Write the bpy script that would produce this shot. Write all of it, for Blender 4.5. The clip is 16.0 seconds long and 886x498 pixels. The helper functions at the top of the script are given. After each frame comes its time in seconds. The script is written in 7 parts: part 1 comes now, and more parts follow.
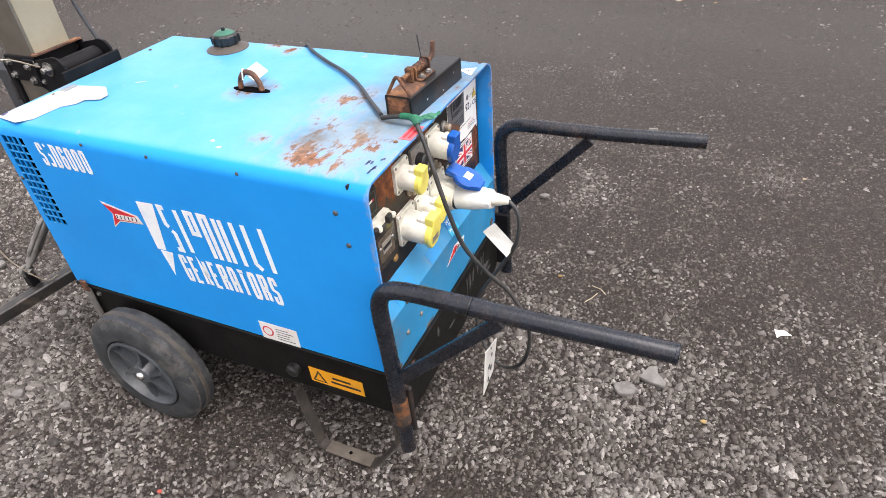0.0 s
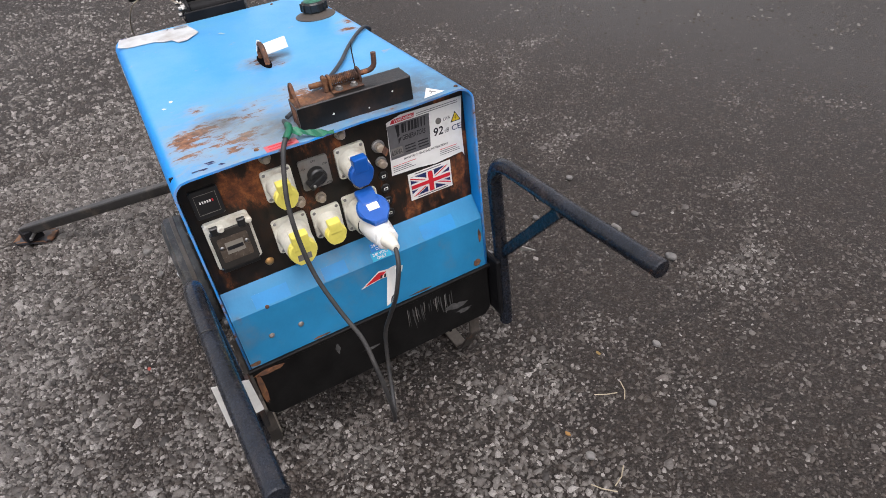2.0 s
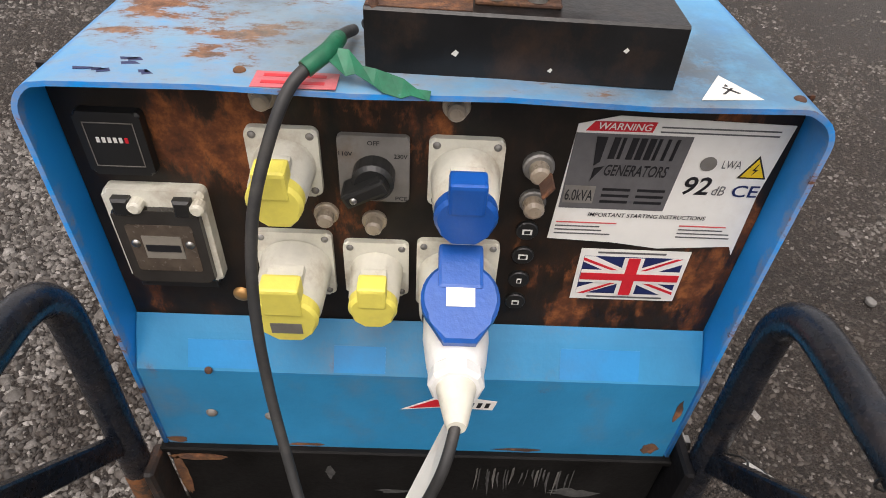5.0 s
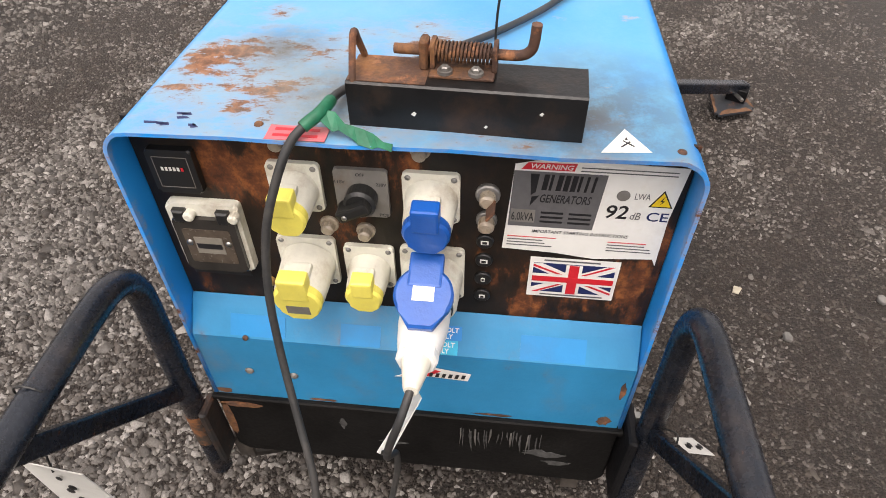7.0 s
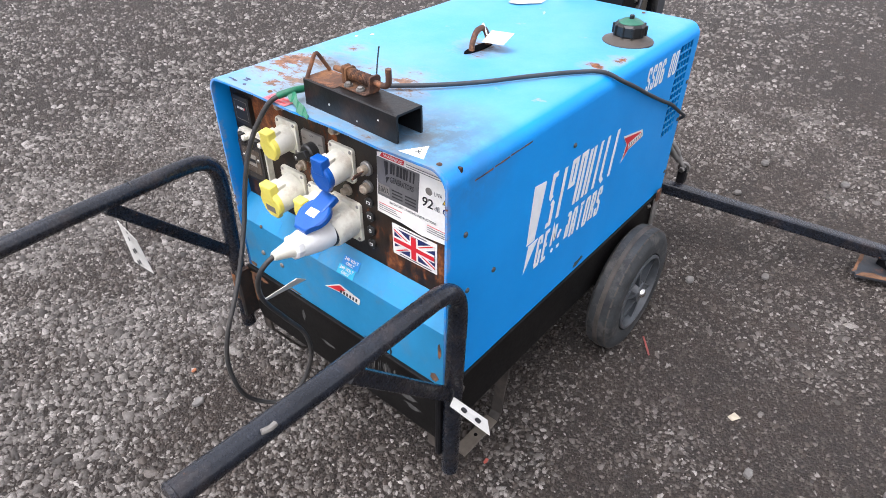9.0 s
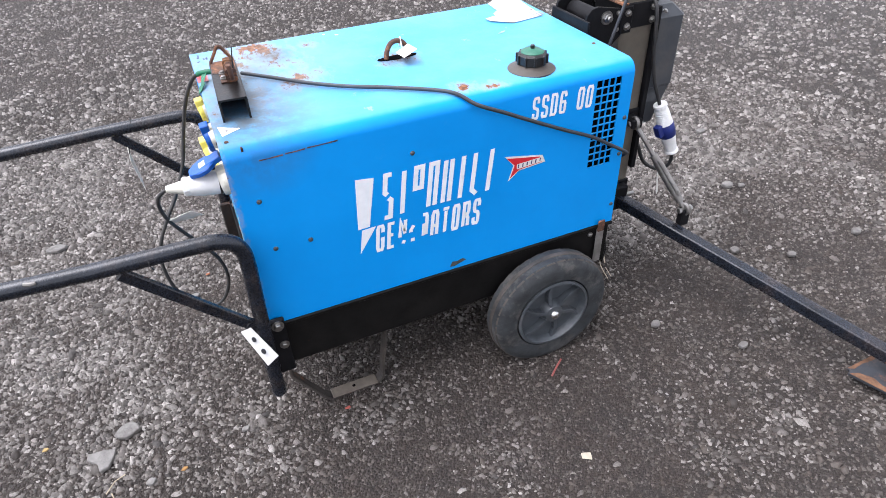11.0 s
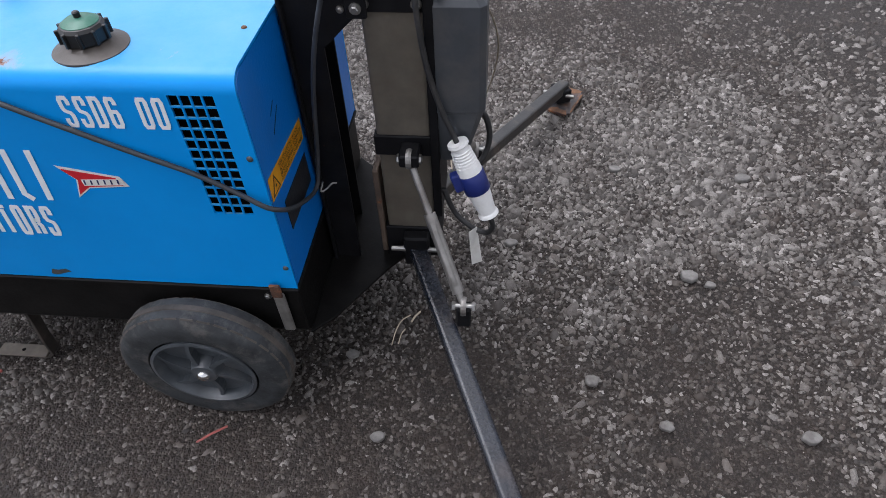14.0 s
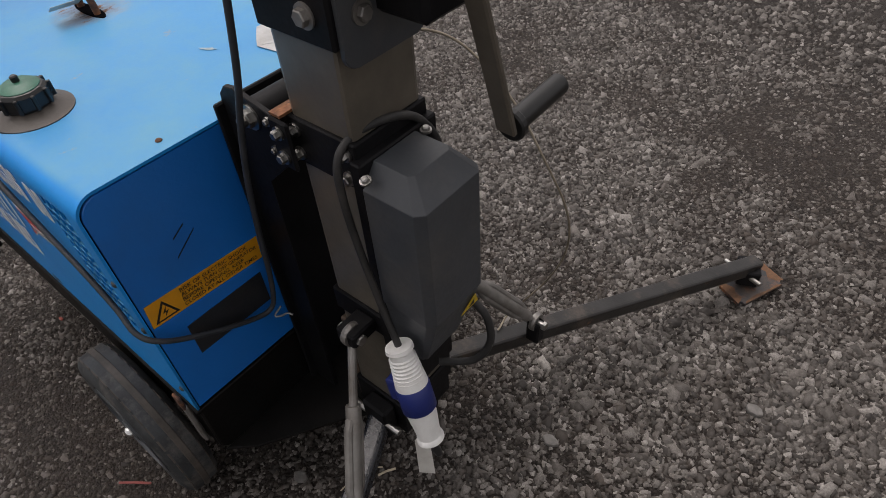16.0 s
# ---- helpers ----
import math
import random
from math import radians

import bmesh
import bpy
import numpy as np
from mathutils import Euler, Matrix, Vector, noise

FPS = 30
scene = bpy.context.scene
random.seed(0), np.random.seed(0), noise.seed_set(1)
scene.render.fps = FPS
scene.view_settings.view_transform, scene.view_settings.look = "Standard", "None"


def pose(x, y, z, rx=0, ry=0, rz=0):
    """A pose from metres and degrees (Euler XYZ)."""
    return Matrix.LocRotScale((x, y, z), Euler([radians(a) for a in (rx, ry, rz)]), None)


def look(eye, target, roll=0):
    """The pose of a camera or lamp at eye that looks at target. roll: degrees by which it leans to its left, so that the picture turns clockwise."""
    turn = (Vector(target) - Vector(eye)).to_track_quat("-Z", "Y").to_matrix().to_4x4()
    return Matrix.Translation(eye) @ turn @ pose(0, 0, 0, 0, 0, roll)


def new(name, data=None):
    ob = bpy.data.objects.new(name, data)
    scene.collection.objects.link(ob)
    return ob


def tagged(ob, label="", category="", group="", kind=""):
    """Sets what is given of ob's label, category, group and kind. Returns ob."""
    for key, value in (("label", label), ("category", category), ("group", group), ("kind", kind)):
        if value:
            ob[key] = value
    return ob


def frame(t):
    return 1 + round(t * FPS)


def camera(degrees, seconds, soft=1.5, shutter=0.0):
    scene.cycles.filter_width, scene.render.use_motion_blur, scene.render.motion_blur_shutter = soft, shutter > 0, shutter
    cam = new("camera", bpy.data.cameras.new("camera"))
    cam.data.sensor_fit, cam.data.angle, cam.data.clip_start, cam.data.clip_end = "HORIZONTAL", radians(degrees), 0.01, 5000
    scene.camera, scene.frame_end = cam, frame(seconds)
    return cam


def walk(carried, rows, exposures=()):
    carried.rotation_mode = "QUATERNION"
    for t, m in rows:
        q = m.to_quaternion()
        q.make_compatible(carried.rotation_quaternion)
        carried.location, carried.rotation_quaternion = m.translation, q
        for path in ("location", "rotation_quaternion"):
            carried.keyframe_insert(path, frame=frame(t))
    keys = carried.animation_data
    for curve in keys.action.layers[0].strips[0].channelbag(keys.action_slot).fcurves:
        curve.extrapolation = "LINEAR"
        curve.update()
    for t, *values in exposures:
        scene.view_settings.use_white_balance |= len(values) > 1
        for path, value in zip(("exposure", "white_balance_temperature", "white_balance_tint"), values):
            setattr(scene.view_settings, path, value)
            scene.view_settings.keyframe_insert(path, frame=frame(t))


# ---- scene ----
cam = camera(71.2, 16.0, soft=0.9)
PATH = [
    (0, (0.509, -0.966, 1.264), (-0.215, 0.461, 0.064), -5.1),
    (0.5, (0.679, -0.811, 1.265), (-0.258, 0.471, 0.048), -9.7),
    (1, (0.875, -0.657, 1.274), (-0.306, 0.402, 0.056), -8.6),
    (1.5, (0.953, -0.458, 1.244), (-0.346, 0.435, 0.013), -7.8),
    (2, (0.992, -0.261, 1.241), (-0.453, 0.397, 0.025), -7.7),
    (2.5, (1.022, -0.089, 1.211), (-0.531, 0.28, 0.006), -4.7),
    (3, (0.928, -0.02, 1.183), (-0.619, 0.042, -0.082), -6.0),
    (3.5, (0.723, -0.004, 1.155), (-0.81, -0.023, -0.13), -1.9),
    (4, (0.536, 0.021, 1.082), (-0.921, -0.018, -0.287), 2.0),
    (4.2, (0.479, 0.024, 1.023), (-0.987, -0.02, -0.337), 2.6),
    (6.3, (0.384, -0.043, 0.948), (-1.155, 0.143, -0.316), 2.4),
    (6.5, (0.409, 0.01, 1.003), (-1.089, -0.004, -0.322), 0.8),
    (7, (0.485, 0.095, 1.089), (-0.947, -0.068, -0.297), -0.5),
    (7.5, (0.622, 0.211, 1.139), (-0.802, -0.072, -0.237), 0.7),
    (8, (0.673, 0.361, 1.163), (-0.711, -0.052, -0.22), 1.0),
    (8.2, (0.665, 0.417, 1.159), (-0.715, -0.135, -0.179), -0.3),
    (10.3, (0.335, 1.244, 1.274), (-0.439, -0.155, 0.072), -2.3),
    (10.5, (0.269, 1.281, 1.28), (-0.438, -0.155, 0.081), -4.7),
    (11, (0.048, 1.334, 1.293), (-0.55, -0.132, 0.07), -2.5),
    (11.5, (-0.2, 1.398, 1.293), (-0.701, -0.1, 0.066), -4.9),
    (12, (-0.46, 1.461, 1.291), (-0.837, -0.034, 0.017), -4.3),
    (12.5, (-0.691, 1.378, 1.252), (-1.047, -0.032, -0.121), -2.2),
    (13, (-0.898, 1.219, 1.246), (-1.182, -0.156, -0.179), -1.3),
    (13.5, (-1.095, 1.091, 1.216), (-1.16, -0.288, -0.231), -0.7),
    (14, (-1.213, 0.962, 1.198), (-1.045, -0.396, -0.26), -2.7),
    (14.5, (-1.259, 0.775, 1.176), (-1.009, -0.549, -0.302), 1.9),
    (15, (-1.302, 0.639, 1.179), (-0.907, -0.642, -0.305), -0.4),
    (15.5, (-1.436, 0.507, 1.185), (-0.711, -0.668, -0.263), -1.5),
    (16, (-1.516, 0.398, 1.198), (-0.57, -0.644, -0.224), -4.3),
]
EXPOSURES = [(0, 1.53, 6600, 16), (0.5, 1.2, 6500, 16), (1, 1.1, 6430, 16), (1.5, 0.97, 6400, 16), (2, 0.88, 6400, 16), (2.5, 1.47, 6350, 15), (3, 1.52, 6400, 15), (3.5, 1.53, 6500, 15), (4, 1.27, 6620, 15), (6.5, 0.72, 7200, 16), (7, 1.15, 7050, 16), (8, 1.4, 6550, 16), (11, 1.69, 6050, 16), (12, 1.66, 6050, 16), (12.5, 1.01, 5850, 16), (13, 0.48, 5930, 15), (13.5, 0.52, 5980, 15), (14, 0.94, 6030, 15), (14.5, 0.81, 6080, 15), (15, 0.51, 6330, 15), (16, 0.24, 6800, 16)]
walk(cam, [(t, look(eye, target, roll)) for t, eye, target, roll in PATH], exposures=EXPOSURES)

# ---- world, sun, exposure ----
world = bpy.data.worlds.new("overcast_sky")
scene.world = world
world.use_nodes = True
wn, wl = world.node_tree.nodes, world.node_tree.links
wn.clear()
sky = wn.new("ShaderNodeTexSky")
sky.sky_type = "NISHITA"
sky.sun_disc = False
sky.sun_elevation, sky.sun_rotation = radians(68), radians(102)
sky.air_density, sky.dust_density, sky.ozone_density = 1.0, 4.0, 1.0
hs = wn.new("ShaderNodeHueSaturation")
hs.inputs["Saturation"].default_value = 0.10
bg = wn.new("ShaderNodeBackground")
bg.inputs["Strength"].default_value = 0.138
wo = wn.new("ShaderNodeOutputWorld")
wl.new(sky.outputs[0], hs.inputs["Color"])
wl.new(hs.outputs[0], bg.inputs["Color"])
wl.new(bg.outputs[0], wo.inputs["Surface"])
sun_data = bpy.data.lights.new("sun", "SUN")
sun_data.energy, sun_data.angle, sun_data.color = 0.65, radians(55), (1.0, 0.96, 0.91)
sun = new("sun", sun_data)
sun.matrix_world = look((0.95, -0.2, 2.4), (0, 0, 0))

# ---- materials ----


def nodes_of(name):
    m = bpy.data.materials.new(name)
    m.use_nodes = True
    nt = m.node_tree
    return m, nt.nodes, nt.links, nt.nodes["Principled BSDF"]


def noise_node(n, l, scale, detail=6.0, rough=0.6, coord=None):
    t = n.new("ShaderNodeTexNoise")
    t.inputs["Scale"].default_value, t.inputs["Detail"].default_value, t.inputs["Roughness"].default_value = scale, detail, rough
    if coord is not None:
        l.new(coord, t.inputs["Vector"])
    return t


def ramp_node(n, l, source, stops):
    r = n.new("ShaderNodeValToRGB")
    while len(r.color_ramp.elements) < len(stops):
        r.color_ramp.elements.new(0.5)
    for e, (p, c) in zip(r.color_ramp.elements, stops):
        e.position = p
        e.color = (*c, 1) if len(c) == 3 else c
    l.new(source, r.inputs[0])
    return r


def mix_node(n, l, fac, a, b):
    m = n.new("ShaderNodeMix")
    m.data_type = "RGBA"
    for sock, v in ((m.inputs[0], fac), (m.inputs[6], a), (m.inputs[7], b)):
        if isinstance(v, (int, float)):
            sock.default_value = v
        elif isinstance(v, tuple):
            sock.default_value = (*v, 1)
        else:
            l.new(v, sock)
    return m.outputs[2]


def math_node(n, l, op, a, b=0.0, clamp=False):
    m = n.new("ShaderNodeMath")
    m.operation, m.use_clamp = op, clamp
    for sock, v in ((m.inputs[0], a), (m.inputs[1], b)):
        if isinstance(v, (int, float)):
            sock.default_value = v
        else:
            l.new(v, sock)
    return m.outputs[0]


def bump_node(n, l, height, strength, distance):
    b = n.new("ShaderNodeBump")
    b.inputs["Strength"].default_value, b.inputs["Distance"].default_value = strength, distance
    l.new(height, b.inputs["Height"])
    return b.outputs[0]


RUST = [(0.25, (0.040, 0.019, 0.012)), (0.45, (0.135, 0.054, 0.026)), (0.60, (0.265, 0.110, 0.048)), (0.85, (0.40, 0.235, 0.13))]


def worn(name, base, rough=0.5, metal=0.0, vary=0.25, scale=18.0, fine=160.0, bump=0.15, dirt=(0.1, 0.085, 0.07), dirt_amount=0.25, rust=0.0, rust_scale=14.0, coat=0.0, spec=0.5, soft=0.06):
    """A painted or plain surface with broad stains, fine grain and, where rust is above nothing, rust that breaks through."""
    m, n, l, p = nodes_of(name)
    co = n.new("ShaderNodeTexCoord").outputs["Object"]
    big = noise_node(n, l, scale, 5, 0.6, co)
    small = noise_node(n, l, fine, 3, 0.6, co)
    dark = tuple(c * (1 - vary) for c in base)
    light = tuple(min(1, c * (1 + vary) + 0.01 * vary) for c in base)
    col = ramp_node(n, l, big.outputs[0], [(0.3, dark), (0.7, light)]).outputs[0]
    stain = noise_node(n, l, scale * 0.55, 8, 0.72, co)
    fac = ramp_node(n, l, stain.outputs[0], [(0.5, (0, 0, 0)), (0.78, (1, 1, 1))]).outputs[0]
    col = mix_node(n, l, math_node(n, l, "MULTIPLY", fac, dirt_amount), col, dirt)
    rg = math_node(n, l, "MULTIPLY_ADD", small.outputs[0], 0.2)
    rg.node.inputs[2].default_value = rough - 0.1
    h = math_node(n, l, "ADD", small.outputs[0], big.outputs[0])
    if rust > 0:
        rn = noise_node(n, l, rust_scale, 9, 0.7, co)
        cut = 0.72 - 0.34 * rust
        rf = ramp_node(n, l, rn.outputs[0], [(cut, (0, 0, 0)), (cut + soft, (1, 1, 1))]).outputs[0]
        rc = ramp_node(n, l, noise_node(n, l, 60, 6, 0.7, co).outputs[0], RUST).outputs[0]
        col = mix_node(n, l, rf, col, rc)
        rg = math_node(n, l, "MAXIMUM", rg, math_node(n, l, "MULTIPLY", rf, 0.85))
        if metal:
            l.new(math_node(n, l, "MULTIPLY", math_node(n, l, "SUBTRACT", 1.0, rf), metal), p.inputs["Metallic"])
    elif metal:
        p.inputs["Metallic"].default_value = metal
    l.new(col, p.inputs["Base Color"])
    l.new(rg, p.inputs["Roughness"])
    p.inputs["Coat Weight"].default_value = coat
    p.inputs["Specular IOR Level"].default_value = spec
    p.inputs["Coat Roughness"].default_value = 0.15
    l.new(bump_node(n, l, h, bump, 0.002), p.inputs["Normal"])
    return m


def canopy_paint():
    """Blue sheet paint, faded in blotches, with rust round the front of the roof, at its edges and round its bolts."""
    m, n, l, p = nodes_of("blue_canopy_paint")
    co = n.new("ShaderNodeTexCoord").outputs["Object"]
    big = noise_node(n, l, 3.5, 6, 0.6, co)
    fine = noise_node(n, l, 220, 3, 0.6, co)
    col = ramp_node(n, l, big.outputs[0], [(0.3, (0.003, 0.245, 0.68)), (0.7, (0.006, 0.290, 0.77))]).outputs[0]
    scuff = noise_node(n, l, 26, 10, 0.78, co)
    sf = ramp_node(n, l, scuff.outputs[0], [(0.60, (0, 0, 0)), (0.75, (1, 1, 1))]).outputs[0]
    col = mix_node(n, l, math_node(n, l, "MULTIPLY", sf, 0.05), col, (0.22, 0.42, 0.62))
    # a blotchy grey-cyan tint on what faces up
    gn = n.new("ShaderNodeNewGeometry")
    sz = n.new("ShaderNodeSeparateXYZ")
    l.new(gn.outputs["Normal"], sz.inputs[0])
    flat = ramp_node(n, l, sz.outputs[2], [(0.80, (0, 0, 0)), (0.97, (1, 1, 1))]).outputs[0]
    top_tint = ramp_node(n, l, noise_node(n, l, 7, 9, 0.68, co).outputs[0], [(0.36, (0.36, 0.36, 0.36)), (0.68, (0.70, 0.70, 0.70))]).outputs[0]
    col = mix_node(n, l, math_node(n, l, "MULTIPLY", flat, top_tint), col, (0.150, 0.360, 0.42))
    # places where rust gathers: centre, reach, weight
    geo = n.new("ShaderNodeSeparateXYZ")
    l.new(co, geo.inputs[0])
    total = None
    for (x, y, z), reach, weight in (((-0.122, -0.200, 0.775), 0.040, 1.25), ((-0.100, -0.230, 0.775), 0.032, 1.20), ((-0.052, -0.142, 0.775), 0.036, 1.20), ((-0.070, -0.190, 0.775), 0.090, 0.88),
                                     ((-0.172, 0.015, 0.775), 0.042, 1.15), ((-0.03, 0.0, 0.775), 0.07, 0.70), ((-0.03, -0.165, 0.775), 0.030, 1.0), ((-0.150, -0.100, 0.775), 0.05, 0.85), ((-0.236, -0.185, 0.775), 0.022, 0.95),
                                     ((-0.464, 0.232, 0.775), 0.022, 1.15), ((-0.522, 0.261, 0.775), 0.022, 1.25), ((-0.40, 0.0, 0.775), 0.035, 1.0),
                                     ((0.036, 0.06, 0.775), 0.10, 0.55), ((0.036, -0.2, 0.775), 0.10, 0.55)):
        v = n.new("ShaderNodeVectorMath")
        v.operation = "DISTANCE"
        l.new(co, v.inputs[0])
        v.inputs[1].default_value = (x, y, z)
        near = math_node(n, l, "MULTIPLY", math_node(n, l, "SUBTRACT", 1.0, math_node(n, l, "DIVIDE", v.outputs["Value"], reach * 2.2), True), weight)
        total = near if total is None else math_node(n, l, "MAXIMUM", total, near)
    total = math_node(n, l, "MULTIPLY", total, flat)
    warp = n.new("ShaderNodeMapping")
    warp.inputs["Scale"].default_value = (1.0, 0.50, 1.0)
    l.new(co, warp.inputs[0])
    edge = n.new("ShaderNodeSeparateXYZ")
    l.new(co, edge.inputs[0])
    lip = math_node(n, l, "SUBTRACT", 1.0, math_node(n, l, "DIVIDE", math_node(n, l, "SUBTRACT", 0.037, edge.outputs[0]), 0.014), True)
    total = math_node(n, l, "MAXIMUM", total, math_node(n, l, "MULTIPLY", lip, 0.58))
    rn = noise_node(n, l, 46, 11, 0.74, warp.outputs[0])
    mask = math_node(n, l, "ADD", rn.outputs[0], math_node(n, l, "MULTIPLY", total, 0.30))
    rf = ramp_node(n, l, mask, [(0.735, (0, 0, 0)), (0.800, (1, 1, 1))]).outputs[0]
    haze = ramp_node(n, l, mask, [(0.56, (0, 0, 0)), (0.78, (1, 1, 1))]).outputs[0]
    haze = math_node(n, l, "MULTIPLY", haze, ramp_node(n, l, total, [(0.02, (0, 0, 0)), (0.25, (1, 1, 1))]).outputs[0])
    rc = ramp_node(n, l, noise_node(n, l, 75, 7, 0.7, co).outputs[0], RUST).outputs[0]
    col = mix_node(n, l, math_node(n, l, "MULTIPLY", haze, 0.55), col, (0.36, 0.30, 0.25))
    col = mix_node(n, l, rf, col, rc)
    # pale and tan flecks on what faces up
    fl = ramp_node(n, l, noise_node(n, l, 24, 9, 0.72, warp.outputs[0]).outputs[0], [(0.645, (0, 0, 0)), (0.69, (0.6, 0.6, 0.6))]).outputs[0]
    col = mix_node(n, l, math_node(n, l, "MULTIPLY", fl, flat), col, (0.38, 0.31, 0.25))
    # soot and rust water that ran out round the steel bar on the roof
    soot = None
    for (x, y, z), reach in (((-0.03, 0.175, 0.775), 0.165), ((-0.060, 0.07, 0.775), 0.125), ((-0.05, -0.07, 0.775), 0.09), ((-0.14, -0.15, 0.775), 0.07), ((-0.40, 0.01, 0.775), 0.06)):
        v = n.new("ShaderNodeVectorMath")
        v.operation = "DISTANCE"
        l.new(co, v.inputs[0])
        v.inputs[1].default_value = (x, y, z)
        near = math_node(n, l, "SUBTRACT", 1.0, math_node(n, l, "DIVIDE", v.outputs["Value"], reach), True)
        soot = near if soot is None else math_node(n, l, "MAXIMUM", soot, near)
    cloud = ramp_node(n, l, noise_node(n, l, 30, 8, 0.7, co).outputs[0], [(0.22, (0, 0, 0)), (0.55, (1, 1, 1))]).outputs[0]
    col = mix_node(n, l, math_node(n, l, "MULTIPLY", math_node(n, l, "MULTIPLY", soot, cloud), 0.9), col, (0.060, 0.046, 0.036))
    # a dull brown-grey bloom over the front third of the roof
    v = n.new("ShaderNodeVectorMath")
    v.operation = "DISTANCE"
    l.new(co, v.inputs[0])
    v.inputs[1].default_value = (-0.02, -0.06, 0.775)
    bloom = math_node(n, l, "SUBTRACT", 1.0, math_node(n, l, "DIVIDE", v.outputs["Value"], 0.34), True)
    bloom = math_node(n, l, "MULTIPLY", math_node(n, l, "MULTIPLY", bloom, flat), ramp_node(n, l, noise_node(n, l, 13, 9, 0.7, co).outputs[0], [(0.30, (0.15, 0.15, 0.15)), (0.62, (1, 1, 1))]).outputs[0])
    col = mix_node(n, l, math_node(n, l, "MULTIPLY", bloom, 0.55), col, (0.25, 0.25, 0.225))
    # thin chips along scratches
    chip = noise_node(n, l, 55, 12, 0.8, warp.outputs[0])
    cf = ramp_node(n, l, chip.outputs[0], [(0.735, (0, 0, 0)), (0.75, (1, 1, 1))]).outputs[0]
    col = mix_node(n, l, cf, col, (0.10, 0.06, 0.05))
    l.new(col, p.inputs["Base Color"])
    rg = math_node(n, l, "MULTIPLY_ADD", fine.outputs[0], 0.12)
    rg.node.inputs[2].default_value = 0.34
    rg = math_node(n, l, "MAXIMUM", rg, math_node(n, l, "MULTIPLY", haze, 0.8))
    l.new(rg, p.inputs["Roughness"])
    waves = noise_node(n, l, 5, 2, 0.5, co)
    h = math_node(n, l, "ADD", math_node(n, l, "MULTIPLY", waves.outputs[0], 4.0), math_node(n, l, "ADD", math_node(n, l, "MULTIPLY", fine.outputs[0], 0.12), math_node(n, l, "MULTIPLY", rf, -0.4)))
    l.new(bump_node(n, l, h, 0.25, 0.003), p.inputs["Normal"])
    p.inputs["Coat Weight"].default_value, p.inputs["Coat Roughness"].default_value = 0.06, 0.22
    p.inputs["Specular IOR Level"].default_value = 0.24
    return m


def panel_paint():
    """Black panel paint that brown and orange rust has broken through in patches, with runs below them."""
    m, n, l, p = nodes_of("rusted_black_panel")
    co = n.new("ShaderNodeTexCoord").outputs["Object"]
    col = ramp_node(n, l, noise_node(n, l, 22, 6, 0.6, co).outputs[0], [(0.35, (0.006, 0.0055, 0.005)), (0.7, (0.020, 0.014, 0.010))]).outputs[0]
    total = None
    for y, z, reach, weight in ((-0.165, 0.705, 0.060, 1.0), (-0.165, 0.625, 0.035, 0.7), (-0.03, 0.755, 0.10, 0.65), (0.245, 0.575, 0.075, 0.85), (0.15, 0.535, 0.060, 0.7), (0.075, 0.640, 0.040, 0.6),
                                (0.262, 0.650, 0.045, 0.7), (-0.255, 0.555, 0.045, 0.6), (-0.065, 0.640, 0.050, 0.6), (0.24, 0.755, 0.06, 0.75), (0.11, 0.59, 0.04, 0.6), (-0.20, 0.520, 0.05, 0.55)):
        v = n.new("ShaderNodeVectorMath")
        v.operation = "DISTANCE"
        l.new(co, v.inputs[0])
        v.inputs[1].default_value = (0, y, z)
        near = math_node(n, l, "MULTIPLY", math_node(n, l, "SUBTRACT", 1.0, math_node(n, l, "DIVIDE", v.outputs["Value"], reach * 1.6), True), weight)
        total = near if total is None else math_node(n, l, "MAXIMUM", total, near)
    runs = n.new("ShaderNodeMapping")
    runs.inputs["Scale"].default_value = (1.0, 1.0, 0.45)
    l.new(co, runs.inputs[0])
    mask = math_node(n, l, "ADD", noise_node(n, l, 26, 10, 0.7, runs.outputs[0]).outputs[0], math_node(n, l, "MULTIPLY", total, 0.36))
    rc = ramp_node(n, l, noise_node(n, l, 45, 8, 0.7, co).outputs[0], [(0.3, (0.035, 0.014, 0.008)), (0.48, (0.11, 0.036, 0.014)), (0.62, (0.24, 0.080, 0.024)), (0.8, (0.34, 0.15, 0.05))]).outputs[0]
    col = mix_node(n, l, ramp_node(n, l, mask, [(0.58, (0, 0, 0)), (0.74, (0.8, 0.8, 0.8))]).outputs[0], col, (0.036, 0.016, 0.008))
    rf = ramp_node(n, l, mask, [(0.685, (0, 0, 0)), (0.775, (1, 1, 1))]).outputs[0]
    col = mix_node(n, l, rf, col, rc)
    l.new(col, p.inputs["Base Color"])
    l.new(math_node(n, l, "MULTIPLY_ADD", rf, 0.35), p.inputs["Roughness"])
    p.inputs["Roughness"].links[0].from_node.inputs[2].default_value = 0.45
    p.inputs["Specular IOR Level"].default_value = 0.3
    l.new(bump_node(n, l, mask, 0.3, 0.003), p.inputs["Normal"])
    return m


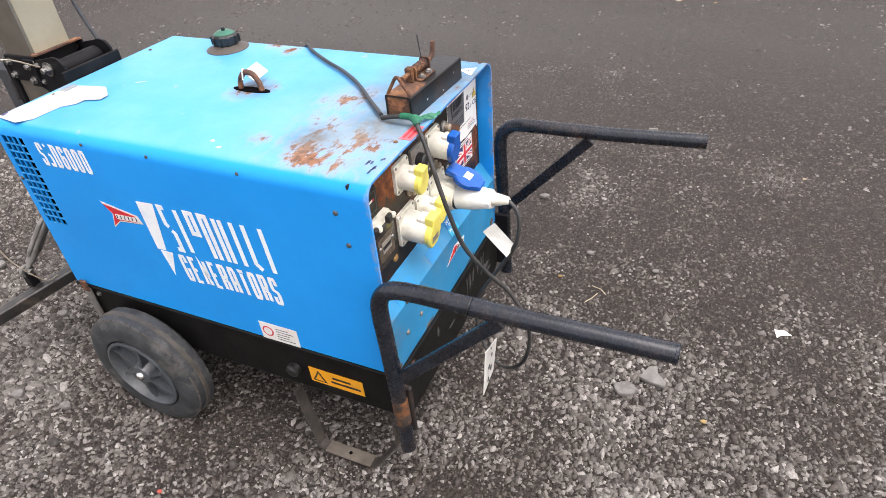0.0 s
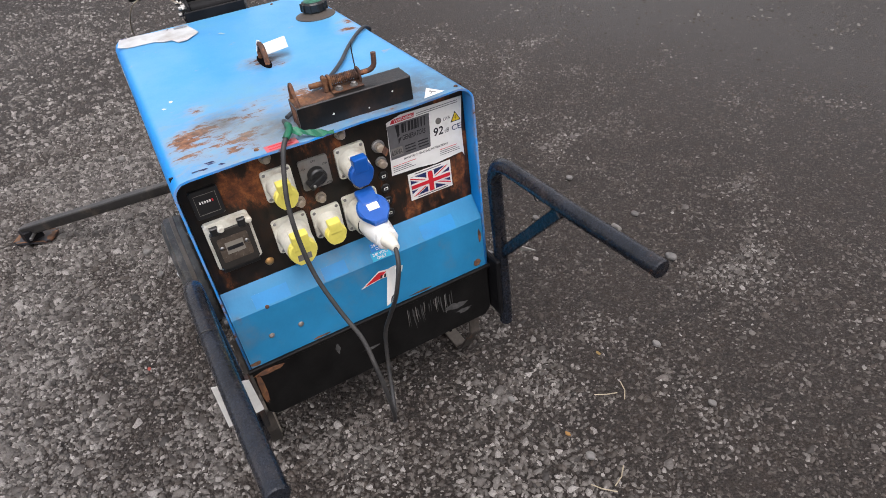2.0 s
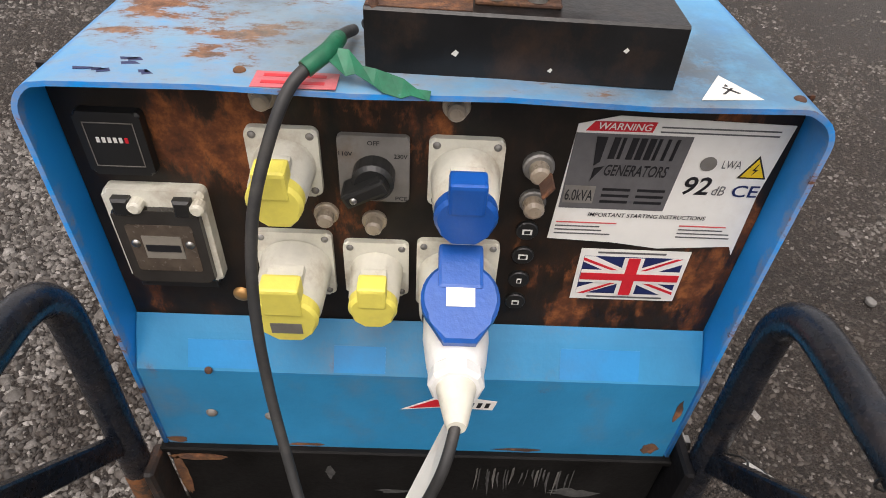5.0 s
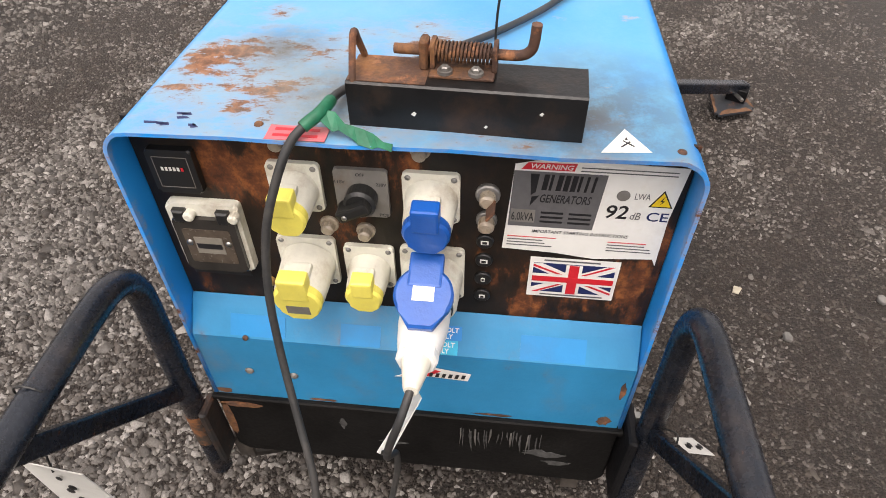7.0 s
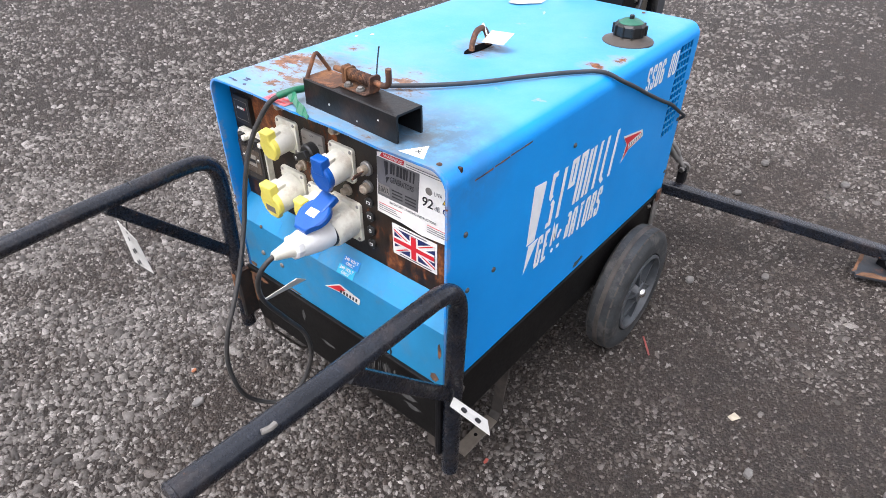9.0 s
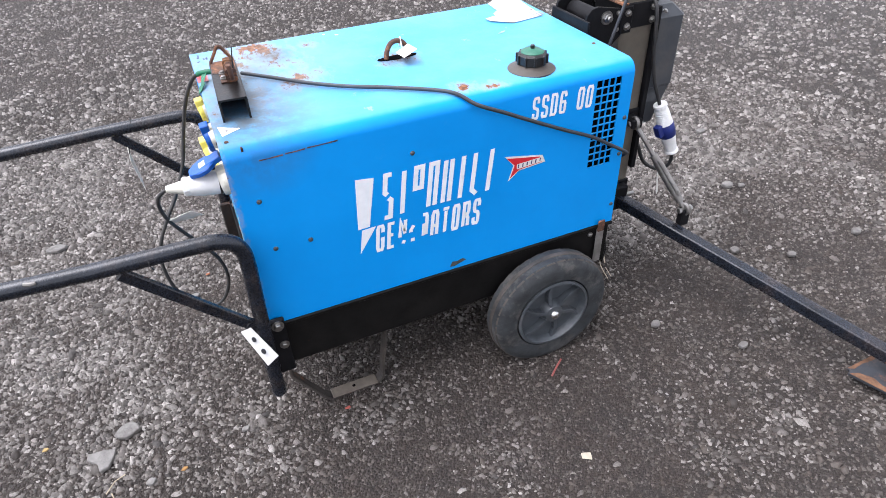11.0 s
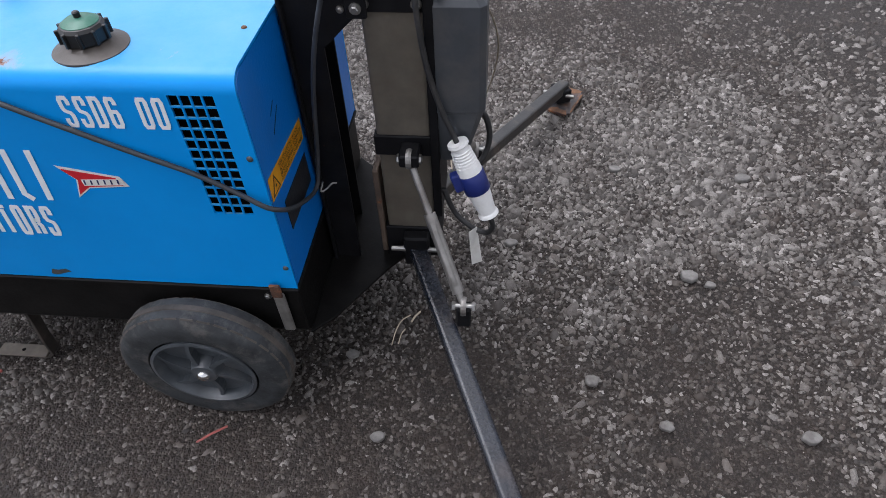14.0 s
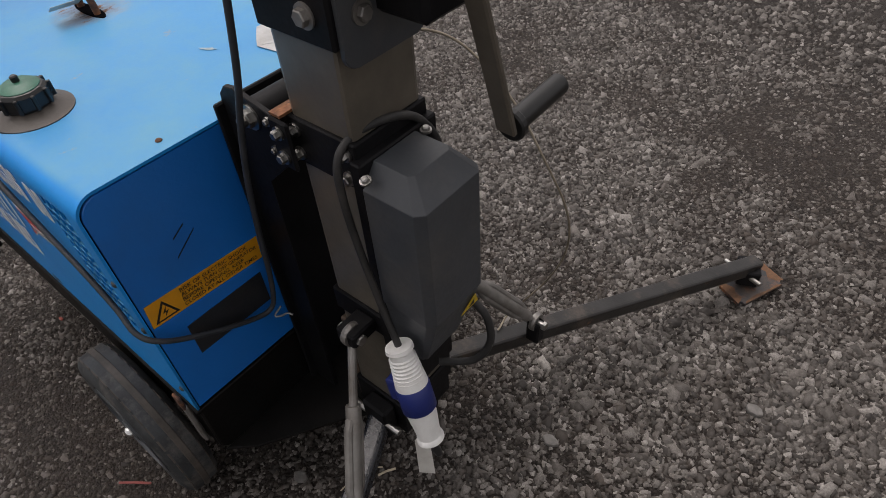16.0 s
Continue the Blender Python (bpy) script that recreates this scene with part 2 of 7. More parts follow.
def gravel_stone(name, stops):
    m, n, l, p = nodes_of(name)
    g = n.new("ShaderNodeNewGeometry")
    co = n.new("ShaderNodeTexCoord").outputs["Object"]
    col = ramp_node(n, l, g.outputs["Random Per Island"], stops).outputs[0]
    nz = noise_node(n, l, 260, 4, 0.7, co)
    patch = n.new("ShaderNodeAttribute")
    patch.attribute_name = "stoniness"
    dust = math_node(n, l, "MULTIPLY_ADD", patch.outputs["Fac"], -0.85, True)
    dust.node.inputs[2].default_value = 0.75
    col = mix_node(n, l, dust, col, (0.039, 0.0242, 0.0145))
    col = mix_node(n, l, ramp_node(n, l, nz.outputs[0], [(0.30, (0.6, 0.6, 0.6)), (0.6, (0, 0, 0))]).outputs[0], col, (0.032, 0.025, 0.021))
    l.new(col, p.inputs["Base Color"])
    p.inputs["Roughness"].default_value = 0.62
    l.new(bump_node(n, l, nz.outputs[0], 0.4, 0.002), p.inputs["Normal"])
    return m


def ground_soil():
    """Trodden dark soil with fine crushed stone in it, in broad lighter and browner patches."""
    m, n, l, p = nodes_of("dark_gravel_soil")
    co = n.new("ShaderNodeTexCoord").outputs["Object"]
    broad = noise_node(n, l, 0.9, 5, 0.6, co)
    mid = noise_node(n, l, 9, 6, 0.65, co)
    soil = ramp_node(n, l, broad.outputs[0], [(0.3, (0.016, 0.0100, 0.0066)), (0.5, (0.0245, 0.0162, 0.0112)), (0.72, (0.040, 0.0295, 0.0225))]).outputs[0]
    patch = n.new("ShaderNodeAttribute")
    patch.attribute_name = "stoniness"
    soil = mix_node(n, l, patch.outputs["Fac"], (0.036, 0.0212, 0.0122), soil)
    soil = mix_node(n, l, ramp_node(n, l, mid.outputs[0], [(0.35, (0.8, 0.8, 0.8)), (0.65, (0, 0, 0))]).outputs[0], soil, (0.013, 0.0092, 0.0070))
    v1 = n.new("ShaderNodeTexVoronoi")
    v1.inputs["Scale"].default_value = 150
    v2 = n.new("ShaderNodeTexVoronoi")
    v2.inputs["Scale"].default_value = 330
    for v in (v1, v2):
        l.new(co, v.inputs["Vector"])
    g1 = ramp_node(n, l, v1.outputs["Color"], [(0.1, (0.010, 0.0070, 0.0054)), (0.5, (0.026, 0.0190, 0.0142)), (0.75, (0.064, 0.052, 0.043)), (0.95, (0.19, 0.172, 0.155))]).outputs[0]
    g2 = ramp_node(n, l, v2.outputs["Color"], [(0.2, (0.009, 0.0064, 0.0050)), (0.6, (0.024, 0.0178, 0.0136)), (0.90, (0.110, 0.096, 0.084))]).outputs[0]
    f1 = ramp_node(n, l, noise_node(n, l, 34, 4, 0.6, co).outputs[0], [(0.42, (0, 0, 0)), (0.58, (1, 1, 1))]).outputs[0]
    lots = math_node(n, l, "MULTIPLY_ADD", patch.outputs["Fac"], -0.35)
    lots.node.inputs[2].default_value = 0.70
    col = mix_node(n, l, math_node(n, l, "MULTIPLY", lots, 0.65), soil, g2)
    col = mix_node(n, l, math_node(n, l, "MULTIPLY", f1, lots), col, g1)
    # sheen of the far ground at low view angles, put into its colour
    dry = n.new("ShaderNodeAttribute")
    dry.attribute_name = "far_sheen"
    col = mix_node(n, l, math_node(n, l, "MULTIPLY", dry.outputs["Fac"], 0.75), col, (0.086, 0.081, 0.077))
    l.new(col, p.inputs["Base Color"])
    p.inputs["Roughness"].default_value = 0.8
    h = math_node(n, l, "ADD", math_node(n, l, "MULTIPLY", v1.outputs["Distance"], -1.0), math_node(n, l, "MULTIPLY", v2.outputs["Distance"], -0.5))
    l.new(bump_node(n, l, h, 1.0, 0.010), p.inputs["Normal"])
    return m


def plain(name, base, rough=0.5, metal=0.0, spec=0.5):
    """Small printed or moulded surfaces: one colour with a slight grain."""
    m, n, l, p = nodes_of(name)
    co = n.new("ShaderNodeTexCoord").outputs["Object"]
    nz = noise_node(n, l, 90, 6, 0.7, co)
    col = ramp_node(n, l, nz.outputs[0], [(0.3, tuple(c * 0.82 for c in base)), (0.65, base)]).outputs[0]
    l.new(col, p.inputs["Base Color"])
    p.inputs["Roughness"].default_value, p.inputs["Metallic"].default_value = rough, metal
    p.inputs["Specular IOR Level"].default_value = spec
    return m


BLUE = canopy_paint()
FRONT_BLUE = worn("blue_front_paint", (0.014, 0.200, 0.40), 0.4, vary=0.15, scale=9, dirt=(0.16, 0.18, 0.18), dirt_amount=0.9, rust=0.24, rust_scale=20, soft=0.16)
# the rear panel's blue is set darker than the canopy's
REAR_BLUE = worn("deeper_rear_blue", (0.003, 0.155, 0.55), 0.33, vary=0.08, scale=5, dirt=(0.05, 0.12, 0.28), dirt_amount=0.3)
PANEL = panel_paint()
BLACK = worn("black_frame_paint", (0.006, 0.006, 0.007), 0.52, vary=0.3, dirt=(0.024, 0.020, 0.018), dirt_amount=0.3, rust=0.05, rust_scale=20, spec=0.14)
TRAY = worn("black_tray_paint", (0.0045, 0.0042, 0.004), 0.5, vary=0.3, dirt=(0.020, 0.017, 0.015), dirt_amount=0.35, rust=0.05, rust_scale=16, spec=0.14)
TUBE = worn("worn_black_tube_paint", (0.006, 0.0085, 0.014), 0.27, vary=0.4, dirt=(0.08, 0.055, 0.04), dirt_amount=0.5, rust=0.19, rust_scale=22)
SCUFFED_TUBE = worn("scuffed_tube_paint", (0.016, 0.015, 0.014), 0.36, vary=0.4, dirt=(0.15, 0.115, 0.085), dirt_amount=0.85, rust=0.22, rust_scale=15, soft=0.12)
RUST_PLATE = worn("black_plate_with_rust", (0.011, 0.010, 0.010), 0.55, vary=0.4, dirt=(0.10, 0.045, 0.02), dirt_amount=0.7, rust=0.42, rust_scale=17, soft=0.12)
RUSTY = worn("rusted_steel", (0.065, 0.030, 0.018), 0.8, vary=0.6, dirt=(0.42, 0.18, 0.05), dirt_amount=0.9, rust=0.60, rust_scale=24, bump=0.4)
PAD_RUST = worn("orange_rust_scale", (0.135, 0.066, 0.032), 0.85, vary=0.5, dirt=(0.045, 0.030, 0.022), dirt_amount=0.9, scale=34, rust=0.3, rust_scale=30, bump=0.4)
BOX_STEEL = worn("black_steel_with_rust", (0.007, 0.007, 0.0075), 0.34, vary=0.3, dirt=(0.16, 0.08, 0.04), dirt_amount=0.3, rust=0.10, rust_scale=24, spec=0.35)
BRONZE = worn("bronze_mast_paint", (0.128, 0.113, 0.090), 0.36, metal=0.2, vary=0.2, dirt=(0.12, 0.09, 0.065), dirt_amount=0.55, bump=0.08)
GREYBOX = worn("grey_cover_paint", (0.048, 0.053, 0.060), 0.45, vary=0.12, dirt=(0.11, 0.10, 0.09), dirt_amount=0.6, bump=0.1)
ZINC = worn("zinc_bolt", (0.34, 0.335, 0.32), 0.35, metal=1.0, vary=0.2, dirt=(0.25, 0.2, 0.15), dirt_amount=0.5)
GALV = worn("galvanised_steel", (0.26, 0.25, 0.235), 0.5, metal=0.7, vary=0.35, dirt=(0.12, 0.085, 0.06), dirt_amount=0.7)
CHROME = plain("chrome_cap", (0.75, 0.75, 0.74), 0.2, 1.0)
RUBBER = worn("dusty_black_rubber", (0.022, 0.025, 0.027), 0.72, vary=0.55, dirt=(0.19, 0.17, 0.15), dirt_amount=0.75, scale=22, bump=0.3)
TREAD = worn("muddy_tread_rubber", (0.058, 0.050, 0.043), 0.8, vary=0.45, dirt=(0.12, 0.095, 0.075), dirt_amount=0.7, scale=16, bump=0.4)
RIM = worn("grey_plastic_rim", (0.050, 0.057, 0.064), 0.36, vary=0.25, dirt=(0.16, 0.15, 0.14), dirt_amount=0.55)
CABLE = worn("black_rubber_cable", (0.022, 0.022, 0.022), 0.55, vary=0.3, dirt=(0.11, 0.095, 0.08), dirt_amount=0.55)
CABLE_GREY = worn("grey_rubber_cable", (0.028, 0.032, 0.038), 0.55, vary=0.2, dirt=(0.12, 0.12, 0.12), dirt_amount=0.3)
SOCKET = worn("aged_cream_plastic", (0.64, 0.62, 0.53), 0.45, vary=0.12, dirt=(0.26, 0.16, 0.08), dirt_amount=0.7, scale=40)
PLUG_WHITE = worn("white_plastic", (0.75, 0.75, 0.73), 0.4, vary=0.06, dirt=(0.4, 0.36, 0.3), dirt_amount=0.3, scale=40)
YELLOW = worn("yellow_plastic", (0.80, 0.70, 0.13), 0.42, vary=0.06, dirt=(0.5, 0.4, 0.1), dirt_amount=0.4, scale=40)
LIDBLUE = worn("blue_plastic", (0.003, 0.080, 0.36), 0.35, vary=0.08, dirt=(0.08, 0.13, 0.3), dirt_amount=0.3, scale=40)
NAVY = worn("navy_plastic", (0.008, 0.018, 0.13), 0.4, vary=0.1, dirt=(0.05, 0.06, 0.12), dirt_amount=0.3)
BLACKPL = plain("black_plastic", (0.012, 0.012, 0.012), 0.4)
GREYPLATE = worn("grey_switch_plate", (0.17, 0.16, 0.145), 0.4, vary=0.15, dirt=(0.12, 0.07, 0.04), dirt_amount=0.6, scale=50)
CLEARBTN = worn("milky_plastic", (0.30, 0.25, 0.19), 0.3, vary=0.2, dirt=(0.2, 0.1, 0.05), dirt_amount=0.6, scale=60)
DARKGLASS = plain("smoked_window", (0.030, 0.027, 0.024), 0.12)
LABEL_WHITE = worn("white_label", (0.72, 0.71, 0.67), 0.4, vary=0.05, dirt=(0.5, 0.43, 0.33), dirt_amount=0.5, scale=22, bump=0.05)
PAPER = worn("torn_paper", (0.47, 0.48, 0.48), 0.8, vary=0.15, dirt=(0.28, 0.25, 0.22), dirt_amount=0.9, scale=22, bump=0.1)
LETTER = worn("worn_white_lettering", (0.80, 0.82, 0.84), 0.4, vary=0.04, dirt=(0.3, 0.5, 0.7), dirt_amount=0.35, scale=60, bump=0.02)
INK = plain("black_ink", (0.012, 0.012, 0.014), 0.4)
INK_BLUE = plain("dark_blue_ink", (0.012, 0.022, 0.10), 0.4)
INK_RED = plain("red_ink", (0.60, 0.018, 0.03), 0.4)
INK_PALE_RED = plain("pale_red_ink", (0.65, 0.10, 0.10), 0.45)
INK_CYAN = plain("cyan_label", (0.01, 0.42, 0.66), 0.4)
PRINT_FAINT = plain("faded_print", (0.30, 0.31, 0.34), 0.6)
INK_GREY = plain("grey_print", (0.115, 0.112, 0.115), 0.35)
STICK_YELLOW = worn("yellow_sticker", (0.68, 0.30, 0.01), 0.4, vary=0.08, dirt=(0.35, 0.18, 0.05), dirt_amount=0.3, scale=25)
TRI_YELLOW = plain("hazard_yellow", (0.75, 0.52, 0.02), 0.4)
TAPE = worn("green_tape", (0.001, 0.115, 0.055), 0.5, vary=0.3, dirt=(0.01, 0.07, 0.04), dirt_amount=0.4, scale=60)
CAP_GREEN = worn("green_cap_top", (0.022, 0.125, 0.080), 0.4, vary=0.15, dirt=(0.05, 0.08, 0.06), dirt_amount=0.4, scale=60)
CAP_FLANGE = worn("dull_brown_flange", (0.060, 0.050, 0.042), 0.5, vary=0.2, dirt=(0.12, 0.09, 0.07), dirt_amount=0.5)
# near-black that stands for the shade inside openings
INNER_SHADE = plain("inner_shade_black", (0.006, 0.006, 0.007), 0.9, spec=0.0)
SCUFF = worn("scuffed_black", (0.055, 0.054, 0.052), 0.6, vary=0.5, dirt=(0.02, 0.02, 0.02), dirt_amount=0.9, scale=90)
TAG = worn("dirty_white_tag", (0.62, 0.61, 0.57), 0.5, vary=0.06, dirt=(0.35, 0.3, 0.25), dirt_amount=0.5, scale=40)
WIRE = worn("tan_wire_rope", (0.30, 0.26, 0.20), 0.5, metal=0.5, vary=0.2)
SOIL = ground_soil()
STONES = gravel_stone("crushed_grey_stone", [(0.0, (0.020, 0.0168, 0.0142)), (0.25, (0.054, 0.047, 0.0405)), (0.55, (0.116, 0.105, 0.094)), (0.84, (0.192, 0.177, 0.161)), (0.98, (0.33, 0.31, 0.285))])
LEAF_TAN = worn("dry_leaf_tan", (0.30, 0.17, 0.06), 0.7, vary=0.3)
LEAF_PALE = worn("dry_leaf_pale", (0.42, 0.36, 0.27), 0.7, vary=0.2)
PALE_STONE = worn("pale_flat_stone", (0.14, 0.133, 0.124), 0.85, vary=0.35, dirt=(0.07, 0.058, 0.048), dirt_amount=0.8, scale=38, bump=0.6)

# ---- mesh helpers ----


def empty(name, x, y, z, label, category, group="", kind=""):
    ob = new(name)
    ob.location = (x, y, z)
    ob.empty_display_size = 0.05
    return tagged(ob, label, category, group, kind)


def base_of(ob):
    m = Matrix.Translation(ob.location)
    return base_of(ob.parent) @ ob.matrix_parent_inverse @ m if ob.parent else m


def part(name, bm, material, parent=None, label="", smooth=False):
    """Links a bmesh, or a mesh, as one object under a thing or a part, its vertices given in world metres."""
    if isinstance(bm, bmesh.types.BMesh):
        bmesh.ops.recalc_face_normals(bm, faces=bm.faces)
        me = bpy.data.meshes.new(name)
        bm.to_mesh(me)
        bm.free()
    else:
        me = bm
    if smooth:
        for f in me.polygons:
            f.use_smooth = True
        me.set_sharp_from_angle(angle=radians(38))
    me.materials.clear()
    me.materials.append(material)
    ob = new(name, me)
    if parent is not None:
        ob.parent = parent
        ob.matrix_parent_inverse = base_of(parent).inverted()
    if label:
        ob["label"] = label
    return ob


def thing(name, bm, material, label, category, group="", kind="", smooth=False):
    return tagged(part(name, bm, material, None, "", smooth), label, category, group, kind)


def bevel(bm, width, segments=2, edges=None):
    bmesh.ops.bevel(bm, geom=list(edges if edges is not None else bm.edges), offset=width, segments=segments, profile=0.6, affect="EDGES", clamp_overlap=True)
    return bm


def box(x0, x1, y0, y1, z0, z1, b=0.0, seg=2, bm=None):
    own = bm is None
    t = bmesh.new()
    r = bmesh.ops.create_cube(t, size=1)
    bmesh.ops.scale(t, vec=(x1 - x0, y1 - y0, z1 - z0), verts=r["verts"])
    bmesh.ops.translate(t, vec=((x0 + x1) / 2, (y0 + y1) / 2, (z0 + z1) / 2), verts=r["verts"])
    if b:
        bevel(t, b, seg)
    if own:
        return t
    join(bm, t)
    return bm


def join(bm, other):
    me = bpy.data.meshes.new("joint")
    other.to_mesh(me)
    other.free()
    bm.from_mesh(me)
    bpy.data.meshes.remove(me)
    return bm


def moved(bm, m):
    bmesh.ops.transform(bm, matrix=m, verts=bm.verts)
    return bm


def lathe(rings, n=28, cap=True):
    """A turned form about z: rings of (radius, z)."""
    bm = bmesh.new()
    loops = []
    for r, z in rings:
        if r < 1e-6:
            loops.append([bm.verts.new((0, 0, z))])
        else:
            loops.append([bm.verts.new((r * math.cos(2 * math.pi * i / n), r * math.sin(2 * math.pi * i / n), z)) for i in range(n)])
    for a, b in zip(loops, loops[1:]):
        for i in range(n):
            j = (i + 1) % n
            if len(a) == 1 and len(b) == 1:
                continue
            if len(a) == 1:
                bm.faces.new((a[0], b[i], b[j]))
            elif len(b) == 1:
                bm.faces.new((a[i], a[j], b[0]))
            else:
                bm.faces.new((a[i], a[j], b[j], b[i]))
    for lp, flip in ((loops[0], True), (loops[-1], False)):
        if cap and len(lp) > 2:
            bm.faces.new(lp[::-1] if flip else lp)
    return bm


def aim(a, b):
    """The pose at a whose z points to b."""
    a, b = Vector(a), Vector(b)
    return Matrix.Translation(a) @ (b - a).to_track_quat("Z", "Y").to_matrix().to_4x4()


def rod(a, b, r, n=20, end=0.0):
    """A round bar from a to b, with its ends broken by end."""
    d = (Vector(b) - Vector(a)).length
    rings = [(r - end, 0), (r, end), (r, d - end), (r - end, d)] if end else [(r, 0), (r, d)]
    return moved(lathe(rings, n), aim(a, b))


def curve_points(points, per=10):
    """A smooth line through the points (Catmull-Rom)."""
    p = [Vector(q) for q in points]
    p = [2 * p[0] - p[1]] + p + [2 * p[-1] - p[-2]]
    out = []
    for i in range(1, len(p) - 2):
        a, b, c, d = p[i - 1:i + 3]
        for k in range(per):
            t = k / per
            out.append(0.5 * (2 * b + (c - a) * t + (2 * a - 5 * b + 4 * c - d) * t * t + (3 * b - a - 3 * c + d) * t ** 3))
    return out + [p[-2]]


def sweep(line, r, n=12):
    """A round tube along a line of points."""
    bm = bmesh.new()
    line = [Vector(q) for q in line]
    side, loops = None, []
    for i, q in enumerate(line):
        t = (line[min(i + 1, len(line) - 1)] - line[max(i - 1, 0)]).normalized()
        if side is None:
            side = t.orthogonal().normalized()
        side = (side - t * side.dot(t)).normalized()
        up = t.cross(side)
        loops.append([bm.verts.new(q + r * (math.cos(2 * math.pi * k / n) * side + math.sin(2 * math.pi * k / n) * up)) for k in range(n)])
    for a, b in zip(loops, loops[1:]):
        for k in range(n):
            bm.faces.new((a[k], a[(k + 1) % n], b[(k + 1) % n], b[k]))
    bm.faces.new(loops[0][::-1])
    bm.faces.new(loops[-1])
    return bm


def prism(outline, depth, m=None, b=0.0):
    """A flat plate: the outline (x, y) drawn up by depth along z, then set at the pose m."""
    bm = bmesh.new()
    lo = [bm.verts.new((x, y, 0)) for x, y in outline]
    hi = [bm.verts.new((x, y, depth)) for x, y in outline]
    bm.faces.new(lo[::-1])
    top = bm.faces.new(hi)
    n = len(lo)
    for i in range(n):
        bm.faces.new((lo[i], lo[(i + 1) % n], hi[(i + 1) % n], hi[i]))
    if b:
        bevel(bm, b, 1, top.edges)
    return moved(bm, m) if m is not None else bm


def rounded(w, h, r, n=5):
    """A rounded rectangle's outline about its middle."""
    out = []
    for cx, cy, a0 in ((w / 2 - r, h / 2 - r, 0), (-w / 2 + r, h / 2 - r, 90), (-w / 2 + r, -h / 2 + r, 180), (w / 2 - r, -h / 2 + r, 270)):
        for i in range(n + 1):
            a = radians(a0 + 90 * i / n)
            out.append((cx + r * math.cos(a), cy + r * math.sin(a)))
    return out


def disc(r, n=24, squash=1.0):
    return [(r * math.cos(2 * math.pi * i / n), squash * r * math.sin(2 * math.pi * i / n)) for i in range(n)]


def facing(normal, up, at):
    """A pose at a place whose z is the surface's normal and whose y is as far up as it can be."""
    z = Vector(normal).normalized()
    x = Vector(up).cross(z).normalized()
    y = z.cross(x)
    return Matrix.Translation(at) @ Matrix((x, y, z)).transposed().to_4x4()


def writing(name, text, height, width, pose_at, material, parent, slant=0.0, bold=0.0, lift=0.0006, label=""):
    """A line of writing, its lower left corner at the pose, drawn to that height and width."""
    cu = bpy.data.curves.new(name, "FONT")
    cu.body, cu.size, cu.extrude, cu.offset, cu.shear, cu.resolution_u = text, 1.0, 0.0, bold, slant, 3
    ob = bpy.data.objects.new(name, cu)
    scene.collection.objects.link(ob)
    bpy.context.view_layer.update()
    me = bpy.data.meshes.new_from_object(ob.evaluated_get(bpy.context.evaluated_depsgraph_get()))
    bpy.data.objects.remove(ob)
    bpy.data.curves.remove(cu)
    co = np.empty(len(me.vertices) * 3)
    me.vertices.foreach_get("co", co)
    co = co.reshape(-1, 3)
    lo, hi = co.min(0), co.max(0)
    co = (co - lo) / np.maximum(hi - lo, 1e-6) * (width, height, 0)
    co[:, 2] = lift
    me.vertices.foreach_set("co", co.ravel())
    me.transform(pose_at)
    return part(name, me, material, parent, label)


def sticker(name, outline, pose_at, material, parent, lift=0.0004, thick=0.0004, label=""):
    return part(name, prism(outline, thick, pose_at @ Matrix.Translation((0, 0, lift))), material, parent, label)


def rect(x0, y0, x1, y1):
    return [(x0, y0), (x1, y0), (x1, y1), (x0, y1)]


def bolt(name, at, normal, parent, r=0.009, h=0.007, material=None, washer=True, label=""):
    """A hexagon head on its washer."""
    bm = prism([(r * math.cos(radians(60 * i)), r * math.sin(radians(60 * i))) for i in range(6)], h, Matrix.Translation((0, 0, 0.002)), 0.0012)
    if washer:
        join(bm, lathe([(r * 1.45, -0.001), (r * 1.45, 0.002)], 16))
    n = Vector(normal)
    up = (0, 0, 1) if abs(n.normalized().z) < 0.9 else (1, 0, 0)
    return part(name, moved(bm, facing(normal, up, at)), material or ZINC, parent, label)


def dome(name, at, normal, r, parent, material):
    n = Vector(normal)
    up = (0, 0, 1) if abs(n.normalized().z) < 0.9 else (1, 0, 0)
    return part(name, moved(lathe([(r, 0), (r * 0.92, r * 0.25), (r * 0.6, r * 0.5), (0, r * 0.6)], 12), facing(normal, up, at)), material, parent, smooth=True)


# ---- ground ----


def ground_height(x, y):
    """Low swells and ruts of the yard."""
    r = np.hypot(x + 0.4, y)
    swell = 0.006 * np.sin(1.7 * x + 0.6) * np.cos(2.3 * y - 0.4) + 0.004 * np.sin(5.1 * x - 2.2 * y) + 0.003 * np.sin(9.0 * y + 3.1 * x + 1.0)
    rise = np.clip((-0.95 - x) / 0.45, 0, 1)
    swell = swell + 0.024 * rise * rise * (3 - 2 * rise)
    return swell * np.clip(r / 1.2 - 0.35, 0.15, 1.0) + 0.02 * np.clip(r - 3.0, 0, 4) / 4 * np.sin(1.3 * x + 0.8 * y)


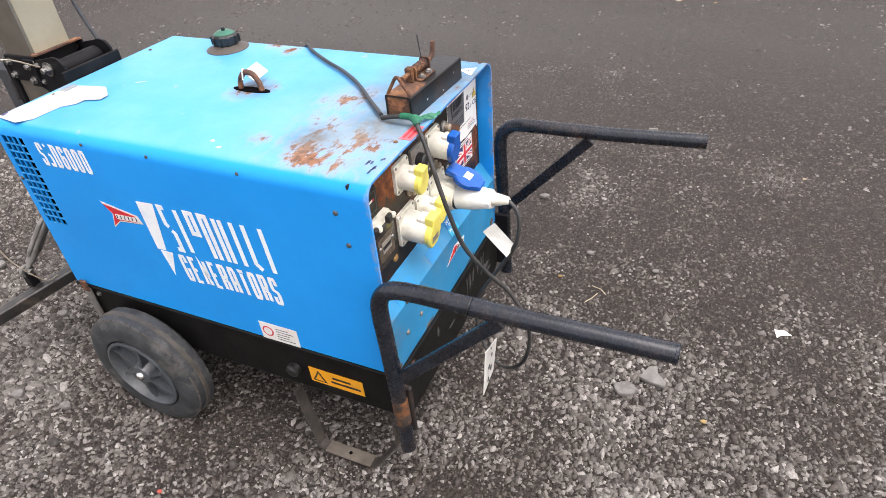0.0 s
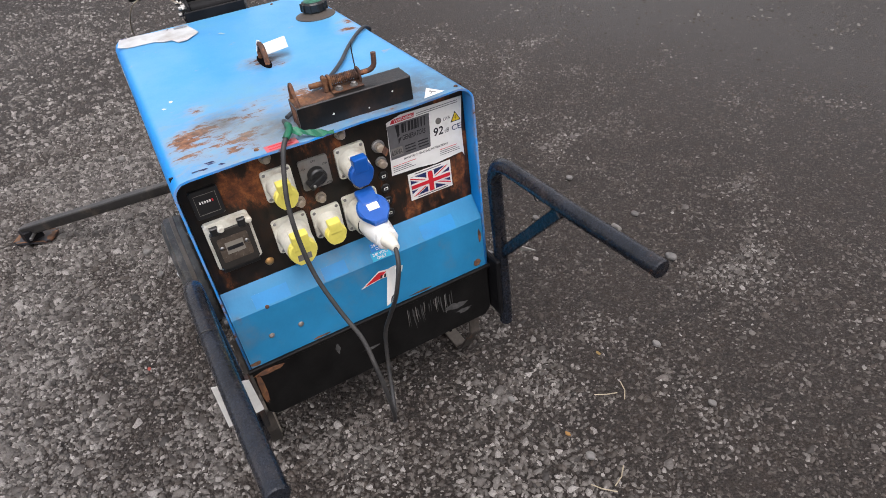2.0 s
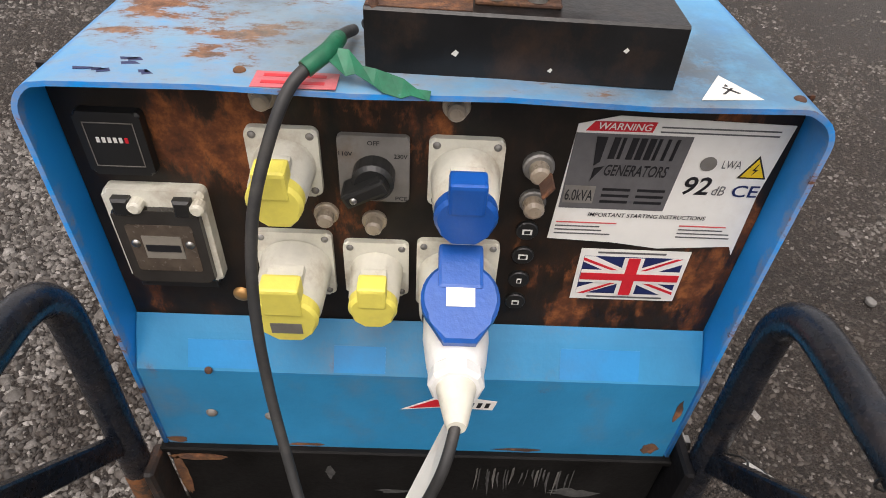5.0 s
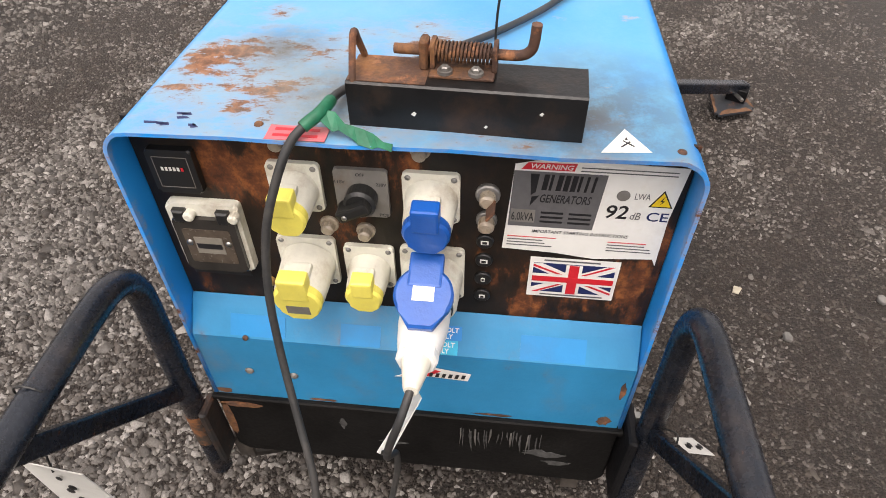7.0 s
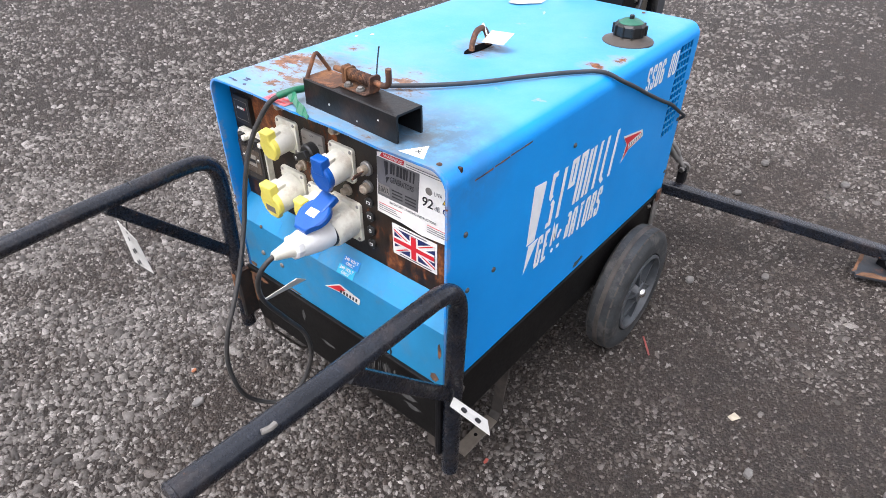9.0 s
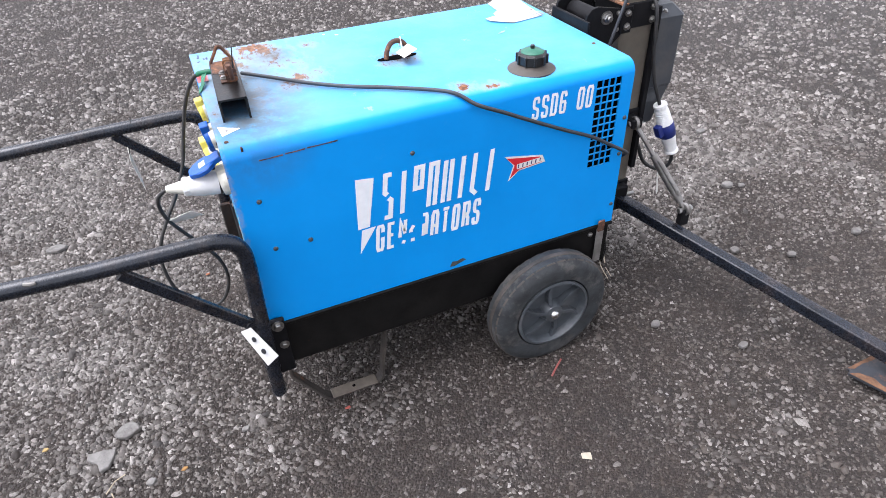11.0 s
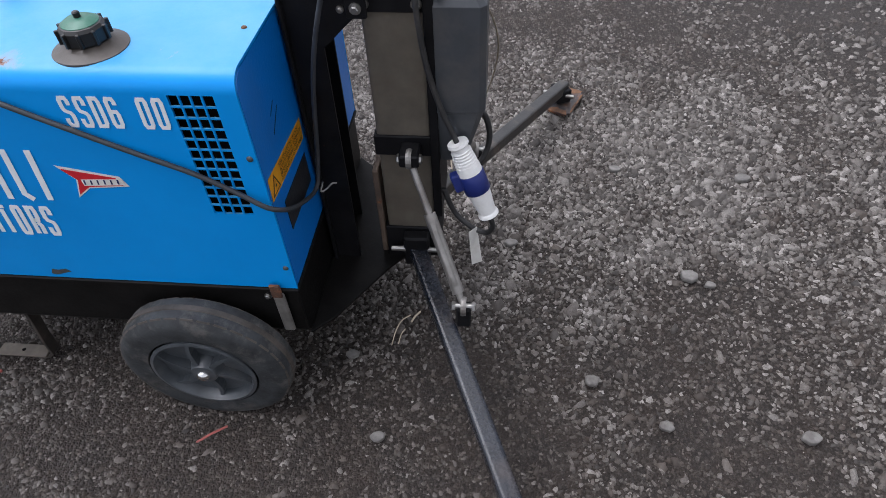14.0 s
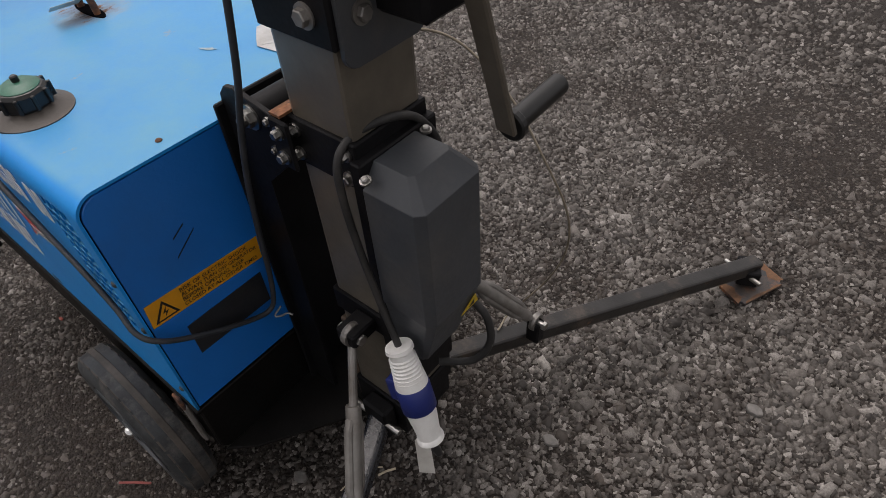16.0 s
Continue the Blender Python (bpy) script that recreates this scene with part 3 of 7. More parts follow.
def stoniness(x, y):
    """How much loose stone lies on the soil: drifts of it, with trodden brown soil between."""
    v = 0.56 - 0.30 * np.tanh(2.4 * (y - 0.18))
    for cx, cy, rx, ry, w in ((0.0, 0.62, 0.50, 0.30, -0.22), (-1.30, -1.42, 0.55, 0.26, -0.60), (-1.9, -1.25, 0.4, 0.25, -0.35), (0.70, 0.10, 0.35, 0.35, 0.12), (-2.12, -0.52, 0.26, 0.22, -0.34), (-2.35, -1.45, 0.35, 0.14, -0.30), (-2.4, -0.5, 0.6, 0.5, 0.15), (-1.0, 1.0, 0.35, 0.25, 0.15),
                              (-0.4, 0.0, 0.42, 0.30, -0.15), (-0.42, -0.55, 0.30, 0.20, -0.24), (-1.75, 0.10, 0.50, 0.40, -0.16), (0.15, -0.36, 0.32, 0.20, -0.22), (0.0, 2.4, 1.6, 0.9, -0.22), (0.4, 0.75, 0.35, 0.3, 0.10), (-2.0, 0.9, 0.4, 0.4, 0.22)):
        v = v + w * np.exp(-((x - cx) / rx) ** 2 - ((y - cy) / ry) ** 2)
    for k in range(16):
        a, f = 2.4 * k + 0.3, 3.0 + 1.9 * k
        v = v + 0.062 / (1 + 0.03 * k) * np.sin(f * (x * np.cos(a) + y * np.sin(a)) + 1.7 * k + 1.1 * np.sin(2.7 * (y * np.cos(a) - x * np.sin(a)) + k))
    return np.clip(v, 0.05, 1.0)


def far_sheen(x, y):
    """Where trodden far ground is coloured paler, as the sheen of a low view."""
    v = 0.0
    for cx, cy, rx, ry, w in ((-2.3, 2.6, 1.7, 1.1, 0.9), (0.6, 3.0, 2.4, 1.0, 0.45), (-4.0, -2.0, 1.6, 1.6, 0.6)):
        v = v + w * np.exp(-((x - cx) / rx) ** 2 - ((y - cy) / ry) ** 2)
    return np.clip(v, 0.0, 1.0)


def ground_axis():
    near = np.arange(-5.0, 5.0001, 0.05)
    far = np.array([5.5, 6.2, 7.2, 8.6, 10.5, 13.5, 18.0, 25.0, 36.0, 55.0, 90.0, 160.0, 300.0, 600.0])
    return np.concatenate((-far[::-1], near, far))


def build_ground():
    ax = ground_axis()
    n = len(ax)
    gx, gy = np.meshgrid(ax, ax)
    gz = ground_height(gx, gy) * (np.maximum(abs(gx), abs(gy)) < 30)
    verts = np.stack((gx, gy, gz), -1).reshape(-1, 3)
    i = np.arange(n * n).reshape(n, n)
    quads = np.stack((i[:-1, :-1], i[:-1, 1:], i[1:, 1:], i[1:, :-1]), -1).reshape(-1, 4)
    me = bpy.data.meshes.new("ground")
    me.from_pydata(verts.tolist(), [], quads.tolist())
    for f in me.polygons:
        f.use_smooth = True
    at = me.attributes.new("stoniness", "FLOAT", "POINT")
    at.data.foreach_set("value", stoniness(gx, gy).ravel())
    at = me.attributes.new("far_sheen", "FLOAT", "POINT")
    at.data.foreach_set("value", far_sheen(gx, gy).ravel())
    return thing("ground", me, SOIL, "dark brown-grey trodden gravel yard", "ground", kind="structure")


build_ground()


def build_gravel(name, count, half, size_lo, size_hi, power, inner, rng, label):
    """Crushed angular stones strewn over the yard, pressed into it, joined in one mesh: a five-sided foot under a three-cornered top."""
    x = rng.uniform(-half, half, count * 3) - 0.4
    y = rng.uniform(-half, half, count * 3) + 0.1
    keep = rng.uniform(0, 1, count * 3) < 0.17 + 0.75 * stoniness(x, y) ** 1.5
    r = np.hypot(x + 0.4, y - 0.1)
    keep &= rng.uniform(0, 1, count * 3) < np.clip((half - r) / (0.35 * half), 0, 1)
    if inner > 0:
        keep &= rng.uniform(0, 1, count * 3) < np.clip((r - inner + 0.75) / 0.75, 0, 1)
    x, y = x[keep][:count], y[keep][:count]
    n = len(x)
    st = stoniness(x, y)
    size = (size_lo + (size_hi - size_lo) * rng.uniform(0, 1, n) ** power) * (0.66 + 0.58 * st) * (1 + 0.15 * np.exp(-((x + 1.6) / 0.6) ** 2 - ((y + 0.5) / 0.6) ** 2))
    foot = np.radians([0, 72, 144, 216, 288]) + rng.normal(0, 0.26, (n, 5))
    top = np.radians([36, 156, 262]) + rng.normal(0, 0.30, (n, 3))
    ang = np.concatenate((foot, top), 1)
    reach = np.concatenate((rng.uniform(0.40, 0.66, (n, 5)), rng.uniform(0.18, 0.50, (n, 3))), 1)
    v = np.stack((reach * np.cos(ang), reach * np.sin(ang), np.concatenate((np.full((n, 5), -0.16) + rng.normal(0, 0.05, (n, 5)), rng.uniform(0.10, 0.46, (n, 3))), 1)), -1)
    v *= np.stack((rng.uniform(0.85, 1.55, n), rng.uniform(0.65, 1.0, n), rng.uniform(0.75, 1.25, n)), -1)[:, None]
    v *= size[:, None, None]
    a = rng.uniform(0, 2 * np.pi, n)
    c, s = np.cos(a)[:, None], np.sin(a)[:, None]
    px, py = v[:, :, 0] * c - v[:, :, 1] * s, v[:, :, 0] * s + v[:, :, 1] * c
    sunk = size * (0.10 * st - 0.06)
    verts = np.stack((px + x[:, None], py + y[:, None], v[:, :, 2] + (ground_height(x, y) + sunk)[:, None]), -1).reshape(-1, 3)
    tri = np.array([(5, 6, 7), (0, 1, 5), (1, 6, 5), (1, 2, 6), (2, 3, 6), (3, 7, 6), (3, 4, 7), (4, 5, 7), (4, 0, 5)])
    faces = (np.arange(n)[:, None, None] * 8 + tri[None]).reshape(-1, 3)
    me = bpy.data.meshes.new(name)
    me.vertices.add(len(verts))
    me.vertices.foreach_set("co", verts.ravel())
    me.loops.add(faces.size)
    me.loops.foreach_set("vertex_index", faces.ravel().astype(np.int32))
    me.polygons.add(len(faces))
    me.polygons.foreach_set("loop_start", np.arange(0, faces.size, 3, dtype=np.int32))
    me.update(calc_edges=True)
    at = me.attributes.new("stoniness", "FLOAT", "POINT")
    at.data.foreach_set("value", np.repeat(np.clip(st + rng.normal(0, 0.26, n), 0, 1), 8))
    return thing(name, me, STONES, label, "gravel", kind="stuff")


RNG = np.random.default_rng(7)
build_gravel("gravel", 245000, 2.4, 0.0045, 0.0155, 1.7, 0.0, RNG, "loose crushed grey stone strewn over the yard")
build_gravel("coarse_gravel", 11000, 2.8, 0.015, 0.030, 2.4, 0.0, RNG, "larger angular grey stones lying on the yard")
build_gravel("far_gravel", 125000, 6.2, 0.008, 0.026, 1.6, 2.1, RNG, "loose crushed grey stone farther out on the yard")

# ---- generator: sizes ----
XR, XF, HW, ZB, ZT, RT = -0.862, 0.036, 0.280, 0.345, 0.775, 0.030
generator = empty("generator", -0.41, 0.0, 0.0, "blue steel diesel generator, rusted on the roof, standing on two wheels", "generator")


BACK = 0.017  # the one side's grille sits this much farther back


def build_canopy():
    """The bent sheet over the top and both sides, with a cut-out for the grille in each side."""
    profile = [(-HW, ZB), (-HW, 0.527), (-HW, 0.745)]
    for i in range(1, 9):
        a = radians(180 - 90 * i / 8)
        profile.append((-HW + RT + RT * math.cos(a), ZT - RT + RT * math.sin(a)))
    profile += [(-0.15, ZT), (-0.05, ZT), (0.05, ZT), (0.15, ZT)]
    for i in range(8):
        a = radians(90 - 90 * i / 8)
        profile.append((HW - RT + RT * math.cos(a), ZT - RT + RT * math.sin(a)))
    profile += [(HW, 0.745), (HW, 0.527), (HW, ZB)]
    xs = [XR, -0.8285, -0.7635, -0.6, -0.45, -0.3, -0.15, -0.05, 0.0, 0.022, XF]
    bm = bmesh.new()
    grid = []
    for k, x in enumerate(xs):
        row = []
        for y, z in profile:
            dz = 0.0
            if z > ZT - 0.001:
                dz = 0.0022 * math.sin(31 * y + 1) * max(0, (x + 0.05) / 0.086) ** 2 - 0.0035 * (1 - (y / HW) ** 2) * math.sin(math.pi * (x - XR) / (XF - XR)) * 0.6
            row.append(bm.verts.new((x - (BACK if k in (1, 2) and y < 0 else 0), y, z + dz)))
        grid.append(row)
    for i in range(len(xs) - 1):
        for j in range(len(profile) - 1):
            hole = i == 1 and (j == 1 or j == len(profile) - 3)
            if not hole:
                bm.faces.new((grid[i][j], grid[i + 1][j], grid[i + 1][j + 1], grid[i][j + 1]))
    bmesh.ops.recalc_face_normals(bm, faces=bm.faces)
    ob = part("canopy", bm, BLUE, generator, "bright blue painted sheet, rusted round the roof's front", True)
    # keep the sheet's cut edges crisp
    me = ob.data
    uses = np.zeros(len(me.edges), int)
    for lp in me.loops:
        uses[lp.edge_index] += 1
    if "sharp_edge" not in me.attributes:
        me.attributes.new("sharp_edge", "BOOLEAN", "EDGE")
    for k, mark in enumerate(me.attributes["sharp_edge"].data):
        mark.value = bool(mark.value or uses[k] == 1)
    s = ob.modifiers.new("sheet", "SOLIDIFY")
    s.thickness, s.offset = 0.004, -1
    return ob


canopy = build_canopy()
for sgn in (-1, 1):
    off = BACK if sgn < 0 else 0.0
    # near-black sheet, coloured as the shade behind the grille
    part("grille_shade", box(-0.84 - off * 0.8, -0.752 - off, sgn * (HW - 0.03) - 0.002, sgn * (HW - 0.03) + 0.002, 0.515, 0.757), INNER_SHADE, canopy)
    for c in range(1, 4):
        x = -0.8285 - off + 0.065 * c / 4
        part("grille_bar", box(x - 0.0014, x + 0.0014, sgn * HW - 0.0015 - 0.001 * sgn, sgn * HW + 0.0015 - 0.001 * sgn, 0.5265, 0.7455), BLUE, canopy)
    for c in range(1, 12):
        z = 0.527 + 0.218 * c / 12
        part("grille_bar", box(-0.829 - off, -0.763 - off, sgn * HW - 0.0016 - 0.001 * sgn, sgn * HW + 0.0016 - 0.001 * sgn, z - 0.0014, z + 0.0014), BLUE, canopy)

# rear panel, a hair inside the sheet, rounded at its upper corners
rear_out = [(-0.274, ZB + 0.004), (0.274, ZB + 0.004)]
for cx, a0 in ((0.274 - 0.026, 0), (-0.274 + 0.026, 90)):
    rear_out += [(cx + 0.026 * math.cos(radians(a0 + 15 * k)), ZT - 0.0325 + 0.026 * math.sin(radians(a0 + 15 * k))) for k in range(7)]
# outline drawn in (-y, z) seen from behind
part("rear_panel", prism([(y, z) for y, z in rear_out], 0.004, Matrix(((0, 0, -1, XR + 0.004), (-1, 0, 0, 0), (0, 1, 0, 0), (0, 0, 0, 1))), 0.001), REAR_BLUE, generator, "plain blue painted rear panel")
# near-black block added to stand for the shaded inside
part("shade_block", box(XR + 0.006, -0.006, -HW + 0.034, HW - 0.034, ZB + 0.01, ZT - 0.03), INNER_SHADE, generator, "black block behind the grilles, coloured as the shade inside")

# control panel and the folded front below it
control_panel = part("control_panel", box(-0.004, 0.0, -HW + 0.005, HW - 0.005, 0.505, ZT - 0.006), PANEL, generator, "black control panel, flaking with brown rust")
front = bmesh.new()
fp = [(0.0015, 0.518), (0.012, 0.505), (0.0345, 0.474), (0.0345, 0.343)]
ys = (-HW + 0.0055, -0.1, 0.1, HW - 0.0055)
rows = [[front.verts.new((x, y, z)) for y in ys] for x, z in fp]
for a, b in zip(rows, rows[1:]):
    for k in range(len(ys) - 1):
        front.faces.new((a[k], b[k], b[k + 1], a[k + 1]))
bmesh.ops.recalc_face_normals(front, faces=front.faces)
front_ob = part("lower_front", front, FRONT_BLUE, generator, "folded blue front sheet with faded paint")
fm = front_ob.modifiers.new("sheet", "SOLIDIFY")
fm.thickness, fm.offset = 0.003, -1

# base tray
to = [(-0.278, 0.34), (-0.278, 0.215), (-0.262, 0.197), (0.262, 0.197), (0.278, 0.215), (0.278, 0.34)]
part("base_tray", bevel(moved(prism(to, XF + 0.004 - XR - 0.004, Matrix(((0, 0, 1, XR + 0.004), (1, 0, 0, 0), (0, 1, 0, 0), (0, 0, 0, 1)))), Matrix.Identity(4)), 0.003, 1), TRAY, generator, "black steel base tray, scraped at the front")
part("tray_rim", box(XR - 0.002, XF + 0.006, -0.284, 0.284, 0.334, 0.344, 0.002, 1), TRAY, generator)
# pale scrapes on the tray's front
for k in range(20):
    y = 0.065 + 0.0058 * k + random.uniform(-0.003, 0.003)
    h, w, lean = random.uniform(0.018, 0.060), random.uniform(0.0005, 0.0016), random.uniform(-0.004, 0.004)
    sticker("scrape", [(lean, -h), (w, -h * 0.4), (w * 0.8, 0), (-w * 0.6, -0.002), (-w, -h * 0.5)], facing((1, 0, 0), (0, 0, 1), (XF + 0.0045, y, 0.327 - random.uniform(0, 0.016))), GALV if k % 4 == 0 else SCUFF, generator, 0.0, 0.0005)
for y, z, w, h in ((0.185, 0.268, 0.07, 0.020), (0.205, 0.245, 0.05, 0.012), (-0.03, 0.26, 0.05, 0.008), (-0.10, 0.30, 0.012, 0.03)):
    rng = random.Random(int(2000 * w))
    sticker("scuff", [(0.5 * w * rng.uniform(0.4, 1.1) * math.cos(radians(24 * k)), 0.5 * h * rng.uniform(0.3, 1.2) * math.sin(radians(24 * k))) for k in range(15)], facing((1, 0, 0), (0, 0, 1), (XF + 0.0042, y, z)), SCUFF, generator, 0.0, 0.0004)

# handles: bent tube, brace, foot plate and bolts; the one is bent a little down and in
TIP = {-1: Vector((0.521, -0.298, 0.602)), 1: Vector((0.498, 0.310, 0.626))}
HALF = {-1: Vector((0.30, -0.306, 0.6055)), 1: Vector((0.30, 0.3095, 0.616))}
for sgn in (-1, 1):
    y = 0.309 * sgn
    up = 0.007 if sgn > 0 else 0.0
    handle = part("handle", sweep(curve_points([(0.055, y, 0.165), (0.052, y, 0.30), (0.047, y, 0.44), (0.043, y, 0.53)], 4)[:-1] + curve_points([(0.043, y, 0.53), (0.045, y, 0.565 + up), (0.060, y, 0.592 + up), (0.088, y, 0.604 + up), (0.13, y, 0.6065 + up)], 6) + [HALF[sgn], TIP[sgn]], 0.0157, 18), TUBE, generator, "worn black tubular lifting handle", True)
    part("end_cap", rod(TIP[sgn] - Vector((0.002, 0, 0)), TIP[sgn] + Vector((0.005, 0, 0)), 0.0163, 18, 0.002), TUBE, handle)
    part("brace", bevel(moved(box(-0.006, 0.006, -0.012, 0.012, 0, 0.300), aim((0.058, y, 0.376), (0.260, y, HALF[sgn].z - 0.019))), 0.002, 1), TUBE, handle)
    part("mounting_plate", box(0.004 if sgn > 0 else 0.030, 0.070, y - 0.006 - 0.019 * sgn, y + 0.006 - 0.019 * sgn, 0.205, 0.366 if sgn > 0 else 0.335, 0.003, 1), RUST_PLATE if sgn < 0 else BLACK, handle, "black steel mounting plate, stained with rust")
    for z in (0.235, 0.305):
        bolt("bolt", (0.048, y - 0.012 * sgn, z), (0, sgn, 0), handle, 0.008)

bolt("bolt", (0.020, 0.2955, 0.350), (0, 1, 0), generator, 0.0095, 0.008)
bolt("bolt", (0.016, 0.2955, 0.292), (0, 1, 0), generator, 0.0075, 0.006)
# orange rust that has broken through the paint low on one handle
ORANGE = worn("orange_rust_on_tube", (0.030, 0.020, 0.014), 0.8, vary=0.5, dirt=(0.34, 0.115, 0.022), dirt_amount=1.0, scale=42, rust=0.45, rust_scale=30, soft=0.15, bump=0.4)
part("rust_band", sweep([(0.0535, -0.309, 0.250), (0.0532, -0.309, 0.262), (0.0522, -0.309, 0.300), (0.0516, -0.309, 0.318)], 0.0161, 18), ORANGE, generator, "orange rust low on the handle tube", True)

# wheels
def build_wheel(sgn):
    yo = 0.358 * sgn
    m = Matrix.Translation((-0.655, yo, 0.160)) @ Matrix(((1, 0, 0, 0), (0, 0, sgn, 0), (0, 1, 0, 0), (0, 0, 0, 1)))
    R, W = 0.166, 0.072
    wheel = part("wheel", moved(lathe([(0.105, -W + 0.004), (R - 0.028, -W), (R - 0.012, -W + 0.004), (R, -W + 0.014), (R + 0.001, -W * 0.5), (R, -0.014), (R - 0.012, -0.004), (R - 0.028, 0.0), (0.108, -0.002), (0.104, -0.012), (0.104, -W + 0.01)], 56, False), m), RUBBER, generator, "solid black rubber wheel, grey with dust", True)
    # tread: two shoulder rows of blocks and a middle rib
    tread = lathe([(R - 0.001, -W / 2 - 0.007), (R + 0.0030, -W / 2 - 0.005), (R + 0.0030, -W / 2 + 0.005), (R - 0.001, -W / 2 + 0.007)], 56, False)
    for row, z in enumerate((-0.0195, -W + 0.0195)):
        for k in range(34):
            a = 2 * math.pi * (k + 0.5 * row) / 34
            c = [(R - 0.0055, -0.0125, -0.009), (R - 0.004, 0.0125, -0.009), (R - 0.004, 0.0125, 0.009), (R - 0.004, -0.0125, 0.009)]
            lo = [tread.verts.new((r * math.cos(a) - t * math.sin(a), r * math.sin(a) + t * math.cos(a), z + q)) for r, t, q in c]
            hi = [tread.verts.new(((r + 0.0034) * math.cos(a) - 0.88 * t * math.sin(a), (r + 0.0034) * math.sin(a) + 0.88 * t * math.cos(a), z + 0.86 * q)) for r, t, q in c]
            tread.faces.new(hi)
            for e in range(4):
                tread.faces.new((lo[e], lo[(e + 1) % 4], hi[(e + 1) % 4], hi[e]))
    part("tread", moved(tread, m), TREAD, wheel, "worn blocky tread, grey with dust")
    rim = part("rim", moved(lathe([(0.1035, -0.004), (0.1035, 0.0), (0.097, 0.0015), (0.094, -0.005), (0.088, -0.020), (0.034, -0.024), (0.025, 0.001), (0.012, 0.003), (0.010, -0.02), (0.010, -0.05), (0.1035, -0.05)], 48, False), m), RIM, wheel, "dark grey plastic rim with six webs", True)
    for k in range(6):
        a = radians(60 * k + 14)
        web = bmesh.new()
        pts = []
        for q in range(5):
            r = 0.024 + (0.094 - 0.024) * q / 4
            aa = a + 0.22 * (q / 4) ** 2
            pts.append((r * math.cos(aa), r * math.sin(aa), -0.002 - 0.006 * q / 4))
        lo, hi = [], []
        for (px, py, pz), nx in zip(pts, range(5)):
            ang = a + 1.57
            w = 0.0045
            lo.append((web.verts.new((px - w * math.cos(ang), py - w * math.sin(ang), -0.036)), web.verts.new((px - w * math.cos(ang), py - w * math.sin(ang), pz))))
            hi.append((web.verts.new((px + w * math.cos(ang), py + w * math.sin(ang), -0.036)), web.verts.new((px + w * math.cos(ang), py + w * math.sin(ang), pz))))
        for q in range(4):
            web.faces.new((lo[q][0], lo[q + 1][0], lo[q + 1][1], lo[q][1]))
            web.faces.new((hi[q][0], hi[q][1], hi[q + 1][1], hi[q + 1][0]))
            web.faces.new((lo[q][1], lo[q + 1][1], hi[q + 1][1], hi[q][1]))
        part("web", moved(web, m), RIM, rim)
    part("hub_cap", moved(lathe([(0.0125, 0.0), (0.0125, 0.006), (0.010, 0.010), (0.005, 0.0125), (0, 0.013)], 20), m), CHROME, wheel, "bright metal hub cap", True)


build_wheel(-1)
build_wheel(1)
part("axle", rod((-0.655, -0.30, 0.160), (-0.655, 0.30, 0.160), 0.011), BLACK, generator)
part("axle_bracket", box(-0.69, -0.62, -0.25, -0.235, 0.145, 0.20), BLACK, generator)
part("axle_bracket", box(-0.69, -0.62, 0.235, 0.25, 0.145, 0.20), BLACK, generator)

STRAP_PALE = worn("pale_scuffed_strap", (0.105, 0.088, 0.070), 0.6, vary=0.3, dirt=(0.06, 0.045, 0.033), dirt_amount=0.7, scale=26)
# bent strap feet under the front
for sgn in (-1, 1):
    y = 0.238 if sgn > 0 else -0.285
    line = [(0.020, 0.200), (0.018, 0.135), (-0.048, 0.024), (-0.066, 0.008), (-0.192, 0.008), (-0.208, 0.022), (-0.213, 0.078), (-0.224, 0.140), (-0.232, 0.205)]
    foot = bmesh.new()
    a = [[foot.verts.new((x, y + w, z)) for w in (-0.013, 0.013)] for x, z in line]
    for p, q in zip(a, a[1:]):
        foot.faces.new((p[0], q[0], q[1], p[1]))
    bmesh.ops.recalc_face_normals(foot, faces=foot.faces)
    fo = part("foot", foot, worn("muddy_strap_steel" + ("_far" if sgn > 0 else ""), (0.034, 0.028, 0.023), 0.7, vary=0.45, dirt=(0.12, 0.095, 0.075), dirt_amount=0.7, rust=0.30, soft=0.12), generator, "bent steel strap foot, muddy and rusted")
    part("foot_tread", box(-0.190, -0.068, y - 0.016, y + 0.016, 0.0115, 0.0155, 0.001, 1), STRAP_PALE, fo, "pale scuffed underside strap of the foot")
    # black disc in place of the hole's shade
    part("strap_hole", moved(prism(disc(0.0045, 12), 0.0006), Matrix.Translation((-0.128, y, 0.0155))), INNER_SHADE, fo)
    sm = fo.modifiers.new("thick", "SOLIDIFY")
    sm.thickness, sm.offset = 0.006, 0

# latches at the rear corners
for sgn in (-1, 1):
    y = 0.286 * sgn
    la = part("latch", box(-0.836, -0.814, y - 0.004, y + 0.004, 0.226, 0.336, 0.003, 1), GALV, generator, "dull metal toggle latch")
    part("latch_hook", box(-0.834, -0.814, y + 0.003 * sgn - 0.003, y + 0.003 * sgn + 0.003, 0.328, 0.362, 0.002, 1), RUSTY, la)
    bolt("bolt", (-0.80, 0.2785 * sgn, 0.318), (0, sgn, 0), generator, 0.005, 0.004)
part("drain_knob", moved(lathe([(0.016, 0), (0.016, 0.014), (0.010, 0.018), (0, 0.018)], 18), facing((0, -1, 0), (0, 0, 1), (-0.226, -0.278, 0.268))), BLACKPL, generator)

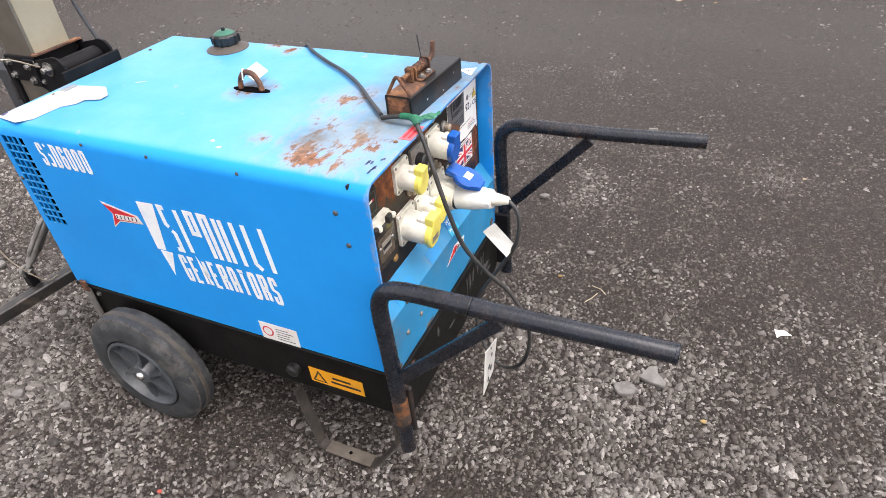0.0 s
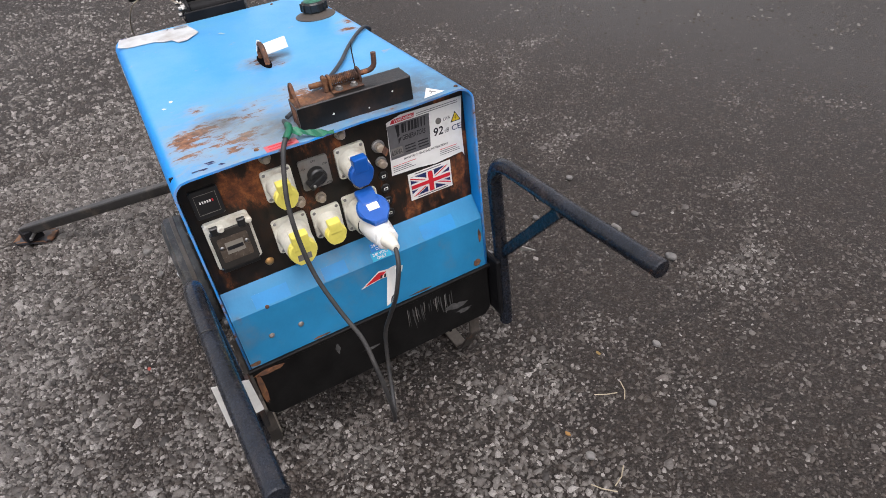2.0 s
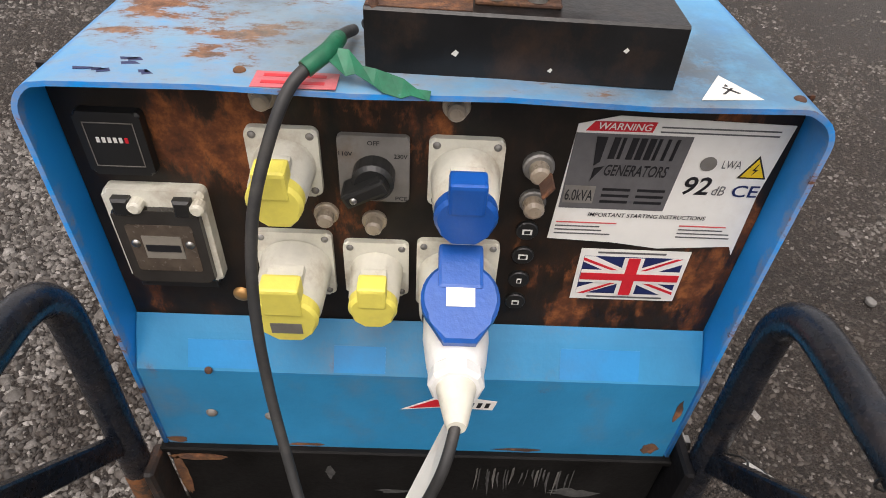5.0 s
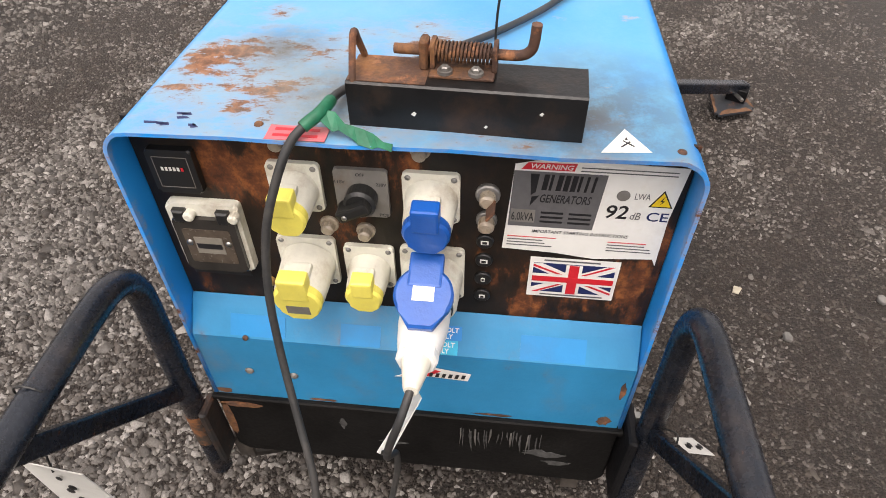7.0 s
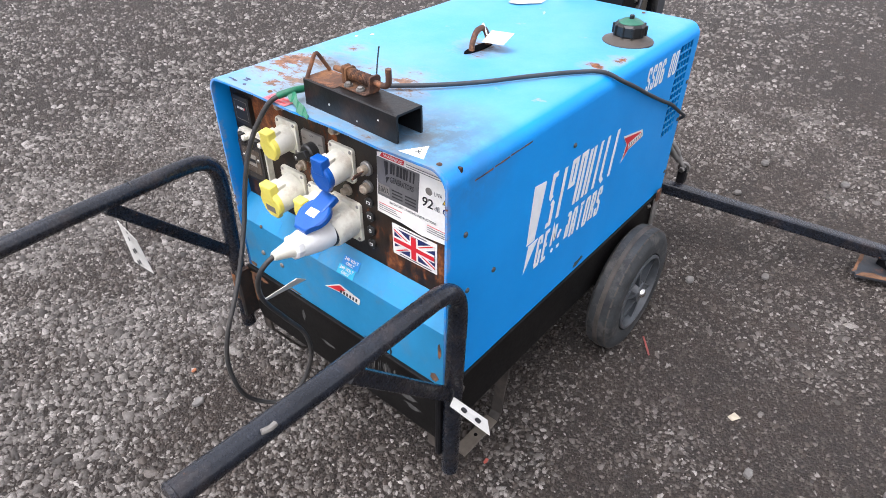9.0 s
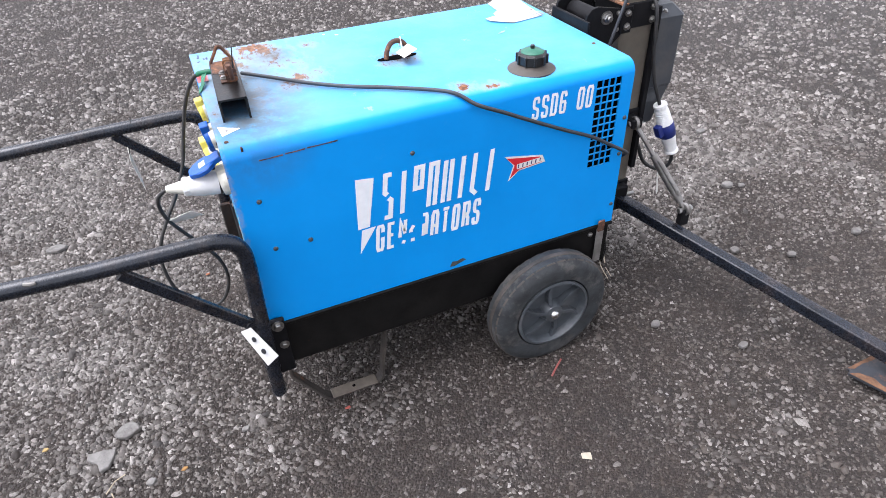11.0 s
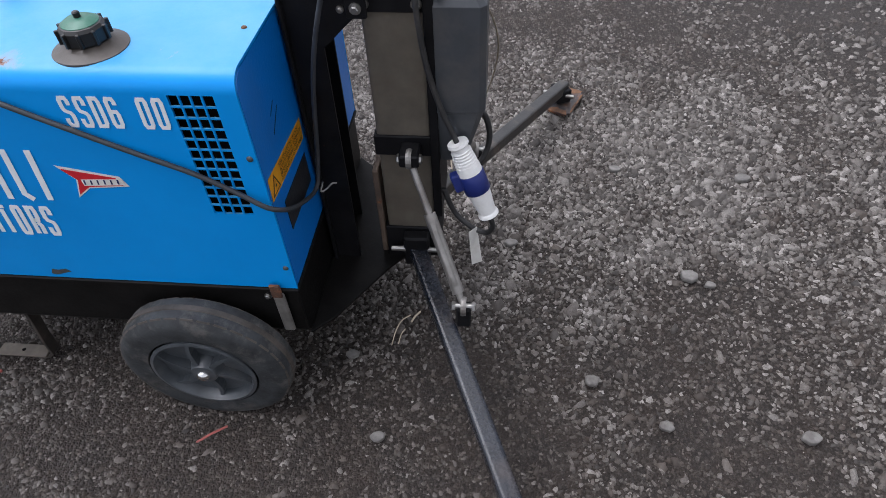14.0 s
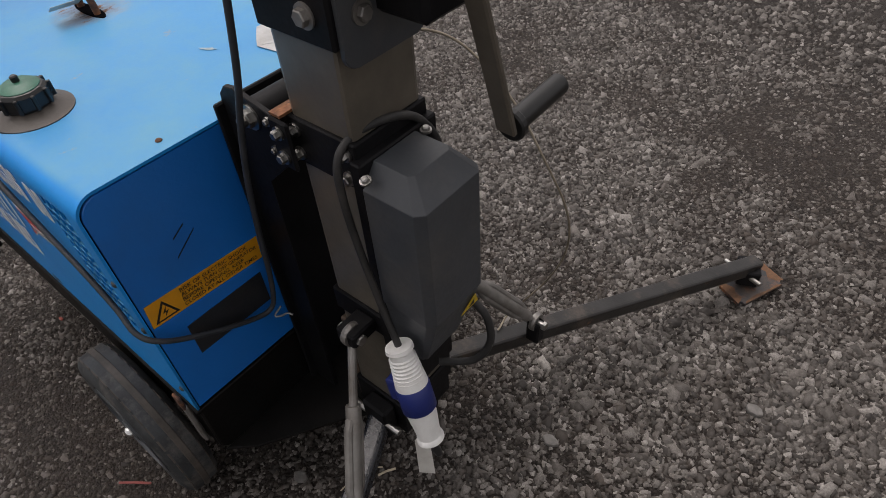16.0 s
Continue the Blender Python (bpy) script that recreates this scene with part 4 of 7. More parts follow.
# screws on the sheet
for x, y, z in ((-0.016, -1, 0.652), (-0.030, -1, 0.715), (-0.017, 1, 0.540), (-0.089, 1, 0.539), (-0.008, 1, 0.655), (-0.324, 1, 0.680), (-0.852, 1, 0.64), (-0.852, 1, 0.545), (-0.852, 1, 0.40), (-0.852, -1, 0.64), (-0.60, -1, 0.757), (-0.43, -1, 0.757), (-0.22, -1, 0.757)):
    dome("screw", (x, y * (HW + 0.0003), z), (0, y, 0), 0.0036 if z > 0.75 else 0.0052, generator, RUSTY if z > 0.75 else GREYBOX)
for x, y in ((0.012, -0.13), (0.02, 0.252), (-0.839, 0.149), (-0.839, -0.14)):
    dome("screw", (x, y, ZT + 0.0003), (0, 0, 1), 0.0045, generator, RUSTY)
for y, z in ((-0.216, 0.405), (-0.156, 0.402)):
    dome("screw", (0.0352, y, z), (1, 0, 0), 0.006, generator, GREYPLATE)
dome("screw", (0.0355, -0.205, 0.476), (1, 0, 0.5), 0.004, generator, RUSTY)

# fuel cap and its flange
CAPM = Matrix.Translation((-0.637, 0.209, ZT - 0.002)) @ Matrix.Scale(0.84, 4)
cap = part("fuel_cap", moved(lathe([(0.036, 0.016), (0.038, 0.02), (0.038, 0.040), (0.034, 0.045), (0.031, 0.046)], 10), CAPM), BLACKPL, generator, "black ribbed fuel cap with a green top")
part("flange", moved(lathe([(0.062, 0.0), (0.062, 0.0035), (0.048, 0.009), (0.034, 0.016), (0.030, 0.018)], 36), CAPM), CAP_FLANGE, cap, "dull brown round flange", True)
part("cap_top", moved(lathe([(0.031, 0.040), (0.030, 0.047), (0.020, 0.053), (0, 0.055)], 28), CAPM), CAP_GREEN, cap, "dull green cap top", True)
part("cap_knob", moved(lathe([(0.0055, 0.052), (0.006, 0.062), (0.004, 0.064), (0, 0.064)], 14), CAPM), BLACKPL, cap)
for k in range(10):
    a = radians(36 * k)
    part("grip_rib", moved(box(-0.004, 0.004, -0.003, 0.003, 0.018, 0.042, 0.001, 1), CAPM @ Matrix.Translation((0.038 * math.cos(a), 0.038 * math.sin(a), 0)) @ pose(0, 0, 0, 0, 0, 36 * k)), BLACKPL, cap)

# lifting eye in its slot; a black disc stands for the slot's shade
slot = sticker("eye_slot", disc(0.048, 24, 0.24), facing((0, 0, 1), (0, 1, 0), (-0.402, 0.002, ZT)), INNER_SHADE, generator, -0.0032 + 0.0008, 0.0026, "slot in the roof, drawn as a black disc for its shade")
part("lifting_eye", sweep(curve_points([(-0.430, 0.003, ZT - 0.02), (-0.428, 0.003, ZT + 0.014), (-0.412, 0.003, ZT + 0.035), (-0.390, 0.003, ZT + 0.034), (-0.377, 0.003, ZT + 0.012), (-0.375, 0.003, ZT - 0.02)], 6), 0.0058, 12), RUSTY, generator, "rusty steel lifting eye", True)
# a thin dark scrape along the roof's edge and a grey scuff low on the side
for x, z, w in ((-0.175, 0.755, 0.060), (-0.112, 0.753, 0.038), (-0.070, 0.751, 0.045)):
    sticker("scrape", [(0, 0), (w, 0.0008), (w * 1.02, 0.0036), (w * 0.4, 0.0022), (0.002, 0.0026)], facing((0, 1, 0), (0, 0, 1), (x + w, HW + 0.0002, z - 0.012)), RUSTY, generator, 0.0002, 0.0003)
sticker("scuff", [(0, 0), (0.012, -0.002), (0.026, 0.003), (0.042, 0.008), (0.034, 0.015), (0.018, 0.011), (0.006, 0.013)], facing((0, 1, 0), (0, 0, 1), (-0.398, HW + 0.0002, 0.355)), SCUFF, generator, 0.0002, 0.0003)
# rust eating at the tray's and the front's lower corners
for y, z, w, h in ((-0.270, 0.285, 0.014, 0.090), (-0.246, 0.326, 0.062, 0.014)):
    rng = random.Random(int(1000 * w))
    sticker("rust_patch", [(0.5 * w * rng.uniform(0.82, 1.08) * math.cos(radians(15 * k)), 0.5 * h * rng.uniform(0.82, 1.08) * math.sin(radians(15 * k))) for k in range(24)], facing((1, 0, 0), (0, 0, 1), (XF + 0.0042, y, z)), RUSTY, generator, 0.0, 0.0005)
for y, z, w, h in ((-0.262, 0.352, 0.030, 0.012), (-0.12, 0.349, 0.05, 0.006), (0.11, 0.350, 0.060, 0.007), (0.255, 0.36, 0.022, 0.022), (0.266, 0.43, 0.010, 0.04)):
    rng = random.Random(int(1000 * w + 10 * abs(y)))
    sticker("rust_patch", [(0.5 * w * rng.uniform(0.5, 1.1) * math.cos(radians(30 * k)), 0.5 * h * rng.uniform(0.5, 1.1) * math.sin(radians(30 * k))) for k in range(12)], facing((1, 0, 0), (0, 0, 1), (0.0347, y, z)), RUSTY, generator, 0.0002, 0.0004)

# ---- front panel: switches, sockets and labels ----
NF = (1, 0, 0)
UP = (0, 0, 1)


def on_panel(y, z, x=0.0):
    """A pose on the control panel: x runs along the panel to the reader's right, z out of it."""
    return facing(NF, UP, (x, y, z))


def screw_pair(parent, y0, y1, z0, z1, x, r=0.0032):
    for y in (y0 + 0.006, y1 - 0.006):
        for z in (z0 + 0.006, z1 - 0.006):
            dome("screw", (x, y, z), NF, r, parent, GALV)


def build_socket(y0, y1, z0, z1, lid_mat, length, lid_r, label, open_lid=False):
    """A panel socket: square flange, round body tipped down, and a hinged lid."""
    w, h = y1 - y0, z1 - z0
    s = part("socket", prism(rounded(w, h, 0.006), 0.006, on_panel((y0 + y1) / 2, (z0 + z1) / 2), 0.0015), SOCKET, generator, label)
    screw_pair(s, y0, y1, z0, z1, 0.006)
    yc, zc = (y0 + y1) / 2, (z0 + z1) / 2 - 0.002
    m = Matrix.Translation((0.004, yc, zc)) @ pose(0, 0, 0, 0, 97, 0)
    part("body", moved(lathe([(lid_r * 1.16, 0), (lid_r * 1.12, 0.008), (lid_r * 1.04, length - 0.004), (lid_r * 0.98, length)], 28), m), SOCKET, s, smooth=True)
    # the hinge block on top of the body
    part("hinge", bevel(moved(box(-lid_r - 0.004, -lid_r + 0.012, -lid_r * 0.55, lid_r * 0.55, length * 0.5, length - 0.002), m), 0.003, 2), SOCKET, s)
    # the lid: round, cut flat below, with a tongue to the hinge
    out = [(lid_r * math.cos(radians(a)), lid_r * math.sin(radians(a))) for a in range(48, 313, 12)]
    out = [(1.16 * lid_r, 0.40 * lid_r)] + out + [(1.16 * lid_r, -0.40 * lid_r)]
    lm = m @ Matrix.Translation((0, 0, length - 0.001))
    if open_lid:
        lm = Matrix(((0.917, 0, 0.40, 0.072), (0, 1, 0, yc), (-0.40, 0, 0.917, 0.620), (0, 0, 0, 1)))
    lid = part("lid", prism(out, 0.011, lm, 0.0028), lid_mat, s)
    part("lid_tongue", bevel(moved(box(-lid_r * 1.45, -lid_r * 0.22, -lid_r * 0.58, lid_r * 0.58, -0.006 if not open_lid else 0.0, 0.0125), lm), 0.003, 2), lid_mat, lid)
    return s, lid, lm, m


build_socket(-0.138, -0.083, 0.667, 0.728, YELLOW, 0.036, 0.0212, "cream socket with a closed yellow lid")
build_socket(0.0, 0.058, 0.662, 0.725, LIDBLUE, 0.040, 0.0238, "cream socket with a closed blue lid")
_, y2lid, y2m, _ = build_socket(-0.146, -0.080, 0.556, 0.628, YELLOW, 0.050, 0.0272, "larger cream socket with a closed yellow lid")
build_socket(-0.071, -0.0145, 0.557, 0.620, YELLOW, 0.036, 0.0208, "cream socket with a closed yellow lid")
b2, b2lid, b2m, b2body = build_socket(-0.0075, 0.064, 0.546, 0.624, LIDBLUE, 0.046, 0.0305, "cream socket with its blue lid raised over a plug", True)
sticker("lid_label", rect(-0.008, -0.013, 0.006, 0.013), y2m @ Matrix.Translation((0.012, 0, 0.011)), GREYPLATE, y2lid, 0.0004)
sticker("lid_label", rect(-0.010, -0.011, 0.008, 0.011), b2m @ Matrix.Translation((0.0, 0, 0.011)), LABEL_WHITE, b2lid, 0.0004, label="small white label")

# hour meter
meter = part("hour_meter", prism(rounded(0.049, 0.054, 0.004), 0.009, on_panel(-0.2345, 0.710), 0.002), BLACKPL, generator, "black square hour meter with white digits")
for a in (rect(-0.0185, -0.019, 0.0185, -0.0182), rect(-0.0185, 0.0182, 0.0185, 0.019), rect(-0.0185, -0.019, -0.0178, 0.019), rect(0.0178, -0.019, 0.0185, 0.019)):
    sticker("meter_line", a, on_panel(-0.2345, 0.710, 0.009), GREYPLATE, meter, 0.0003, 0.0003)
for k in range(6):
    sticker("meter_digit", rect(-0.012 + 0.0042 * k, 0.002, -0.0095 + 0.0042 * k, 0.0065), on_panel(-0.2345, 0.710, 0.009), LABEL_WHITE if k < 5 else INK_RED, meter, 0.0003, 0.0003)

# breaker box with a hinged window
bx = on_panel(-0.2175, 0.622)
breaker = part("breaker_box", prism(rounded(0.080, 0.098, 0.006), 0.012, bx, 0.003), SOCKET, generator, "cream breaker box with a smoked hinged window")
part("window", prism(rounded(0.070, 0.078, 0.005), 0.006, bx @ Matrix.Translation((0, -0.006, 0.012)), 0.002), DARKGLASS, breaker, "smoked window")
part("window_pane", prism(rounded(0.054, 0.050, 0.003), 0.0006, bx @ Matrix.Translation((0, -0.006, 0.0181))), worn("brown_smoked_pane", (0.075, 0.058, 0.044), 0.25, vary=0.3, dirt=(0.14, 0.10, 0.07), dirt_amount=0.6, scale=50), breaker, "dusty smoked pane")
part("breaker", prism(rect(-0.016, -0.016, 0.016, 0.008), 0.0006, bx @ Matrix.Translation((0, 0.0, 0.0188))), worn("tan_breaker", (0.20, 0.18, 0.15), 0.5), breaker)
part("breaker_switch", prism(rect(-0.014, -0.008, 0.014, -0.001), 0.0006, bx @ Matrix.Translation((0, 0.0, 0.0196))), INK, breaker)
part("lower_flap", prism(rect(-0.034, -0.006, 0.034, 0.003), 0.007, bx @ Matrix.Translation((0, -0.050, 0.006)), 0.001), BLACKPL, breaker)
for y in (-0.024, 0.024):
    part("hinge", prism(rect(-0.007, -0.008, 0.007, 0.008), 0.008, bx @ Matrix.Translation((y, 0.036, 0.012)), 0.002), BLACKPL, breaker)
    part("hinge_boss", prism(disc(0.006, 14), 0.010, bx @ Matrix.Translation((y + (0.011 if y < 0 else 0.012), 0.037, 0.012)), 0.002), SOCKET, breaker)
    dome("screw", (0.0188, -0.2175 + y * 0.92, 0.6215), NF, 0.004, breaker, ZINC)

# rotary switch
rot = part("rotary_switch", prism(rounded(0.055, 0.060, 0.004), 0.005, on_panel(-0.042, 0.694), 0.001), GREYPLATE, generator, "grey switch plate with a black turning knob")
knob = part("knob", prism(disc(0.0165, 28), 0.017, on_panel(-0.042, 0.691, 0.005), 0.003), BLACKPL, rot, "black knob")
part("knob_grip", moved(box(-0.0065, 0.0065, -0.024, 0.012, 0.0, 0.024, 0.003, 2), on_panel(-0.042, 0.691, 0.008) @ pose(0, 0, 0, 0, 0, -62)), BLACKPL, knob)
dome("knob_screw", (0.033, -0.0555, 0.684), NF, 0.003, knob, ZINC)
for text, y, z, w in (("OFF", -0.0465, 0.7165, 0.009), ("110V", -0.0685, 0.7065, 0.0105), ("230V", -0.0265, 0.7055, 0.0105), ("PCE", -0.0255, 0.666, 0.0095)):
    writing("switch_marking", text, 0.0038, w, on_panel(y, z, 0.005), INK, rot, bold=0.01)

# push buttons of the small breakers
for y, z in ((-0.0435, 0.641), (-0.083, 0.647), (-0.120, 0.752), (0.019, 0.750), (0.033, 0.641)):
    pb = part("reset_button", prism(disc(0.0105, 16), 0.004, on_panel(y, z), 0.001), CLEARBTN, generator, "milky round reset button")
    part("button_cap", prism(disc(0.007, 16), 0.010, on_panel(y, z - 0.0005, 0.004), 0.002), CLEARBTN, pb)
key = part("key_switch", prism(disc(0.0125, 18), 0.006, on_panel(0.0855, 0.7015), 0.0015), GALV, generator, "worn metal key switch")
part("key_barrel", prism(disc(0.008, 16), 0.012, on_panel(0.0855, 0.7015, 0.006), 0.002), CLEARBTN, key)
part("key_blade", moved(box(-0.0012, 0.0012, -0.004, 0.009, 0, 0.020, 0.0004, 1), on_panel(0.088, 0.698, 0.016) @ pose(0, 0, 0, 0, 0, -35)), RUSTY, key)
kb = part("reset_button", prism(disc(0.011, 16), 0.005, on_panel(0.0855, 0.668), 0.001), GALV, generator, "milky round reset button")
part("button_cap", prism(disc(0.0085, 16), 0.012, on_panel(0.0855, 0.667, 0.005), 0.003), CLEARBTN, kb)
for z, w in ((0.637, 0.0042), (0.609, 0.0042), (0.580, 0.0022), (0.552, 0.0034)):
    lamp = part("warning_lamp", prism(disc(0.0095, 18), 0.004, on_panel(0.0850, z), 0.001), BLACKPL, generator, "unlit black warning lamp with a white sign")
    sticker("lamp_sign", rect(-w, -0.0028, w, 0.0028), on_panel(0.0850, z, 0.004), LABEL_WHITE, lamp, 0.0003, 0.0003)
    sticker("lamp_sign", rect(-w * 0.6, -0.0016, w * 0.6, 0.0016), on_panel(0.0850, z, 0.0045), BLACKPL, lamp, 0.0003, 0.0003)
dome("brass_stud", (0.001, -0.169, 0.548), NF, 0.0085, generator, worn("brass", (0.45, 0.25, 0.09), 0.4, metal=0.6))

# the large data label
dl = on_panel(0.0, 0.0, 0.0)
label_out = [(0.1035, 0.629), (0.110, 0.7395), (0.140, 0.7475), (0.2715, 0.745), (0.2655, 0.68), (0.2665, 0.617), (0.262, 0.6265), (0.20, 0.6215), (0.16, 0.6265)]
data_label = sticker("data_label", label_out, dl, LABEL_WHITE, generator, 0.0004, 0.0006, "torn white data label with a grey maker's panel")
LX = on_panel(0.0, 0.0, 0.001)


def on_label(y, z):
    return on_panel(y, z, 0.001)


sticker("label_grey_field", [(0.1075, 0.6625), (0.1095, 0.7325), (0.1985, 0.7325), (0.1935, 0.6625)], LX, INK_GREY, data_label, 0.0003, 0.0004)
sticker("label_warning_field", [(0.116, 0.7345), (0.122, 0.7425), (0.168, 0.7435), (0.166, 0.7350)], LX, INK_RED, data_label, 0.0003, 0.0004)
writing("label_word", "WARNING", 0.0058, 0.040, on_label(0.125, 0.7362), LABEL_WHITE, data_label, 0.2, 0.012, 0.001)
sticker("label_mark", [(0.1275, 0.704), (0.1255, 0.730), (0.134, 0.730), (0.132, 0.708)], LX, INK, data_label, 0.0009, 0.0003)
sticker("label_mark", [(0.1275, 0.690), (0.1285, 0.702), (0.136, 0.704)], LX, INK, data_label, 0.0009, 0.0003)
for k, wd in enumerate((0.005, 0.0026, 0.005, 0.005, 0.005, 0.0026, 0.0026, 0.0026)):
    x = 0.137 + 0.0068 * k
    sticker("label_mark", [(x, 0.711), (x + 0.002, 0.730), (x + wd + 0.002, 0.730), (x + wd, 0.711)], LX, INK, data_label, 0.0009, 0.0003)
writing("label_word", "GENERATORS", 0.0105, 0.050, on_label(0.137, 0.6955), INK, data_label, 0.25, 0.015, 0.0012)
sticker("label_box", rect(0.1095, 0.668, 0.134, 0.685), LX, GREYPLATE, data_label, 0.0008, 0.0002)
writing("label_word", "6.0kVA", 0.011, 0.0225, on_label(0.1105, 0.6705), INK, data_label, 0.0, 0.01, 0.0013)
for k in range(3):
    for j in range(2):
        sticker("label_line", rect(0.1395 + 0.028 * j, 0.669 + 0.006 * k, 0.162 + 0.028 * j, 0.6715 + 0.006 * k), LX, INK, data_label, 0.0008, 0.0002)
writing("label_word", "92", 0.0175, 0.021, on_label(0.2035, 0.680), INK, data_label, 0.15, 0.015, 0.0008)
writing("label_word", "dB", 0.009, 0.010, on_label(0.2275, 0.6805), INK_GREY, data_label, 0.15, 0.0, 0.0008)
writing("label_word", "LWA", 0.0075, 0.015, on_label(0.2275, 0.7060), INK_GREY, data_label, 0.0, 0.0, 0.0008)
sticker("label_badge", disc(0.0065, 16), on_panel(0.2165, 0.7095, 0.001), GREYPLATE, data_label, 0.0005, 0.0003)
writing("label_word", "CE", 0.0115, 0.021, on_label(0.2435, 0.6795), INK_BLUE, data_label, 0.0, 0.01, 0.0008)
sticker("hazard_sign", [(0.2425, 0.6975), (0.2655, 0.6975), (0.254, 0.7185)], LX, INK, data_label, 0.0004, 0.0003)
sticker("hazard_sign", [(0.2448, 0.6990), (0.2632, 0.6990), (0.254, 0.7157)], LX, TRI_YELLOW, data_label, 0.0008, 0.0003)
sticker("hazard_bolt", [(0.2525, 0.7010), (0.2565, 0.7065), (0.2538, 0.7065), (0.2555, 0.7120), (0.2520, 0.7055), (0.2545, 0.7055)], LX, INK, data_label, 0.0012, 0.0003)
writing("label_word", "IMPORTANT STARTING INSTRUCTIONS", 0.0042, 0.098, on_label(0.133, 0.6545), INK, data_label, 0.15, 0.01, 0.0008)
for k in range(4):
    sticker("label_line", rect(0.108, 0.6350 + 0.0040 * k, 0.108 + random.uniform(0.035, 0.055), 0.6362 + 0.0040 * k), LX, INK_PALE_RED if k == 3 else INK_GREY, data_label, 0.0004, 0.0002)
    sticker("label_line", rect(0.212, 0.6350 + 0.0040 * k, 0.212 + random.uniform(0.035, 0.048), 0.6362 + 0.0040 * k), LX, INK_PALE_RED if k == 3 else INK_GREY, data_label, 0.0004, 0.0002)
for k in range(2):
    sticker("label_line", rect(0.172, 0.7350 + 0.0040 * k, 0.262, 0.7362 + 0.0040 * k), LX, INK_GREY, data_label, 0.0004, 0.0002)

# flag sticker
FW, FH = 0.0965, 0.061
fm0 = on_panel(0.1355, 0.5575)
flag = sticker("flag_sticker", rect(0, 0, FW, FH), fm0, LABEL_WHITE, generator, 0.0004, 0.0006, "flag sticker in blue, white and red")


def flag_piece(name, out, mat, lift):
    sticker(name, [(0.004 + x * (FW - 0.008), 0.008 + y * (FH - 0.016)) for x, y in out], fm0, mat, flag, lift, 0.0002)


flag_piece("flag_field", rect(0, 0, 1, 1), INK_BLUE, 0.0011)
flag_piece("flag_white", [(0, 0), (0.11, 0), (1, 0.86), (1, 1), (0.89, 1), (0, 0.14)], LABEL_WHITE, 0.0014)
flag_piece("flag_white", [(1, 0), (1, 0.14), (0.11, 1), (0, 1), (0, 0.86), (0.89, 0)], LABEL_WHITE, 0.0017)
flag_piece("flag_red", [(0.02, 0), (0.08, 0), (0.5, 0.44), (0.5, 0.49)], INK_RED, 0.0020)
flag_piece("flag_red", [(0.98, 1), (0.92, 1), (0.5, 0.56), (0.5, 0.51)], INK_RED, 0.0020)
flag_piece("flag_red", [(0, 0.97), (0, 0.90), (0.5, 0.50), (0.5, 0.55)], INK_RED, 0.0020)
flag_piece("flag_red", [(1, 0.03), (1, 0.10), (0.5, 0.50), (0.5, 0.45)], INK_RED, 0.0020)
flag_piece("flag_white", rect(0.40, 0, 0.60, 1), LABEL_WHITE, 0.0023)
flag_piece("flag_white", rect(0, 0.33, 1, 0.67), LABEL_WHITE, 0.0026)
flag_piece("flag_red", rect(0.44, 0, 0.56, 1), INK_RED, 0.0029)
flag_piece("flag_red", rect(0, 0.41, 1, 0.59), INK_RED, 0.0032)
for z, w in ((0.0025, 0.07), (FH - 0.0045, 0.06)):
    sticker("label_line", rect(0.015, z, 0.015 + w, z + 0.002), fm0, INK_GREY, flag, 0.0012, 0.0002)

# stickers on the folded front
slope = facing((0.031, 0, 0.0225), UP, (0.0232, 0.0, 0.4895))
for v, u, mat in ((0.0, 0.004, worn("blue_label", (0.0, 0.20, 0.55), 0.4, vary=0.05)), (-0.0185, 0.0, INK_CYAN)):
    cy = sticker("volt_label", rect(0.018 + u, v, 0.060 + u, v + 0.0180), slope, mat, generator, 0.0006, 0.0005, "small blue label with worn white writing")
    writing("volt_words", "240 VOLT", 0.0062, 0.035, slope @ Matrix.Translation((0.0215 + u, v + 0.0098, 0.0008)), LABEL_WHITE, cy, 0.05, 0.02, 0.0006)
    writing("volt_words", "ONLY", 0.0062, 0.021, slope @ Matrix.Translation((0.0285 + u, v + 0.0018, 0.0008)), LABEL_WHITE, cy, 0.05, 0.02, 0.0006)
sticker("clean_patch", rect(0.135, -0.017, 0.213, 0.014), slope, worn("unfaded_blue", (0.006, 0.215, 0.50), 0.35, vary=0.05), generator, 0.0004, 0.0004, "unfaded blue patch where a label was")
sticker("clean_patch", rect(-0.225, -0.016, -0.155, 0.012), slope, bpy.data.materials["unfaded_blue"], generator, 0.0004, 0.0004, "unfaded blue patch where a label was")
sticker("clean_patch", rect(-0.085, -0.017, -0.035, 0.010), slope, bpy.data.materials["unfaded_blue"], generator, 0.0004, 0.0004, "unfaded blue patch where a label was")


